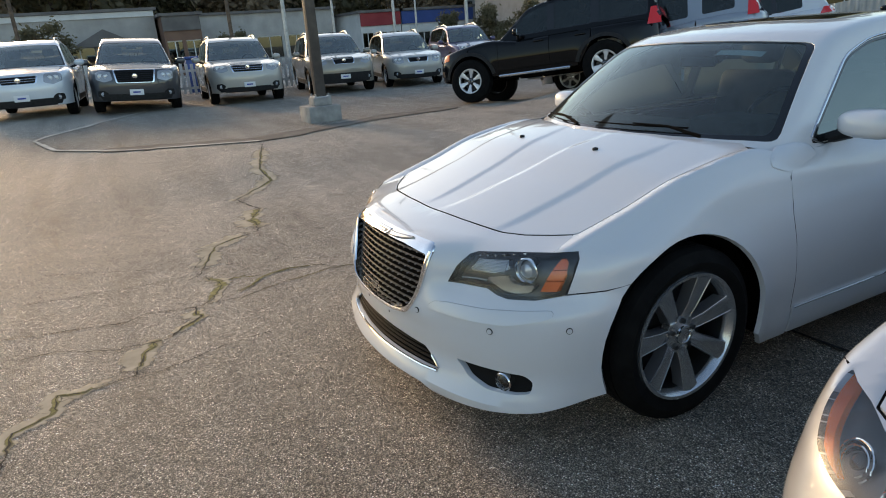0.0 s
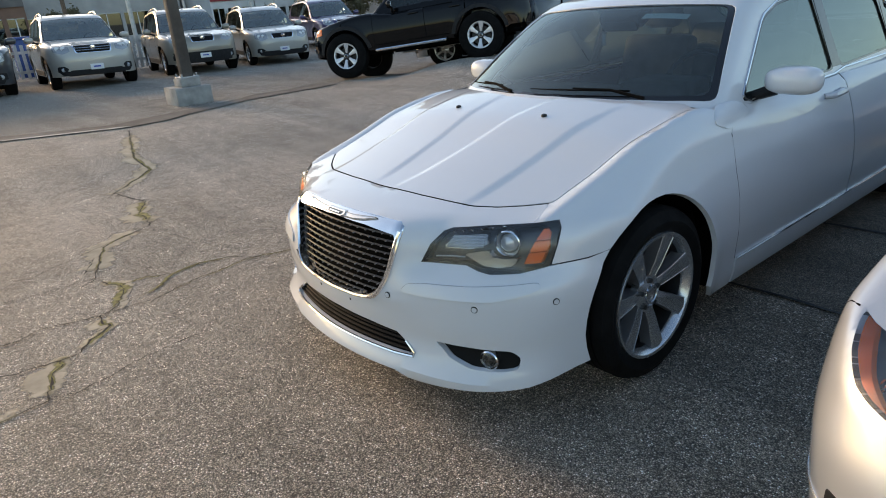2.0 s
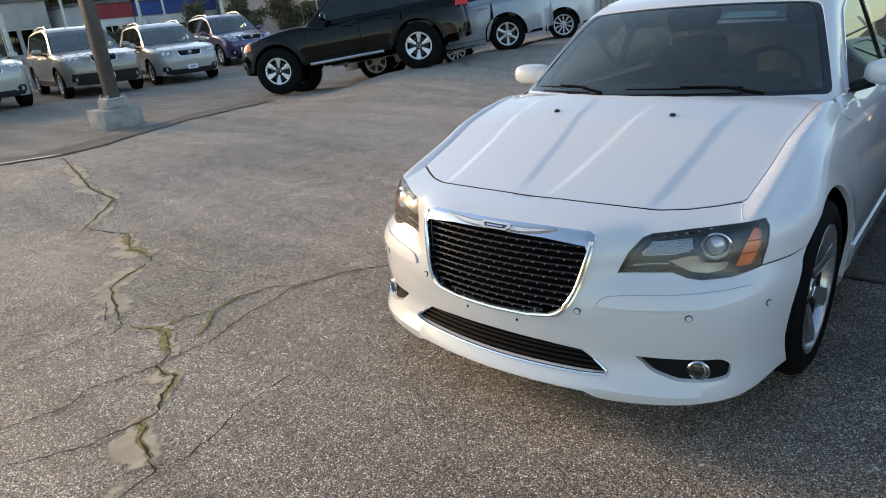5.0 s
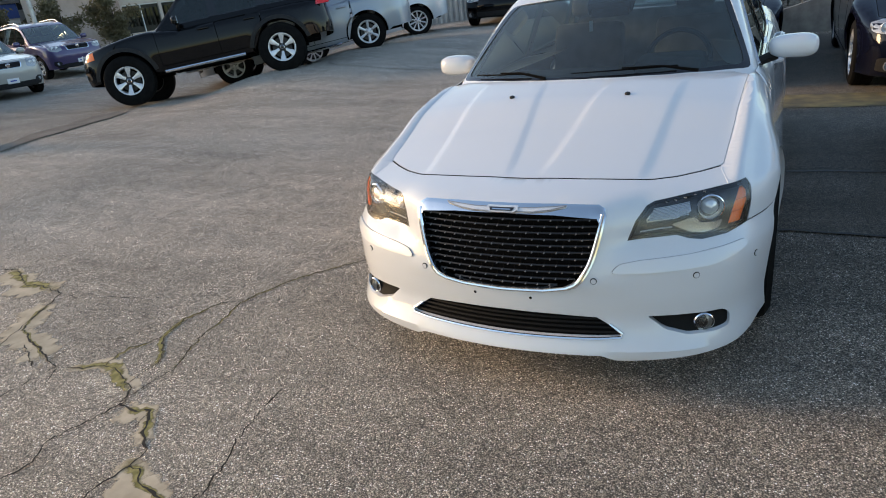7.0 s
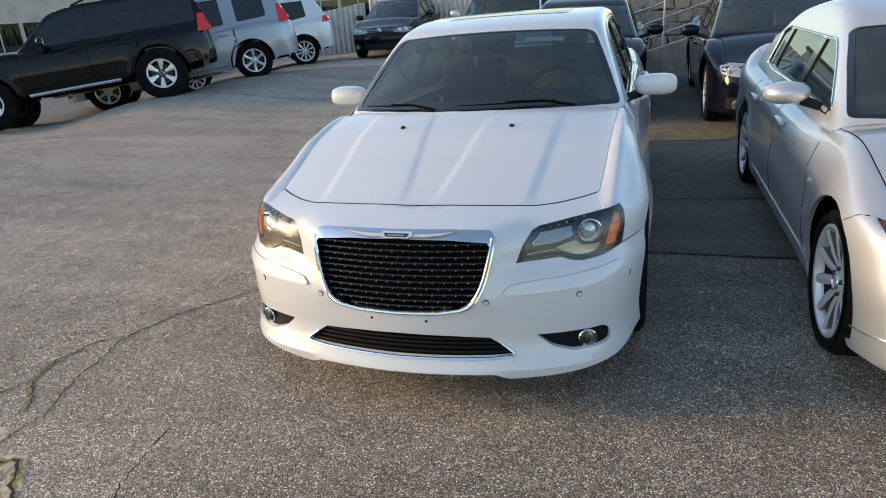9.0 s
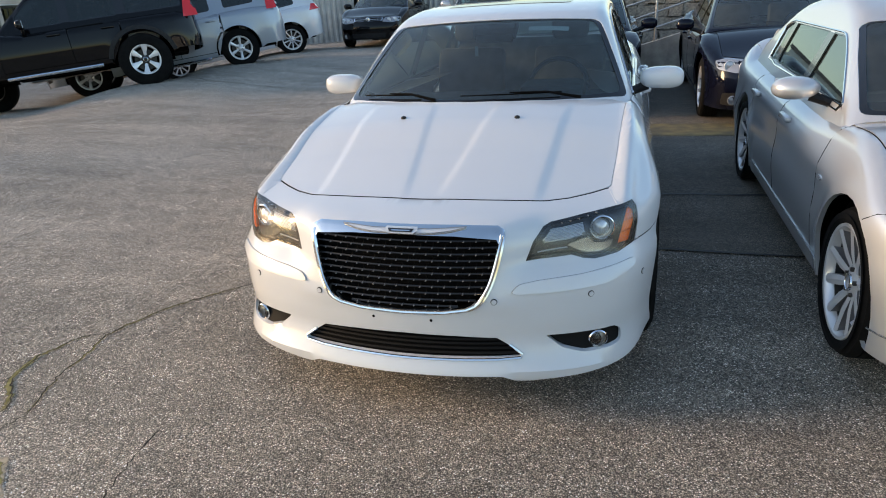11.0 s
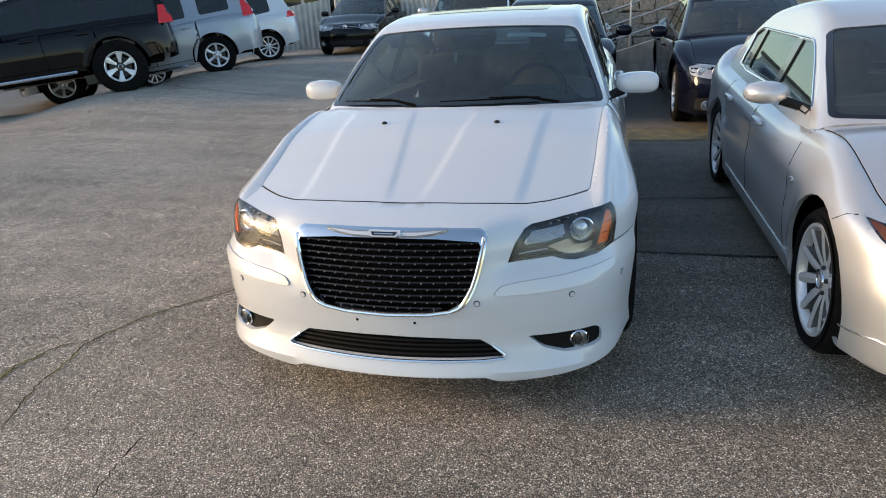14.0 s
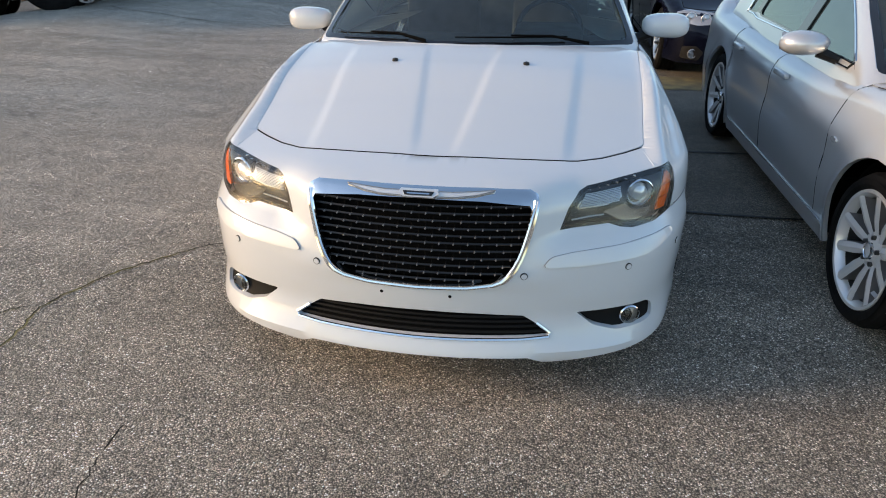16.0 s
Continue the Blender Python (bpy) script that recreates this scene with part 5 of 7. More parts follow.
    for z in (0.288, 0.305, 0.322, 0.339):
        w = max(abs(x) for x in np.linspace(-0.45, 0.45, 181) if inside(ik, np.array([(x, z)]))[0])
        part("intake_bar", tube(lay(c.lower, FRONT, [(x, z) for x in np.linspace(-w, w, 13)]) + (0, 0.010, 0), 0.0055, 6), MATTE, car)
    rim = [(0.395, 0.322), (0.444, 0.287), (0.440, 0.274), (0.357, 0.269), (0.0, 0.267), (-0.357, 0.269), (-0.440, 0.274), (-0.444, 0.287), (-0.395, 0.322)]
    part("intake_trim", tube(lay(c.lower, FRONT, dense(rim, 0.06, False)) + (0, -0.002, 0), 0.006, 6), CHROME, car, "chrome intake trim")
    for s in (1, -1):
        put = (lambda q: q) if s > 0 else flipped
        part("fog_pocket", put(panel(c.lower, FRONT, fog, (), 0.03, -0.022, 0.0)), MATTE, car)
        f3 = np.array((0.709, -0.692, 0.307))
        turn = Matrix.Rotation(radians(18), 4, "Z")
        fl = part("fog_lamp", put(moved(lathe(((0.04, 0.034), (-0.014, 0.037), (-0.018, 0.033), (-0.010, 0.030)), 24, "y"), Matrix.Translation(f3) @ turn)), CHROME, car)
        part("fog_bowl", put(moved(lathe(((-0.008, 0.031), (0.006, 0.022), (0.012, 0.0)), 20, "y"), Matrix.Translation(f3) @ turn)), LAMPSHELL, fl)
        part("fog_lens", put(moved(lathe(((-0.012, 0.031), (-0.018, 0.02), (-0.020, 0.0)), 20, "y"), Matrix.Translation(f3) @ turn)), CLEARLENS, fl)
        part("fog_bulb", put(moved(lathe(((0.01, 0.009), (-0.004, 0.008), (-0.006, 0.0)), 12, "y"), Matrix.Translation(f3) @ turn)), DISC, fl)
        for x, z in ((0.346, 0.507), (0.683, 0.507), (0.866, 0.517)):
            q = lay(c.lower, FRONT, [(x, z)])[0]
            e = lay(c.lower, FRONT, [(x + 0.01, z), (x - 0.01, z)])
            ang = math.atan2(e[0][1] - e[1][1], 0.02)
            m = Matrix.Translation(q) @ Matrix.Rotation(ang, 4, "Z")
            sn = part("parking_sensor", put(moved(lathe(((-0.0035, 0.0), (-0.0035, 0.0095), (0.001, 0.0095)), 16, "y"), m)), WHITE, car)
            part("sensor_ring", put(moved(lathe(((0.001, 0.0125), (-0.002, 0.0120), (-0.002, 0.0100), (0.001, 0.0098)), 16, "y"), m)), PLASTIC, sn)
        # headlight
        hl = part("headlight", put(panel(c.lower, FRONT, lamp, (), 0.03, -0.055, -0.055)), GREYLAMP, car, "dark headlight with silver reflectors under a clear cover", 60)
        part("lens_cover", put(panel(c.lower, FRONT, lamp, (), 0.025, 0.0, 0.0)), CLEARLENS, hl, "clear lens", 80)
        gasket = lamp + (lamp.mean(0) - lamp) * (0.07, 0.16)
        part("lamp_gasket", put(panel(c.lower, FRONT, lamp, (gasket,), 0.03, -0.004, 0.0)), MATTE, hl)
        pr = lay(c.lower, FRONT, [(0.708, 0.712)])[0]
        m = Matrix.Translation(pr + (0, 0.032, -0.002)) @ Matrix.Rotation(radians(20), 4, "Z")
        part("projector_ring", put(moved(lathe(((0.03, 0.047), (-0.003, 0.049), (-0.006, 0.045), (-0.002, 0.041), (0.02, 0.034)), 32, "y"), m)), CHROME, hl)
        part("projector_lens", put(moved(lathe(((0.015, 0.032), (-0.002, 0.026), (-0.010, 0.013), (-0.012, 0.0)), 28, "y"), m)), LAMPLENS, hl)
        for z0, z1 in ((0.646, 0.682), (0.686, 0.720), (0.724, 0.757)):
            q0, q1 = 0.768 + 0.24 * (z0 - 0.646), 0.768 + 0.24 * (z1 - 0.646)
            part("indicator", put(panel(c.lower, FRONT, np.array([(q0, z0), (q0 + 0.036, z0), (q1 + 0.036, z1), (q1, z1)]), (), 0.02, -0.012, 0.02)), AMBER, hl, "amber indicator")
        part("reflector", put(panel(c.lower, FRONT, np.array([(0.500, 0.690), (0.530, 0.724), (0.640, 0.737), (0.648, 0.706), (0.60, 0.686), (0.505, 0.679)]), (), 0.03, -0.03, 0.02)), LAMPTRIM, hl)
        for k in range(9):
            z = 0.686 + 0.005 * k
            rib = lay(c.lower, FRONT, [(0.508 + 0.0022 * k, z), (0.57, z + 0.004), (0.640, z + 0.012)]) + (0, 0.026, 0)
            part("reflector_rib", put(tube(rib, 0.0016, 5)), LAMPSHELL, hl)
        part("lamp_brow", put(panel(c.lower, FRONT, rounded([(0.585, 0.671), (0.640, 0.686), (0.662, 0.690), (0.680, 0.668), (0.720, 0.662), (0.752, 0.668), (0.742, 0.640), (0.700, 0.632), (0.655, 0.637), (0.615, 0.656)], 0.01, 3), (), 0.02, -0.014, 0.02)), LAMPTRIM, hl)
        part("lamp_strip", put(tube(lay(c.lower, FRONT, [(0.486, 0.656), (0.54, 0.660), (0.59, 0.663)]) + (0, 0.012, 0), 0.0028, 6)), LAMPSHELL, hl)
        for k in range(6):
            q = lay(c.lower, FRONT, [(0.535 + 0.03 * k, 0.744 + 0.004 * k)])[0]
            part("lamp_diode", put(moved(box(-0.005, 0.005, 0.004, 0.012, -0.003, 0.003), Matrix.Translation(q))), CHROME, hl)
    # crease moulding on the bumper
    ridge = rounded(np.array([(0.405, 0.540), (0.43, 0.566), (0.495, 0.575), (0.653, 0.583), (0.773, 0.590), (0.826, 0.592), (0.836, 0.571), (0.806, 0.556), (0.736, 0.539), (0.637, 0.536), (0.518, 0.531), (0.418, 0.533)]), 0.012, 2)
    both("bumper_moulding", panel(c.lower, ball, on_ball(ridge), (), 0.02, 0.007, 0.010), WHITE, car, "", 28)
    both("moulding_gap", tube(lay(c.lower, FRONT, np.concatenate((ridge, ridge[:1]))) - (0, 0.004, 0), 0.0010, 5), STUD, car)
    for x in (-0.12, 0.11):
        q = lay(c.lower, FRONT, [(x, 0.425)])[0]
        part("plate_hole", moved(lathe(((-0.001, 0.006), (-0.0015, 0.0)), 10, "y"), Matrix.Translation(q)), NEARBLACK, car)
    return car


white_saloon()


class SilverCar(Car):
    """A saloon with a full nose, a shoulder crease along its side and a hollow under it."""

    def lower(self, p):
        x, y, z = abs(p[:, 0]), p[:, 1], p[:, 2]
        end = self.wb + self.ro
        above = z - 0.655 - 0.045 * y
        along = step(0.05, 0.55, y)
        wide = self.half - self.flank(z) - 0.065 * np.clip(-y - 0.1, 0, 2) ** 2 - 0.05 * np.clip(y - self.wb - 0.2, 0, 2) ** 2
        wide -= 0.273 * np.clip(z - 0.45, 0, 1) ** 2 * (1 - 0.75 * along)
        wide -= along * (0.26 * 0.008 * np.logaddexp(0, above / 0.008) + 0.014 * bell(above + 0.13, 0.10))
        for q in (0, self.wb):
            wide = wide + 0.014 * bell(np.hypot(y - q, z - self.r) - self.r - 0.05, 0.06)
        face = self.nose(z) + 0.233 * x ** 2 + 0.25 * np.minimum(x / self.half, 1.15) ** 10
        g = smax(smax(z - self.top(y) + 0.07 * x * x, x - wide, 0.06), face - y, 0.07)
        g = smax(g, y - (end - 0.14 * x * x - 0.25 * (x / self.half) ** 8 - 0.10 * abs(z - 0.7)), 0.07)
        return smax(g, self.low - 0.02 - z, 0.03)


SEDAN = SilverCar(2.76, 0.745, 0.98, 0.88, 0.70, (0.40, 0.93), (1.12, 1.28), (1.75, 1.415), (2.50, 1.35), (3.15, 1.05), (0.88, 0.93), 0.17, 0.317, 0.42, 0.36)
LONG = Car(2.95, 0.85, 1.05, 0.93, 0.74, (0.45, 0.96), (1.2, 1.33), (1.9, 1.46), (2.75, 1.39), (3.4, 1.08), (0.91, 0.97), 0.18, 0.345, 0.42, 0.36)
HATCH = Car(2.63, 0.85, 0.75, 0.90, 0.78, (0.35, 0.98), (1.1, 1.36), (1.7, 1.47), (2.9, 1.38), (3.25, 1.0), (0.93, 1.0), 0.19, 0.32, 0.34, 0.34)
TRUCKY = Car(2.675, 0.82, 1.02, 0.89, 1.05, (0.55, 1.18), (1.15, 1.66), (1.8, 1.76), (3.45, 1.72), (3.68, 1.12), (1.12, 1.15), 0.45, 0.42, 0.25, 0.22, 0.05)
TALL = Car(2.82, 0.88, 1.02, 0.985, 1.0, (0.45, 1.12), (1.15, 1.58), (1.9, 1.72), (3.45, 1.62), (3.75, 1.05), (1.06, 1.12), 0.28, 0.365, 0.28, 0.26)
MID = Car(2.72, 0.92, 0.92, 0.955, 0.98, (0.40, 1.08), (1.12, 1.52), (1.8, 1.66), (3.2, 1.55), (3.5, 1.05), (1.02, 1.1), 0.26, 0.355, 0.30, 0.28)


def screens(c):
    w = c.half - 0.18
    return dict(ws=((c.cowl[0] - 0.005, c.side, w + 0.02), (c.wstop[0] + 0.05, c.side * 0.7, w - 0.10)),
                bl=((c.tail[0] + 0.08, -0.1, w - 0.18), (c.deck[0] - 0.10, -0.15, w - 0.10)))


def sedan_face(z, g, trim, w=0.36, bars=6, **more):
    """A saloon's lamps and grille about the height z."""
    return dict(lamp=[(w, z - 0.05), (w + 0.06, z + 0.04), (w + 0.32, z + 0.06), (w + 0.44, z + 0.03), (w + 0.42, z - 0.05), (w + 0.24, z - 0.08)],
                grille=g, bars=bars, grille_mat=trim, trim=trim, intake=[(-0.45, 0.36), (0.45, 0.36), (0.42, 0.25), (-0.42, 0.25)], fog=(0.62, 0.30, 0.05), amber=False, **more)


def suv_face(c, z, gw, gh, bars, trim, bar, fog=True, plate=0.2, lampw=0.34, lamph=0.20):
    h = c.half
    x0 = h - 0.17 - lampw
    return dict(lamp=[(x0, z - lamph * 0.35), (x0 + 0.03, z + lamph * 0.5), (x0 + lampw * 0.7, z + lamph * 0.6), (x0 + lampw, z + lamph * 0.4), (x0 + lampw, z - lamph * 0.3), (x0 + lampw * 0.5, z - lamph * 0.6)],
                grille=[(-gw, z + gh / 2), (gw, z + gh / 2), (gw * 0.88, z - gh / 2), (-gw * 0.88, z - gh / 2)], bars=bars, grille_mat=bar, trim=trim, plate=c.low + plate,
                intake=[(-0.55, c.low + 0.15), (0.55, c.low + 0.15), (0.62, c.low + 0.02), (-0.62, c.low + 0.02)], fog=(h * 0.70, c.low + 0.17, 0.045) if fog else None, amber=False)


def silver_lamps(c, car):
    """Large swept headlights with an amber outer part and two ringed bowls."""
    # bright bar painted in for the highlight along the sill crease
    both("sill_highlight", tube(lay(c.lower, SIDE, [(y, c.low + 0.088) for y in np.linspace(c.r + 0.11, c.wb - c.r - 0.11, 10)]) + (0.003, 0, 0), 0.004, 6), ALLOY, car)
    low_line = np.concatenate((lay(c.lower, SIDE, [(-0.355, 0.287), (-0.41, 0.292), (-0.46, 0.300)]), lay(c.lower, FRONT, [(0.78, 0.312), (0.73, 0.305), (0.66, 0.296), (0.56, 0.288), (0.46, 0.284)])))
    both("bumper_lip", tube(low_line + (0.001, -0.001, 0), 0.0045, 6), ALLOY, car, "bright edge of the bumper lip")
    both("wing_seam", tube(lay(c.lower, SIDE, [(-0.270, 0.704), (-0.235, 0.695), (-0.205, 0.672), (-0.18, 0.655)]) - (0.002, 0, 0), 0.003, 6), NEARBLACK, car)
    both("side_marker", panel(c.lower, SIDE, ring(0.47, 0.640, 0.030, 0.013, 16), (), 0.02, 0.006, 0.008), LAMPLENS, car, "small clear side marker lamp", 60)
    ball = Chart("ball", centre=(0, 0.35, c.r + 0.18))
    rim = lay(c.lower, FRONT, LAMP_S)
    q = ball.unroll(rim)
    q = rounded(q, 0.02, 2)

    def sub(pts):
        return ball.unroll(lay(c.lower, FRONT, pts))
    for s in (1, -1):
        put = (lambda v: v) if s > 0 else flipped
        h = part("headlight", put(panel(c.lower, ball, q, (), 0.03, -0.05, -0.05)), DARKLAMP, car, "dark headlight with chrome-ringed bowls under a clear cover", 60)
        part("lens_cover", put(panel(c.lower, ball, q, (), 0.03, 0.0, 0.0)), CLEARLENS, h, "clear lens", 80)
        part("indicator", put(panel(c.lower, ball, sub([(0.798, 0.698), (0.793, 0.682), (0.778, 0.656), (0.752, 0.635), (0.732, 0.622), (0.700, 0.613), (0.66, 0.607), (0.69, 0.622), (0.72, 0.640), (0.745, 0.664), (0.77, 0.690)]), (), 0.02, -0.011, 0.012)), AMBER, h, "amber indicator")
        for x, z, r in ((0.655, 0.642, 0.050), (0.535, 0.632, 0.048)):
            p = lay(c.lower, FRONT, [(x, z)])[0] + (0, 0.028, -0.018)
            m = Matrix.Translation(p) @ Matrix.Rotation(radians(25), 4, "Z") @ Matrix.Rotation(radians(-25), 4, "X")
            for k in (0.92, 0.68):
                hoop = tube([(r * k * math.cos(a), 0.0, r * k * math.sin(a)) for a in np.linspace(0, 2 * np.pi, 28, endpoint=False)], 0.0028, 6, True)
                part("lamp_ring", put(moved(hoop, m)), CHROME, h)
            part("lamp_bowl", put(moved(lathe(((0.004, r * 0.9), (0.020, r * 0.5), (0.004, r * 0.36), (-0.006, 0)), 24, "y"), m)), GLOSSBLACK, h)


LAMP_S = [(0.802, 0.705), (0.797, 0.684), (0.782, 0.655), (0.755, 0.632), (0.735, 0.619), (0.700, 0.610), (0.655, 0.604), (0.60, 0.598), (0.52, 0.590), (0.42, 0.588), (0.44, 0.642), (0.50, 0.662), (0.555, 0.667), (0.60, 0.670), (0.65, 0.676), (0.71, 0.687), (0.766, 0.695)]
FRONT_S = dict(hoodline=[(0, -0.60), (0.15, -0.595), (0.30, -0.572), (0.42, -0.535), (0.52, -0.487), (0.61, -0.435), (0.695, -0.375)], seam=[(0.718, -0.28), (0.735, -0.17), (0.745, 0.0), (0.75, 0.2), (0.752, 0.35), (0.755, 0.52)], gaps=[lay(SEDAN.lower, FRONT, LAMP_S)], fine=0.02)
KIDNEY = [(-0.24, 0.665), (0.24, 0.665), (0.21, 0.555), (-0.21, 0.555)]
whole_car("silver_sedan", "silver four-door sedan parked beside the white sedan", SEDAN, SILVER, (0.55, 1.55, 2.5), ((0.74, 1.56), (1.64, 2.50), (2.55, 2.80)), front=FRONT_S, extra=silver_lamps, fr={**sedan_face(0.615, KIDNEY, CHROME, plate=0.40), "lamp": None, "fog": (0.69, 0.345, 0.022)}, spot=(2.536, -0.092, 0), wheel=(0.215, 0.246, (10, 0.046, False), -0.015), mirror=(0.915, 0.985, 0.980), mirror_shape=((0.235, 0.20, 0.118), None, 0.92), trim=True, **screens(SEDAN))
whole_car("black_sedan", "dark navy sedan with clear headlights parked nose out", LONG, NAVY, (0.6, 1.7, 2.7), ((0.85, 1.68), (1.76, 2.6)), fr=sedan_face(0.66, [(-0.26, 0.72), (0.26, 0.72), (0.22, 0.58), (-0.22, 0.58)], CHROME, plate=0.42), spot=(2.47, 5.40, 0), wheel=(0.235, 0.235, (10, 0.03, False)), **screens(LONG))
whole_car("navy_sedan", "dark blue sedan parked behind the white sedan", LONG, NAVY, (0.6, 1.7, 2.7), ((0.85, 1.68), (1.76, 2.6)), fr=sedan_face(0.67, [(-0.30, 0.74), (0.30, 0.74), (0.26, 0.56), (-0.26, 0.56)], CHROME, bars=4, plate=0.42), spot=(-0.05, 5.95, 0), wheel=(0.235, 0.235, (10, 0.03, False)), **screens(LONG))


def step_bar(c, car):
    if c is TRUCKY:
        both("corner_lamp", panel(c.lower, SIDE, np.array([(-0.60, 0.86), (-0.45, 0.87), (-0.45, 0.99), (-0.58, 0.98)]), (), 0.04, 0.006, 0.01), AMBER, car, "amber corner lamp", 60)
    both("side_step", tube([(c.half + 0.02, y, c.low - 0.01) for y in np.linspace(c.r + 0.22, c.wb - c.r - 0.22, 8)], 0.028, 8), CHROME, car, "chrome side step")
    for y in (0, c.wb) if c is TRUCKY else ():
        o, i = arc(y, c.r, c.r + 0.13, 10, 170, 16), arc(y, c.r, c.r + 0.06, 170, 10, 16)
        both("arch_flare", panel(c.lower, SIDE, np.concatenate((o, i)), (), 0.06, 0.018, 0.03), PLASTIC, car)
    both("roof_rail", tube(lay(c.cabin, TOP, [(c.half - 0.30, y) for y in np.linspace(1.6, 3.3, 8)]) + np.array([(0, 0, 0.004)] + [(0, 0, 0.06)] * 6 + [(0, 0, 0.004)]), 0.018, 6), PLASTIC, car)


whole_car("black_suv", "black four-wheel-drive with chunky tyres and silver six-spoke wheels", TRUCKY, BLACKP, (0.62, 1.65, 2.45), ((0.95, 1.62), (1.72, 2.45), (2.56, 3.45)), fr=suv_face(TRUCKY, 0.93, 0.42, 0.15, 3, CHROME, CHROME), spot=(-9.59, 5.64, -52.2), wheel=(0.275, 0.240, (6, 0.052, True), -0.05), tail=[(3.44, 1.00), (3.68, 1.0), (3.64, 1.30), (3.50, 1.30)], extra=step_bar, tint=PRIVACY, **screens(TRUCKY))
whole_car("grey_suv", "grey-blue sport utility parked behind the black one", TALL, GREYBLUE, (0.62, 1.7, 2.6), ((0.95, 1.66), (1.76, 2.44), (2.70, 3.28)), fr=suv_face(TALL, 0.86, 0.42, 0.16, 3, CHROME, CHROME), spot=(-9.43, 8.13, -56), wheel=(0.235, 0.225, (6, 0.05, False)), tail=[(3.50, 0.98), (3.70, 0.98), (3.66, 1.34), (3.52, 1.34)], extra=step_bar, tint=PRIVACY, **screens(TALL))
whole_car("white_suv", "pale blue-white crossover parked by the ribbed fence", MID, PALE, (0.62, 1.65, 2.5), ((0.9, 1.62), (1.70, 2.4), (2.46, 2.98)), fr=suv_face(MID, 0.82, 0.40, 0.2, 4, CHROME, GLOSSBLACK), spot=(-9.9, 11.45, -57), wheel=(0.235, 0.24, (10, 0.03, False)), tail=[(3.30, 0.92), (3.58, 0.92), (3.55, 1.05), (3.38, 1.06)], tint=PRIVACY, **screens(MID))
whole_car("black_hatchback", "glossy black hatchback facing out in front of a ribbed fence", HATCH, BLACKP, (0.58, 1.6, 2.4), ((0.8, 1.56), (1.64, 2.35), (2.45, 2.85)), fr=sedan_face(0.68, [(-0.36, 0.725), (0.36, 0.725), (0.34, 0.655), (-0.34, 0.655)], CHROME, bars=1, plate=None), spot=(-5.75, 14.15, 6), wheel=(0.225, 0.225, (5, 0.05, False)), **screens(HATCH))
whole_car("grey_wagon", "silver-grey crossover half hidden behind the white sedan", MID, SILVER, (0.62, 1.65, 2.5), ((0.9, 1.62), (1.70, 2.4), (2.52, 3.1)), fr=suv_face(MID, 0.82, 0.40, 0.2, 4, CHROME, GLOSSBLACK), spot=(-2.05, 10.3, 0), wheel=(0.235, 0.24, (10, 0.03, False)), **screens(MID))

ROW = "row of parked sport utilities"
whole_car("pale_suv", "pale silver crossover parked by the picket fence", MID, PALE, (0.62, 1.65, 2.5), ((0.9, 1.62), (1.70, 2.4), (2.52, 3.1)), fr=suv_face(MID, 0.82, 0.34, 0.14, 2, CHROME, CHROME), spot=(-14.55, -3.0, 86), wheel=(0.225, 0.22, (6, 0.05, False)), group=ROW, screen=PALEGLASS, cladding=PLASTIC, rack=True, **screens(MID))
whole_car("gunmetal_suv", "dark grey crossover with a wide grille", MID, GUNMETAL, (0.62, 1.65, 2.5), ((0.9, 1.62), (1.70, 2.4), (2.52, 3.1)), fr=suv_face(MID, 0.80, 0.40, 0.26, 5, CHROME, GLOSSBLACK), spot=(-14.45, -0.86, 86), wheel=(0.225, 0.23, (5, 0.05, False)), group=ROW, screen=PALEGLASS, cladding=PLASTIC, **screens(MID))
whole_car("champagne_suv", "champagne sport utility with a chrome-barred grille", TALL, CHAMPAGNE, (0.62, 1.7, 2.6), ((0.95, 1.66), (1.76, 2.5), (2.62, 3.4)), fr=suv_face(TALL, 0.91, 0.40, 0.21, 3, CHROME, CHROME), spot=(-15.85, 1.90, 86), wheel=(0.235, 0.225, (5, 0.06, False)), group=ROW, screen=PALEGLASS, cladding=PLASTIC, clad=0.13, rack=True, **screens(TALL))
whole_car("gold_suv", "gold sport utility with black lower cladding", TALL, GOLD, (0.62, 1.7, 2.6), ((0.95, 1.66), (1.76, 2.5), (2.62, 3.4)), fr=suv_face(TALL, 0.92, 0.30, 0.17, 5, CHROME, GLOSSBLACK), spot=(-16.5, 4.82, 81), wheel=(0.235, 0.225, (5, 0.06, False)), group=ROW, screen=PALEGLASS, cladding=PLASTIC, clad=0.30, rack=True, **screens(TALL))
whole_car("beige_suv", "beige-silver crossover with swept headlights", MID, CHAMPAGNE, (0.62, 1.65, 2.5), ((0.9, 1.62), (1.70, 2.4), (2.52, 3.1)), fr=suv_face(MID, 0.84, 0.32, 0.13, 3, CHROME, GLOSSBLACK), spot=(-17.35, 7.6, 78), wheel=(0.225, 0.22, (5, 0.05, False)), group=ROW, screen=PALEGLASS, cladding=PLASTIC, clad=0.16, rack=True, **screens(MID))
whole_car("purple_suv", "dark purple sport utility beyond the beige one", TALL, PURPLE, (0.62, 1.7, 2.6), ((0.95, 1.66), (1.76, 2.5), (2.62, 3.4)), fr=suv_face(TALL, 0.92, 0.36, 0.17, 3, CHROME, GLOSSBLACK), spot=(-20.0, 11.6, 78), wheel=(0.235, 0.225, (5, 0.06, False)), group=ROW, screen=PALEGLASS, cladding=PLASTIC, clad=0.13, rack=True, **screens(TALL))


# ---- cracks, joints and paint on the asphalt ----
# near-black tone of the strips laid along the cracks
CRACKM = material("crack_black", (0.012, 0.011, 0.010), 0.95)
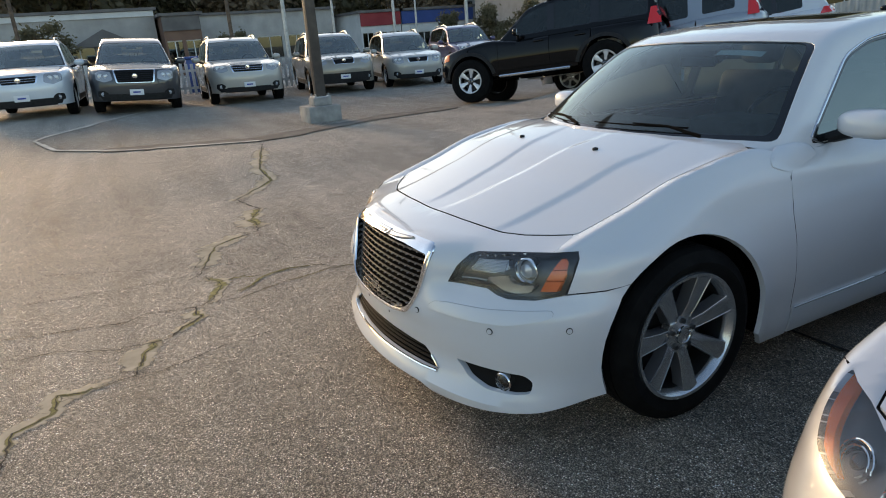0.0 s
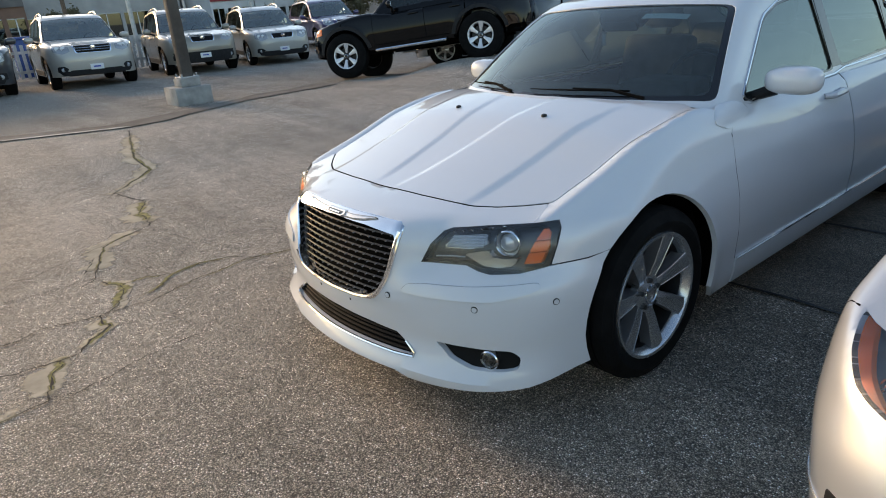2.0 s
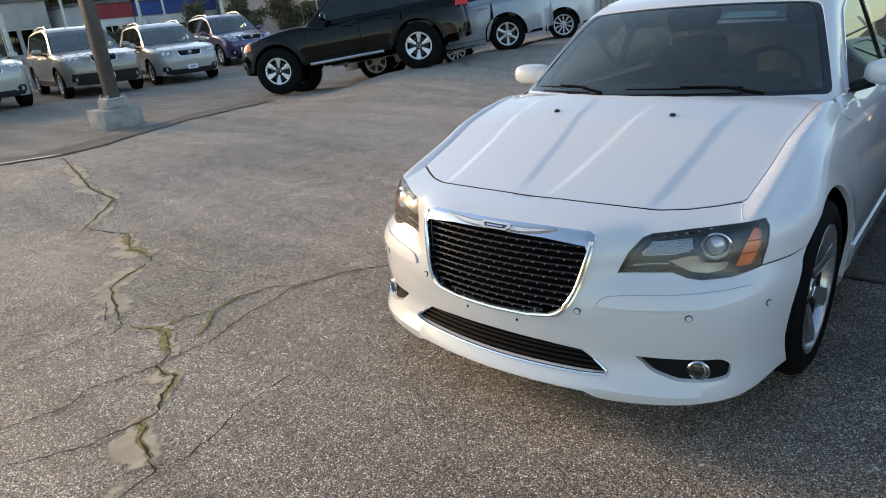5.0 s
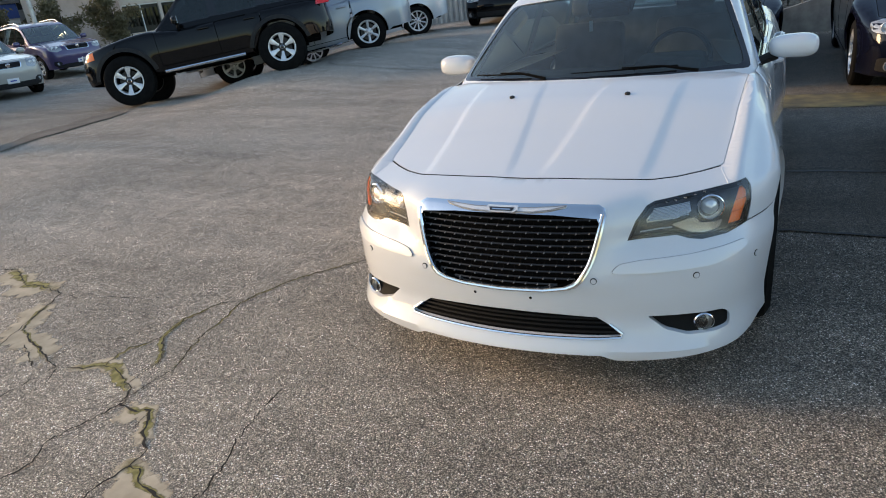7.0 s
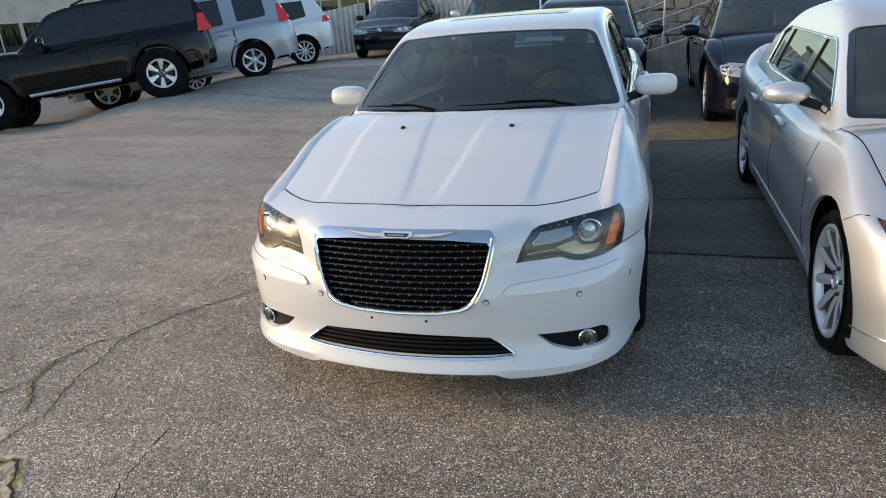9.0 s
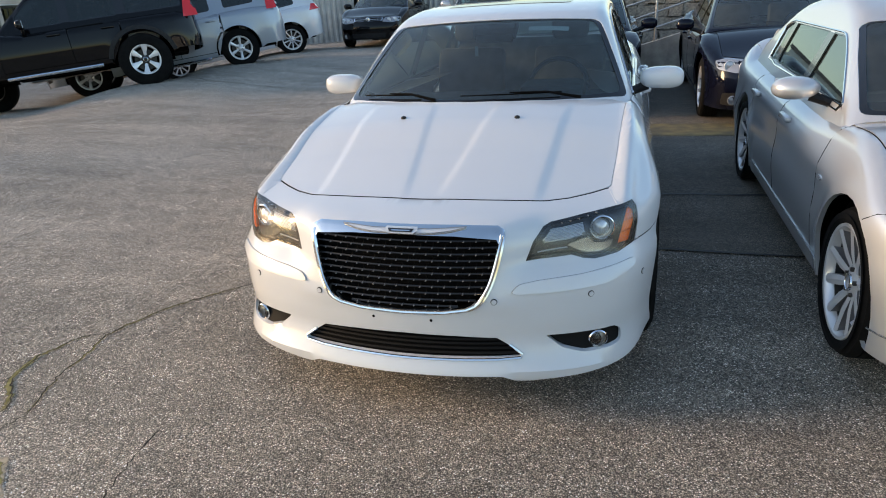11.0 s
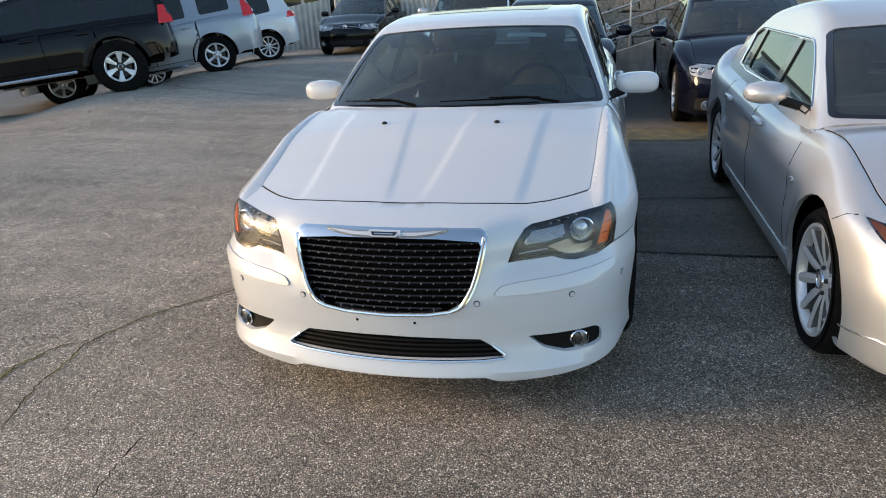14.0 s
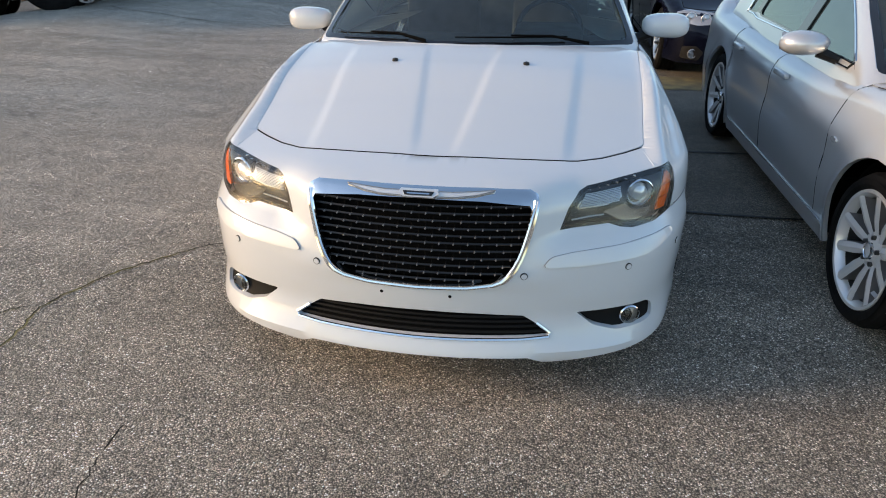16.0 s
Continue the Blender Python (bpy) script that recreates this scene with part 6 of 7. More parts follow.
SEALER = varied(material("bitumen_sealer", (0.02, 0.02, 0.02), 0.55), (0.012, 0.012, 0.012), (0.03, 0.03, 0.03), 12)
YELLOW = varied(material("faded_yellow_paint", (0.30, 0.24, 0.08), 0.8), (0.10, 0.09, 0.06), (0.26, 0.21, 0.09), 5)
CHALK = varied(material("worn_line", (0.3, 0.29, 0.26), 0.85), (0.46, 0.42, 0.35), (0.78, 0.70, 0.58), 4)


def ragged(pts, jag, step_len):
    """A line broken into short crooked steps."""
    p = dense(np.array(pts, float), step_len, False)
    rnd = np.random.RandomState(int(abs(pts[0][0]) * 1000 + abs(pts[0][1]) * 77 + 13 * len(pts)) % 9973)
    k = rnd.uniform(-1.7, 1.7, (len(p), 2)) * jag
    k[0] = k[-1] = 0
    return p + k


def ribbon(p, width, lift, wob=0.6, least=0.15, seed=1):
    """A thin strip of uneven width along a line on the ground."""
    rnd = np.random.RandomState(seed)
    n = len(p)
    k = max(1, min(7, n // 3))
    pad = np.concatenate((np.repeat(p[:1], k, 0), p, np.repeat(p[-1:], k, 0)))
    calm = np.stack([np.convolve(pad[:, i], np.ones(2 * k + 1) / (2 * k + 1), 'valid') for i in (0, 1)], 1)
    d = np.gradient(calm, axis=0)
    d /= np.linalg.norm(d, axis=1)[:, None] + 1e-9
    nrm = np.stack((-d[:, 1], d[:, 0]), 1)
    w = width * (1 + wob * np.convolve(rnd.randn(n + 4), np.ones(5) / 2.6, 'valid')).clip(least, 2.4) / 2
    w[0] = w[-1] = width * 0.1
    l, r = p + nrm * w[:, None], p - nrm * w[:, None]
    v = [(q[0], q[1], ground_height(q[0], q[1]) + lift) for q in np.concatenate((l, r))]
    return np.array(v), [(n + i, n + i + 1, i + 1, i) for i in range(n - 1)]


def film_of(name, colours, scale, cover, least):
    """A thin film on the ground that thins out raggedly towards its edges."""
    m = varied(material(name, colours[0], 0.95), *colours, scale, bump=0.4, bump_scale=140, depth=0.003)
    t, b, node, link = nodes(m)
    co, edge, n, add, r = node("TexCoord"), node("Attribute"), node("TexNoise"), node("Math"), node("MapRange")
    edge.attribute_name = "cover"
    n.inputs["Scale"].default_value, n.inputs["Detail"].default_value, n.inputs["Roughness"].default_value = 22, 8, 0.7
    link(co.outputs["Object"], n.inputs["Vector"])
    link(edge.outputs["Fac"], add.inputs[0])
    link(n.outputs["Fac"], add.inputs[1])
    r.inputs["From Min"].default_value, r.inputs["From Max"].default_value = least, least + 0.35
    r.inputs["To Max"].default_value = cover
    link(add.outputs[0], r.inputs["Value"])
    link(r.outputs["Result"], b.inputs["Alpha"])
    return m


MOSS = film_of("dry_moss", ((0.15, 0.135, 0.035), (0.40, 0.34, 0.13)), 30, 0.88, 0.86)
DUST = film_of("pale_dust", ((0.50, 0.41, 0.285), (0.72, 0.60, 0.43)), 9, 0.78, 0.70)


def film(name, label, p, width, m, parent, lift, seed):
    """A strip of dust or moss along a line on the ground, thickest in its middle."""
    rnd = np.random.RandomState(seed)
    n = len(p)
    pad = np.concatenate((np.repeat(p[:1], 4, 0), p, np.repeat(p[-1:], 4, 0)))
    calm = np.stack([np.convolve(pad[:, i], np.ones(9) / 9, "valid") for i in (0, 1)], 1)
    d = np.gradient(calm, axis=0)
    d /= np.linalg.norm(d, axis=1)[:, None] + 1e-9
    side = np.stack((-d[:, 1], d[:, 0]), 1)
    swell = np.convolve(rnd.rand(n + 12), np.ones(13) / 13, "valid")
    w = width * (0.35 + 2.4 * (swell - 0.25).clip(0, 1))
    lean = np.convolve(rnd.randn(n + 24), np.ones(25) / 25, "valid") * 2.0
    v, cover = [], []
    for k, c in zip((-1, -0.5, 0, 0.5, 1), (0, 0.62, 0.85, 0.62, 0)):
        q = p + side * (w * (k + lean.clip(-0.8, 0.8) * (1 - abs(k)) * 0.5 + lean * 0.4))[:, None]
        v += [(a, b, ground_height(a, b) + lift) for a, b in q]
        cover += [c * min(1, 4 * i / n, 4 * (n - 1 - i) / n) for i in range(n)]
    ob = part(name, (np.array(v), [(r * n + n + i, r * n + n + i + 1, r * n + i + 1, r * n + i) for r in range(4) for i in range(n - 1)]), m, parent, label, 180)
    kept = ob.data.attributes.new("cover", "FLOAT", "POINT")
    kept.data.foreach_set("value", cover)
    return tagged(ob, label, kind="stuff")


def crack(pts, width=0.010, moss=0.0, dust=0.0):
    line = ragged(pts, 0.0055, 0.028)
    fine = dense(line, 0.012, False)
    c = thing("crack", "jagged crack in the asphalt", "crack", "cracks in the asphalt", "structure", ribbon(fine, width * 0.62, 0.0056, 0.4, 0.35, len(fine)), CRACKM)
    if dust:
        film("dust", "pale dust along the crack", fine, dust, DUST, c, 0.0042, 3 + len(fine))
    if moss:
        film("moss", "dry yellowish moss in the crack", fine, moss, MOSS, c, 0.0050, 5 + len(fine))


# the main crack, from beside the white sedan to the crest of the lot
crack([(-0.26, -2.44), (-0.58, -2.42), (-0.66, -2.26), (-0.84, -2.26), (-0.81, -2.14), (-0.85, -1.90)], 0.012, 0.02, 0.09)
crack([(-0.85, -1.90), (-1.05, -1.86), (-1.17, -1.79), (-1.21, -1.78), (-1.23, -1.69)], 0.012, 0.035, 0.11)
crack([(-1.23, -1.69), (-1.35, -1.61), (-1.38, -1.56), (-1.44, -1.50), (-1.52, -1.52), (-1.63, -1.50)], 0.017, 0.03, 0.08)
crack([(-1.63, -1.50), (-1.65, -1.44), (-1.70, -1.38), (-1.79, -1.35), (-1.92, -1.29), (-2.01, -1.30), (-2.09, -1.34), (-2.25, -1.38)], 0.009, 0.05, 0.06)
crack([(-2.25, -1.38), (-2.35, -1.35), (-2.51, -1.29), (-2.66, -1.25), (-2.82, -1.18), (-2.89, -1.10), (-3.05, -0.78)], 0.015, 0.02, 0.12)
crack([(-3.05, -0.78), (-3.31, -0.74), (-3.46, -0.75), (-3.65, -0.66), (-3.83, -0.58), (-3.97, -0.62)], 0.016, 0.06, 0.13)
crack([(-3.97, -0.62), (-4.39, -0.70), (-4.9, -0.2), (-5.41, -0.2), (-7.25, 0.27)], 0.020, 0.03, 0.13)
# its branches
crack([(-3.97, -0.62), (-3.82, -0.52), (-3.80, -0.30)], 0.008)
crack([(-3.05, -0.78), (-2.88, -0.80), (-2.63, -0.73), (-2.26, -0.63), (-1.96, -0.52)], 0.005)
crack([(-1.05, 0.35), (-1.36, 0.10), (-1.57, -0.14), (-1.67, -0.30), (-1.77, -0.56), (-1.72, -0.77), (-1.71, -0.93), (-1.65, -1.09), (-1.60, -1.19), (-1.64, -1.44), (-1.61, -1.51)], 0.008, 0.010)
crack([(-1.72, -0.50), (-1.88, -0.60), (-1.95, -0.80), (-1.92, -0.99), (-1.81, -1.09), (-1.73, -1.17), (-1.74, -1.32), (-1.73, -1.37)], 0.008, 0.022)
crack([(-1.92, -0.99), (-1.97, -1.07), (-2.01, -1.13), (-2.02, -1.21), (-1.99, -1.29)], 0.007, 0.02)
crack([(-2.06, -0.90), (-2.12, -1.06), (-2.33, -1.15), (-2.35, -1.35)], 0.006)
crack([(-1.62, -1.50), (-1.66, -1.65), (-1.71, -1.79), (-1.64, -1.90), (-1.67, -2.01), (-1.74, -2.27), (-1.82, -2.58)], 0.013)
crack([(-1.21, -1.78), (-1.24, -1.88), (-1.24, -1.97), (-1.43, -2.28), (-1.46, -2.5)], 0.011)
crack([(-0.95, -1.19), (-0.93, -1.40), (-0.91, -1.52), (-0.85, -1.67), (-0.82, -1.80), (-0.85, -1.90)], 0.008)
crack([(-2.23, -1.39), (-2.17, -1.48), (-2.15, -1.51)], 0.008)
crack([(-1.41, -1.60), (-1.43, -1.52), (-1.40, -1.45), (-1.37, -1.35)], 0.005)
crack([(-2.37, -1.42), (-2.64, -1.29)], 0.012)
crack([(-6.6, 7.3), (-6.05, 6.81), (-5.05, 6.69), (-3.84, 6.86), (-2.6, 6.9)], 0.03)
crack([(-2.4, -2.5), (-2.3, -1.9), (-2.25, -1.38)], 0.009)
crack([(-3.0, -2.4), (-2.6, -1.7), (-2.9, -1.1)], 0.008)


def joint(pts, width, m, name, label, wob=0.15, lift=0.010):
    return thing(name, label, "ground marking", kind="structure", vf=ribbon(ragged(pts, 0.004, 0.15), width, lift, wob), material=m)


joint([(0.6, 2.14), (1.2, 2.16), (1.75, 2.15), (3.4, 2.12)], 0.035, SEALER, "joint", "dark bitumen joint across the asphalt")
joint([(0.5, 0.99), (1.07, 0.98), (1.56, 0.95), (3.4, 0.93)], 0.02, SEALER, "joint", "dark bitumen joint across the asphalt")
joint([(-1.4, 4.6), (0.9, 4.55), (2.0, 4.55), (4.2, 4.5)], 0.62, YELLOW, "faded_line", "faded yellow painted band on the asphalt", 0.03)
joint([(-14.2, -0.67), (-11.6, -1.98), (-10.75, -2.65), (-10.45, -2.8), (-9.4, -2.48), (-8.5, -1.46), (-7.5, 0.38)], 0.07, CHALK, "patch_edge", "worn pale edge of an asphalt patch", 0.3, 0.016)

# darker brown strip laid along the edge of the paler lot
BANDBROWN = varied(material("band_brown", (0.08, 0.07, 0.06), 0.9), (0.10, 0.088, 0.072), (0.17, 0.152, 0.128), 3)
joint([(-8.9, -1.9), (-7.75, 0.30), (-7.8, 0.85), (-8.1, 1.93), (-8.55, 3.2), (-9.1, 4.5)], 0.45, BANDBROWN, "dark_band", "dark brown band along the edge of the asphalt", 0.25, 0.014)

# ---- lamp post on its concrete foot ----
CONCRETE = varied(material("concrete", (0.33, 0.32, 0.30), 0.9), (0.24, 0.235, 0.22), (0.40, 0.39, 0.36), 5, bump=0.4, bump_scale=60, depth=0.004)
POLE = varied(material("brown_painted_steel", (0.07, 0.06, 0.055), 0.5), (0.05, 0.043, 0.04), (0.09, 0.08, 0.07), 6)
STEEL = varied(material("galvanised_steel", (0.45, 0.46, 0.47), 0.45, 0.8), (0.36, 0.37, 0.38), (0.5, 0.51, 0.52), 7)
foot_z = ground_height(-8.95, 1.75)
lamp = thing("street_lamp", "brown square steel lamp post on a stepped concrete foot", "lamp post")
part("foot", moved(box(-0.30, 0.30, -0.29, 0.29, -0.15, 0.28, 0.015), Matrix.Translation((-8.98, 1.75, foot_z))), CONCRETE, lamp, "concrete foot")
part("plinth", moved(box(-0.17, 0.17, -0.16, 0.16, 0.28, 0.41, 0.012), Matrix.Translation((-8.98, 1.77, foot_z))), CONCRETE, lamp)
part("base_plate", moved(box(-0.15, 0.15, -0.15, 0.15, 0.41, 0.435, 0.004), Matrix.Translation((-8.98, 1.78, foot_z))), STEEL, lamp)
part("post", moved(box(-0.085, 0.085, -0.085, 0.085, 0.43, 8.0, 0.008), Matrix.Translation((-8.98, 1.78, foot_z))), POLE, lamp)
for dx, dy in ((-0.12, -0.12), (0.12, -0.12), (0.12, 0.12), (-0.12, 0.12)):
    part("anchor_bolt", moved(lathe(((0.43, 0.016), (0.48, 0.016), (0.485, 0.0)), 8, "z"), Matrix.Translation((-8.98 + dx, 1.78 + dy, foot_z))), STEEL, lamp)
part("lamp_head", moved(box(-0.2, 0.9, -0.18, 0.18, 7.9, 8.1, 0.03), Matrix.Translation((-8.98, 1.78, foot_z))), POLE, lamp)


def thin_pole(x, y, h, r, m, label, lean=0.0):
    z = ground_height(x, y)
    thing("utility_pole", label, "pole", "thin poles along the street", vf=tube([(x, y, z - 0.1), (x + lean * 0.5, y, z + h / 2), (x + lean, y, z + h)], [r, r * 0.9, r * 0.75], 8), material=m)


WOODPOLE = varied(material("pole_wood", (0.13, 0.09, 0.06), 0.85), (0.09, 0.065, 0.045), (0.17, 0.12, 0.085), 8)
for x, y, h, r, m in ((-26, -3.65, 9, 0.07, WOODPOLE), (-26, 3.75, 10, 0.08, WOODPOLE), (-26, 6.0, 10, 0.09, STEEL), (-26.5, 8.3, 9, 0.06, STEEL), (-26, 11.0, 9, 0.07, STEEL), (-27, 12.6, 9, 0.05, STEEL), (-26, 14.8, 9, 0.09, STEEL)):
    thin_pole(x, y, h, r, m, "slender pole standing beyond the parked cars")

# ---- picket fence behind the row ----
PICKET = varied(material("pale_painted_wood", (0.5, 0.5, 0.48), 0.7), (0.40, 0.40, 0.38), (0.58, 0.57, 0.55), 6)
fence = thing("fence", "pale picket fence behind the parked cars", "fence")
picket = mesh_of("picket", box(-0.012, 0.012, -0.045, 0.045, 0.06, 1.02, 0.004), PICKET)
for k in range(71):
    y = -6.0 + k * 0.17
    ob = new("picket", picket)
    ob.parent = fence
    ob.location = (-20.9, y, float(ground_height(-20.9, y)))
for z in (0.3, 0.85):
    part("fence_rail", box(-20.95, -20.915, -6.1, 6.0, z + 0.08, z + 0.16), PICKET, fence)

BINBLUE = varied(material("blue_plastic", (0.03, 0.07, 0.25), 0.45), (0.02, 0.05, 0.18), (0.04, 0.09, 0.30), 4)
bin_z = float(ground_height(-23, 1.66))
wheelie = thing("bin", "blue plastic bin by the picket fence", "bin")
part("body", box(-23.3, -22.7, 1.38, 1.94, bin_z, bin_z + 1.15, 0.03), BINBLUE, wheelie)
part("lid", box(-23.34, -22.66, 1.35, 1.97, bin_z + 1.15, bin_z + 1.24, 0.03), BINBLUE, wheelie)

# ---- buildings across the street ----
def plaster(name, a, b):
    return varied(material(name, a, 0.85), a, b, 1.2, bump=0.2, bump_scale=40, depth=0.004)


PANE = glass("shop_glass", (0.4, 0.45, 0.48), 0.15)
GREYWALL = plaster("grey_wall", (0.36, 0.34, 0.32), (0.46, 0.44, 0.41))
WHITEWALL = plaster("white_wall", (0.62, 0.62, 0.60), (0.72, 0.71, 0.69))
ROOFING = plaster("grey_roofing", (0.12, 0.11, 0.105), (0.18, 0.165, 0.155))
RED = plaster("red_panel", (0.26, 0.035, 0.04), (0.32, 0.05, 0.055))
BLUE = plaster("blue_panel", (0.035, 0.07, 0.22), (0.05, 0.09, 0.28))
BEIGE = plaster("beige_wall", (0.44, 0.36, 0.30), (0.55, 0.47, 0.40))
BROWN = plaster("brown_wall", (0.16, 0.09, 0.065), (0.22, 0.13, 0.09))
# dark colour that stands in for the shade of unlit rooms
UNLIT = material("unlit_room_fill", (0.02, 0.02, 0.02), 0.9)


def shop(name, label, x, y0, y1, h, wall, roof, fascia, n, depth=9.0, fz=0.55, sill=0.6, head=2.2):
    """A low street building: walls, fascia band, flat roof, and a row of windows in real openings."""
    b = thing(name, label, "building")
    z = float(ground_height(x, (y0 + y1) / 2)) - 0.05
    w = (y1 - y0) / n
    bits = [box(x - depth, x - 0.2, y0, y0 + 0.2, z, z + h), box(x - depth, x - 0.2, y1 - 0.2, y1, z, z + h), box(x - depth, x - depth + 0.2, y0 + 0.2, y1 - 0.2, z, z + h), box(x - 0.2, x, y0, y1, z, z + sill), box(x - 0.2, x, y0, y1, z + head, z + h)]
    for k in range(n + 1):
        c = y0 + k * w
        bits.append(box(x - 0.2, x, max(y0, c - 0.12), min(y1, c + 0.12), z + sill, z + head))
    part("wall", joined(*bits), wall, b)
    part("roof", box(x - depth - 0.1, x + 0.25, y0 - 0.2, y1 + 0.2, z + h, z + h + 0.18), roof, b)
    if fascia:
        part("fascia", box(x + 0.004, x + 0.12, y0, y1, z + h - fz, z + h - 0.02), fascia, b)
    for k in range(n):
        c = y0 + (k + 0.5) * w
        win = part("window", box(x - 0.12, x - 0.10, c - w / 2 + 0.12, c + w / 2 - 0.12, z + sill, z + head), PANE, b)
        part("window_frame", joined(box(x - 0.14, x - 0.06, c - 0.03, c + 0.03, z + sill, z + head), box(x - 0.14, x - 0.06, c - w / 2 + 0.12, c + w / 2 - 0.12, z + head - 0.06, z + head)), WHITEWALL, win)
    # added dark block behind the panes in place of unlit rooms
    part("inside", box(x - depth + 0.3, x - 1.5, y0 + 0.3, y1 - 0.3, z, z + h - 0.1), UNLIT, b)
    return b


shop("shop", "low grey strip of shops with a white roof edge", -46, -14, 2.9, 4.2, GREYWALL, ROOFING, WHITEWALL, 9, fz=0.35)
gable = thing("porch", "small grey gabled porch", "porch", vf=slab([(-1.6, 0), (1.6, 0), (1.7, 0.12), (0, 1.0), (-1.7, 0.12)], -0.6, 0.6, "x"), material=ROOFING)
gable.location = (-45.3, -0.3, 2.3)
shop("petrol_station", "dark brown service building with a grey roof band", -44, 3.1, 5.4, 3.7, BROWN, ROOFING, ROOFING, 2, 6, 0.9)
shop("warehouse", "long pale grey wall building", -50, 6.0, 16.5, 3.9, GREYWALL, ROOFING, None, 5)
shop("blue_shop", "low shop with a blue fascia", -46, 20.6, 27, 3.3, WHITEWALL, ROOFING, BLUE, 5, fz=0.95, head=1.7)
shop("red_shop", "low white shop with a red fascia", -46, 17.2, 20.5, 3.3, WHITEWALL, ROOFING, RED, 3, fz=0.95, head=1.9)
shop("beige_building", "long pale beige building with a white roof edge beyond the lot", -34, 25.5, 52, 4.4, BEIGE, ROOFING, WHITEWALL, 9, fz=0.4)


far = shop("pale_building", "long pale building with a white roof edge behind the ribbed fence", -46, -9, 12, 4.6, BEIGE, ROOFING, WHITEWALL, 8, fz=0.5)
far.matrix_world = pose(0, 0, 0, 0, 0, -66)


def flats(x, y0, y1, storeys, wall):
    b = thing("apartment_building", "grey apartment building far behind the shops", "building")
    h = storeys * 2.9
    part("wall", box(x - 10, x, y0, y1, 0, h), wall, b)
    part("roof", box(x - 10.3, x + 0.3, y0 - 0.3, y1 + 0.3, h, h + 0.3), ROOFING, b)
    n = int((y1 - y0) / 3)
    for s in range(storeys):
        for k in range(n):
            c = y0 + (k + 0.5) * (y1 - y0) / n
            # dark slab in place of glass and the unlit room behind
            w = part("window", box(x + 0.004, x + 0.05, c - 0.8, c + 0.8, s * 2.9 + 0.9, s * 2.9 + 2.3), UNLIT, b)
            part("window_frame", joined(box(x + 0.05, x + 0.08, c - 0.85, c + 0.85, s * 2.9 + 0.84, s * 2.9 + 0.9), box(x + 0.05, x + 0.08, c - 0.03, c + 0.03, s * 2.9 + 0.9, s * 2.9 + 2.3)), WHITEWALL, w)


flats(-75, 27, 48, 4, GREYWALL)

# ---- ribbed fence, ramp wall and railing behind ----
RIB = varied(material("ribbed_sheet", (0.50, 0.50, 0.48), 0.5, 0.3), (0.42, 0.42, 0.40), (0.56, 0.56, 0.54), 4)


def ribbed(p, q, z0, z1, pitch=0.16):
    """A profiled metal sheet fence between two points, with its top sloping."""
    p, q = np.array(p, float), np.array(q, float)
    n = int(np.linalg.norm(q - p) / pitch) * 4
    d = (q - p) / np.linalg.norm(q - p)
    out = np.array((d[1], -d[0]))
    v, f = [], []
    for i in range(n + 1):
        t = i / n
        c = p + (q - p) * t + out * (0.035 if i % 4 in (1, 2) else 0.0)
        g = ground_height(c[0], c[1]) - 0.05
        v += [(c[0], c[1], g), (c[0], c[1], z0 + (z1 - z0) * t)]
        if i:
            f.append((2 * i - 2, 2 * i, 2 * i + 1, 2 * i - 1))
    return np.array(v), f


thing("ribbed_fence", "pale ribbed metal sheet fence", "fence", vf=ribbed((-10.5, 15.6), (-7.6, 17.2), 1.3, 1.75), material=RIB, angle=20)
thing("ribbed_fence", "tall pale ribbed metal sheet fence", "fence", vf=ribbed((-7.5, 17.3), (-0.2, 17.3), 2.15, 2.15), material=RIB, angle=20)
STONE = varied(material("wall_stone", (0.26, 0.23, 0.19), 0.9), (0.16, 0.14, 0.12), (0.34, 0.30, 0.25), 7, bump=0.6, bump_scale=30, depth=0.01)
ramp = thing("ramp_wall", "low sloping concrete ramp wall", "wall", kind="structure", vf=slab([(-0.4, -0.1), (5.5, -0.1), (5.5, 1.75), (1.0, 0.45), (-0.4, 0.10)], 10.2, 10.4, "y"), material=CONCRETE)
rail = thing("railing", "white tube railing along the ramp", "railing")
for k in range(6):
    x = 0.3 + k * 0.9
    z = max(0.15, 0.45 + (x - 1.0) * 0.289)
    part("rail_post", tube([(x, 10.3, z - 0.02), (x, 10.3, z + 1.0)], 0.022, 8), STEEL, rail)
for k in range(3):
    part("rail_bar", tube([(0.3, 10.3, 0.50 + 0.27 * k), (0.8, 10.3, 0.62 + 0.27 * k), (4.8, 10.3, 1.82 + 0.27 * k)], 0.018, 8), STEEL, rail)
wall = thing("stone_wall", "rough stone retaining wall", "wall", kind="structure", vf=box(-1.5, 9, 13.0, 13.4, -0.1, 1.55), material=STONE)
rnd = random.Random(4)
stone_mesh = []
for k in range(6):
    bm = bmesh.new()
    bmesh.ops.create_cube(bm, size=1)
    bmesh.ops.subdivide_edges(bm, edges=bm.edges[:], cuts=1, use_grid_fill=True)
    for q in bm.verts:
        q.co += Vector([rnd.uniform(-0.09, 0.09) for _ in range(3)])
        q.co *= 1 - 0.12 * (q.co.length - 0.5)
    stone_mesh.append(mesh_of("stone", taken(bm), STONE, 60))
for j in range(6):
    x = -1.2 + (j % 2) * 0.15
    while x < 5.0:
        w = rnd.uniform(0.25, 0.5)
        ob = new("stone", rnd.choice(stone_mesh))
        ob.parent = wall
        ob.location = (x + w / 2, 12.98, 0.12 + j * 0.27)
        ob.scale = (w * 0.98, rnd.uniform(0.12, 0.22), 0.26)
        ob.rotation_euler = (0, rnd.uniform(-0.06, 0.06), 0)
        x += w

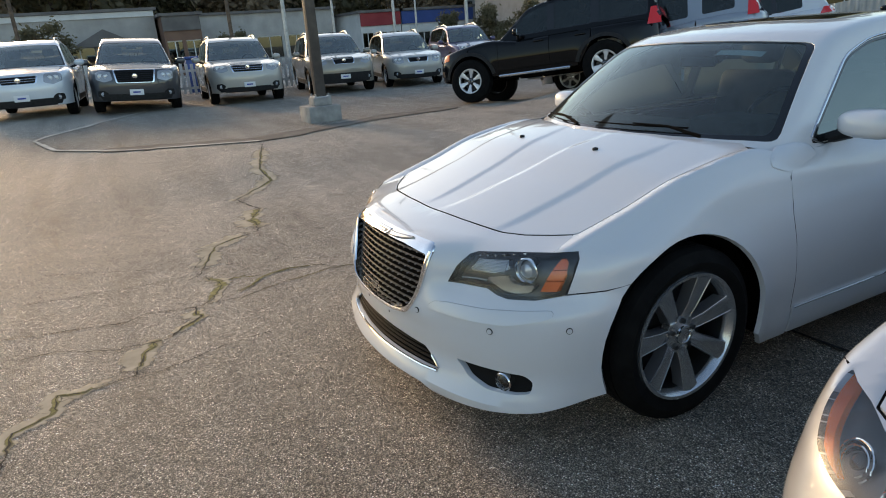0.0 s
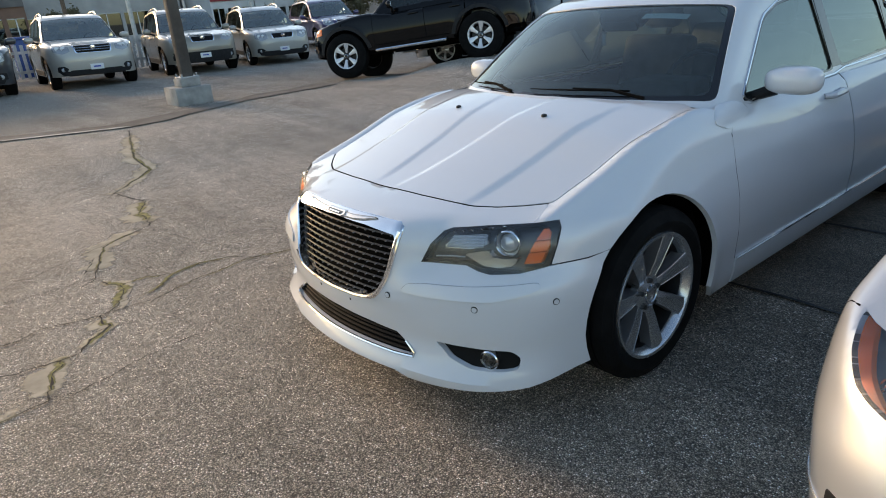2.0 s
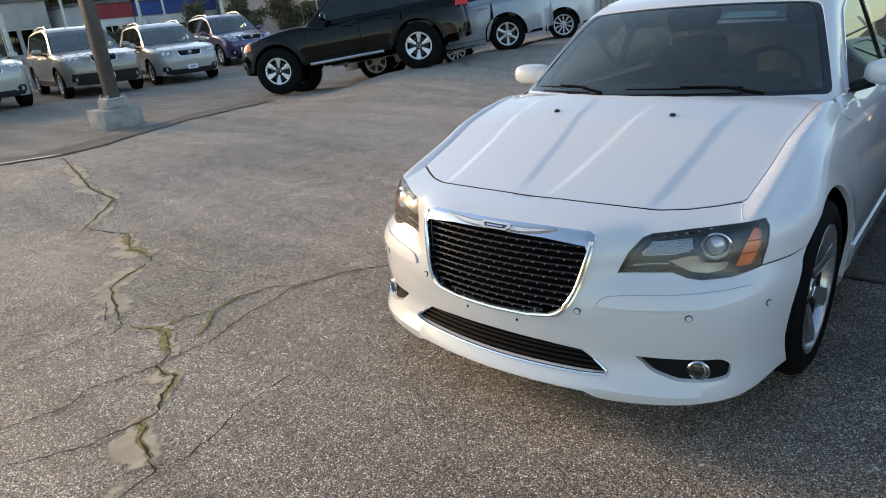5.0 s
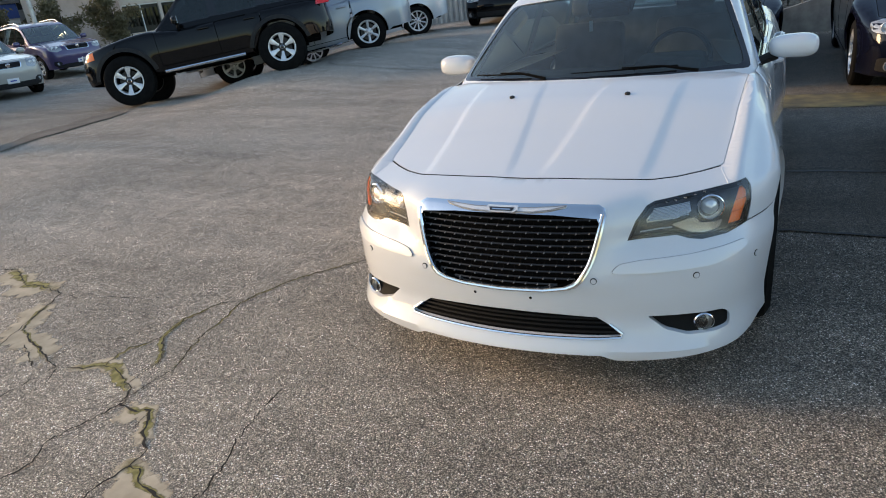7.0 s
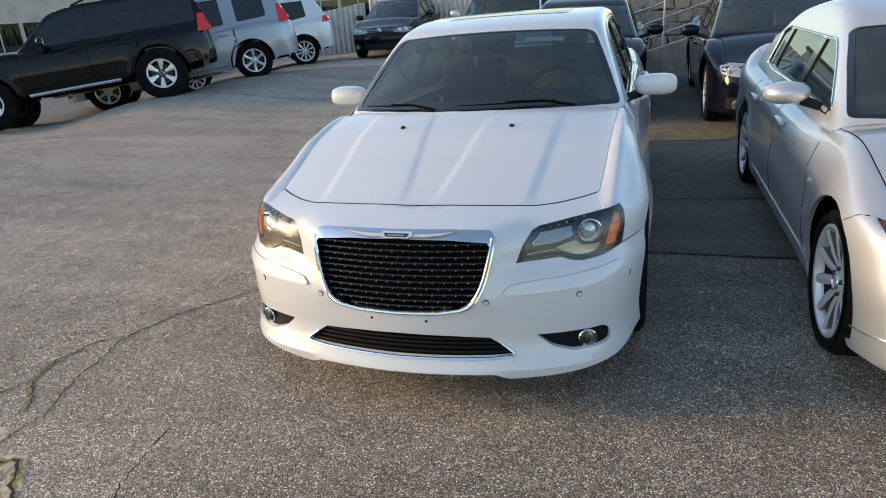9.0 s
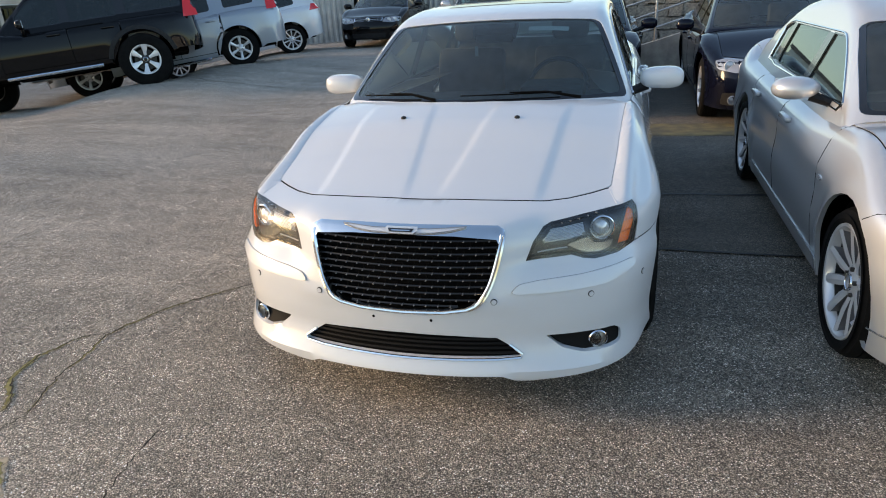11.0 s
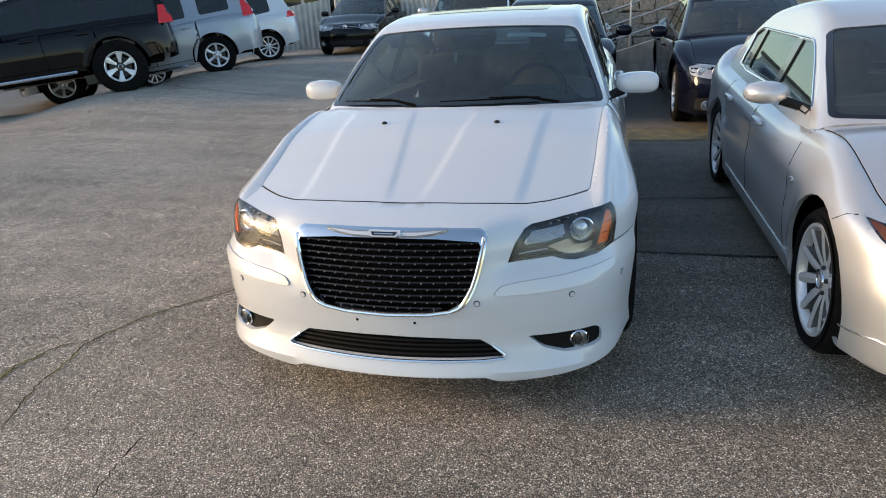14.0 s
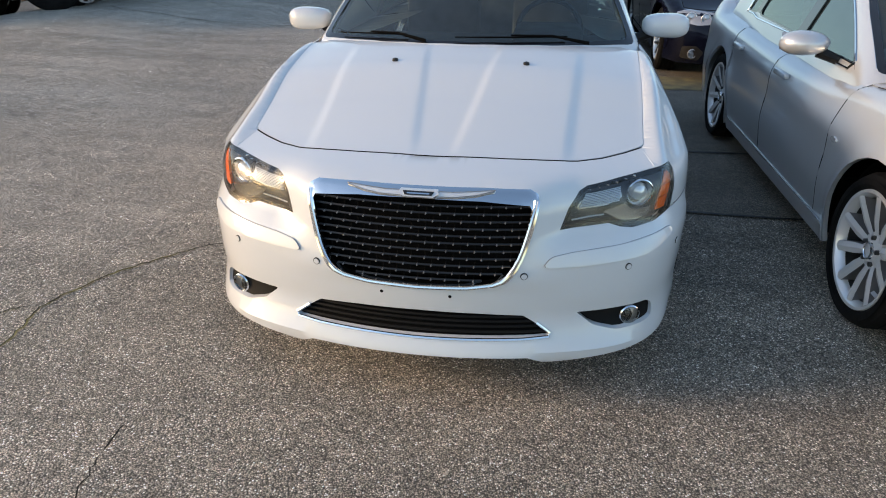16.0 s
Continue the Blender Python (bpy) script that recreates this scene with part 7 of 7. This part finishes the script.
# ---- trees ----
BARK = varied(material("bark", (0.10, 0.075, 0.055), 0.95), (0.06, 0.045, 0.035), (0.14, 0.105, 0.08), 6, bump=0.8, bump_scale=25, depth=0.02)


def leafy(name, dark, pale, through_light):
    """Leaves that let a part of the light through."""
    m = varied(material(name, dark, 0.75), dark, pale, 0.7)
    t, b, node, link = nodes(m)
    mix, thin = node("MixShader"), node("BsdfTranslucent")
    mix.inputs[0].default_value = 0.45
    thin.inputs["Color"].default_value = (*through_light, 1)
    link(b.outputs[0], mix.inputs[1])
    link(thin.outputs[0], mix.inputs[2])
    link(mix.outputs[0], t.nodes["Material Output"].inputs[0])
    return m


LEAF = leafy("leaves", (0.09, 0.085, 0.05), (0.19, 0.16, 0.10), (0.24, 0.21, 0.11))
DRYLEAF = leafy("dry_leaves", (0.17, 0.13, 0.09), (0.32, 0.25, 0.17), (0.36, 0.27, 0.16))


def tree(h, spread, leaves, leaf_m, seed, conifer=False, base=0.25):
    rnd = np.random.RandomState(seed)
    t = thing("tree", "dark leafy tree behind the street", "tree", "trees behind the street")
    limbs = [tube([(0, 0, -0.2), (0.05 * rnd.randn(), 0.05 * rnd.randn(), h * 0.3), (0.1 * rnd.randn(), 0.1 * rnd.randn(), h * 0.92)], [h * 0.028, h * 0.02, h * 0.004], 8)]
    tips = []
    for k in range(16):
        z = h * (base + (0.92 - base) * (k + 0.5) / 16)
        a = rnd.uniform(0, 6.28)
        reach = spread * ((1.05 - z / h) if conifer else (0.55 + 0.5 * math.sin(math.pi * (z / h - base) / (1.05 - base))))
        e = (reach * math.cos(a), reach * math.sin(a), z + (0.0 if conifer else h * 0.10))
        limbs.append(tube([(0, 0, z), (e[0] * 0.5, e[1] * 0.5, z + 0.03 * h), e], [h * 0.009, h * 0.006, 0.01], 5))
        tips.append(((0, 0, z), e))
    part("trunk", joined(*limbs), BARK, t)
    v, f = [], []
    for i in range(leaves):
        s, e = tips[rnd.randint(len(tips))]
        u = rnd.uniform(0.25, 1.1)
        c = np.array(s) + (np.array(e) - np.array(s)) * u + rnd.randn(3) * h * (0.035 if conifer else 0.055)
        d, q = rnd.randn(3), rnd.randn(3)
        d /= np.linalg.norm(d)
        q = np.cross(d, q)
        q /= np.linalg.norm(q) + 1e-9
        r = h * rnd.uniform(0.014, 0.032)
        n = len(v)
        v += [c - d * r * 1.5, c + q * r * 0.7, c + d * r * 1.5, c - q * r * 0.7]
        f.append((n, n + 1, n + 2, n + 3))
    part("crown", (np.array(v), f), leaf_m, t, "", 180)
    return t


KINDS = [tree(9, 3.4, 5200, DRYLEAF, 1), tree(11, 4.0, 5600, LEAF, 2), tree(13, 3.2, 6000, LEAF, 3, True, 0.12), tree(8, 3.0, 4600, LEAF, 5, False, 0.12)]
SPOTS = [(-56, -9), (-60, -3), (-57, 3), (-61, 7), (-56, 11), (-60, 15), (-57, 19), (-62, 23), (-58, 28), (-64, 33), (-60, 38), (-57, 44), (-52, 50), (-42, 52), (-35, 50), (-68, 0), (-70, 12), (-70, 22), (-66, 5), (-66, 17),
         (-74, -4), (-76, 4), (-78, 9), (-76, 16), (-80, 27), (-82, 33), (-84, 40), (-78, 47), (-74, 54), (-66, 50), (-66, 58), (-58, 60), (-52, 58), (-46, 62), (-38, 60), (-50, 40), (-46, 34)]
for k, (x, y) in enumerate(SPOTS):
    src = KINDS[k % 4]
    s = 0.85 + 0.3 * ((k * 37) % 10) / 10 + (0.45 if k >= 20 else 0.0)
    m = pose(x, y, 0.0, 0, 0, k * 71)
    if k < 4:
        src.matrix_world = m
    else:
        copy_thing(src, m @ Matrix.Diagonal((s, s, s, 1)))
for x, y, s in ((-40, -3.6, 0.42), (-40.5, 6.6, 0.30), (-34, 21.5, 0.36), (-33, 24.0, 0.38), (-35.5, 19.5, 0.33), (-43, 17.5, 0.2), (-43, 19.5, 0.22), (-43, 22.5, 0.2), (-43, 25, 0.22)):
    tagged(copy_thing(KINDS[3], pose(x, y, 0.0, 0, 0, x * 9 + y) @ Matrix.Diagonal((s, s, s, 1))), "rounded dark shrub beside the street", "shrub", "shrubs along the street")
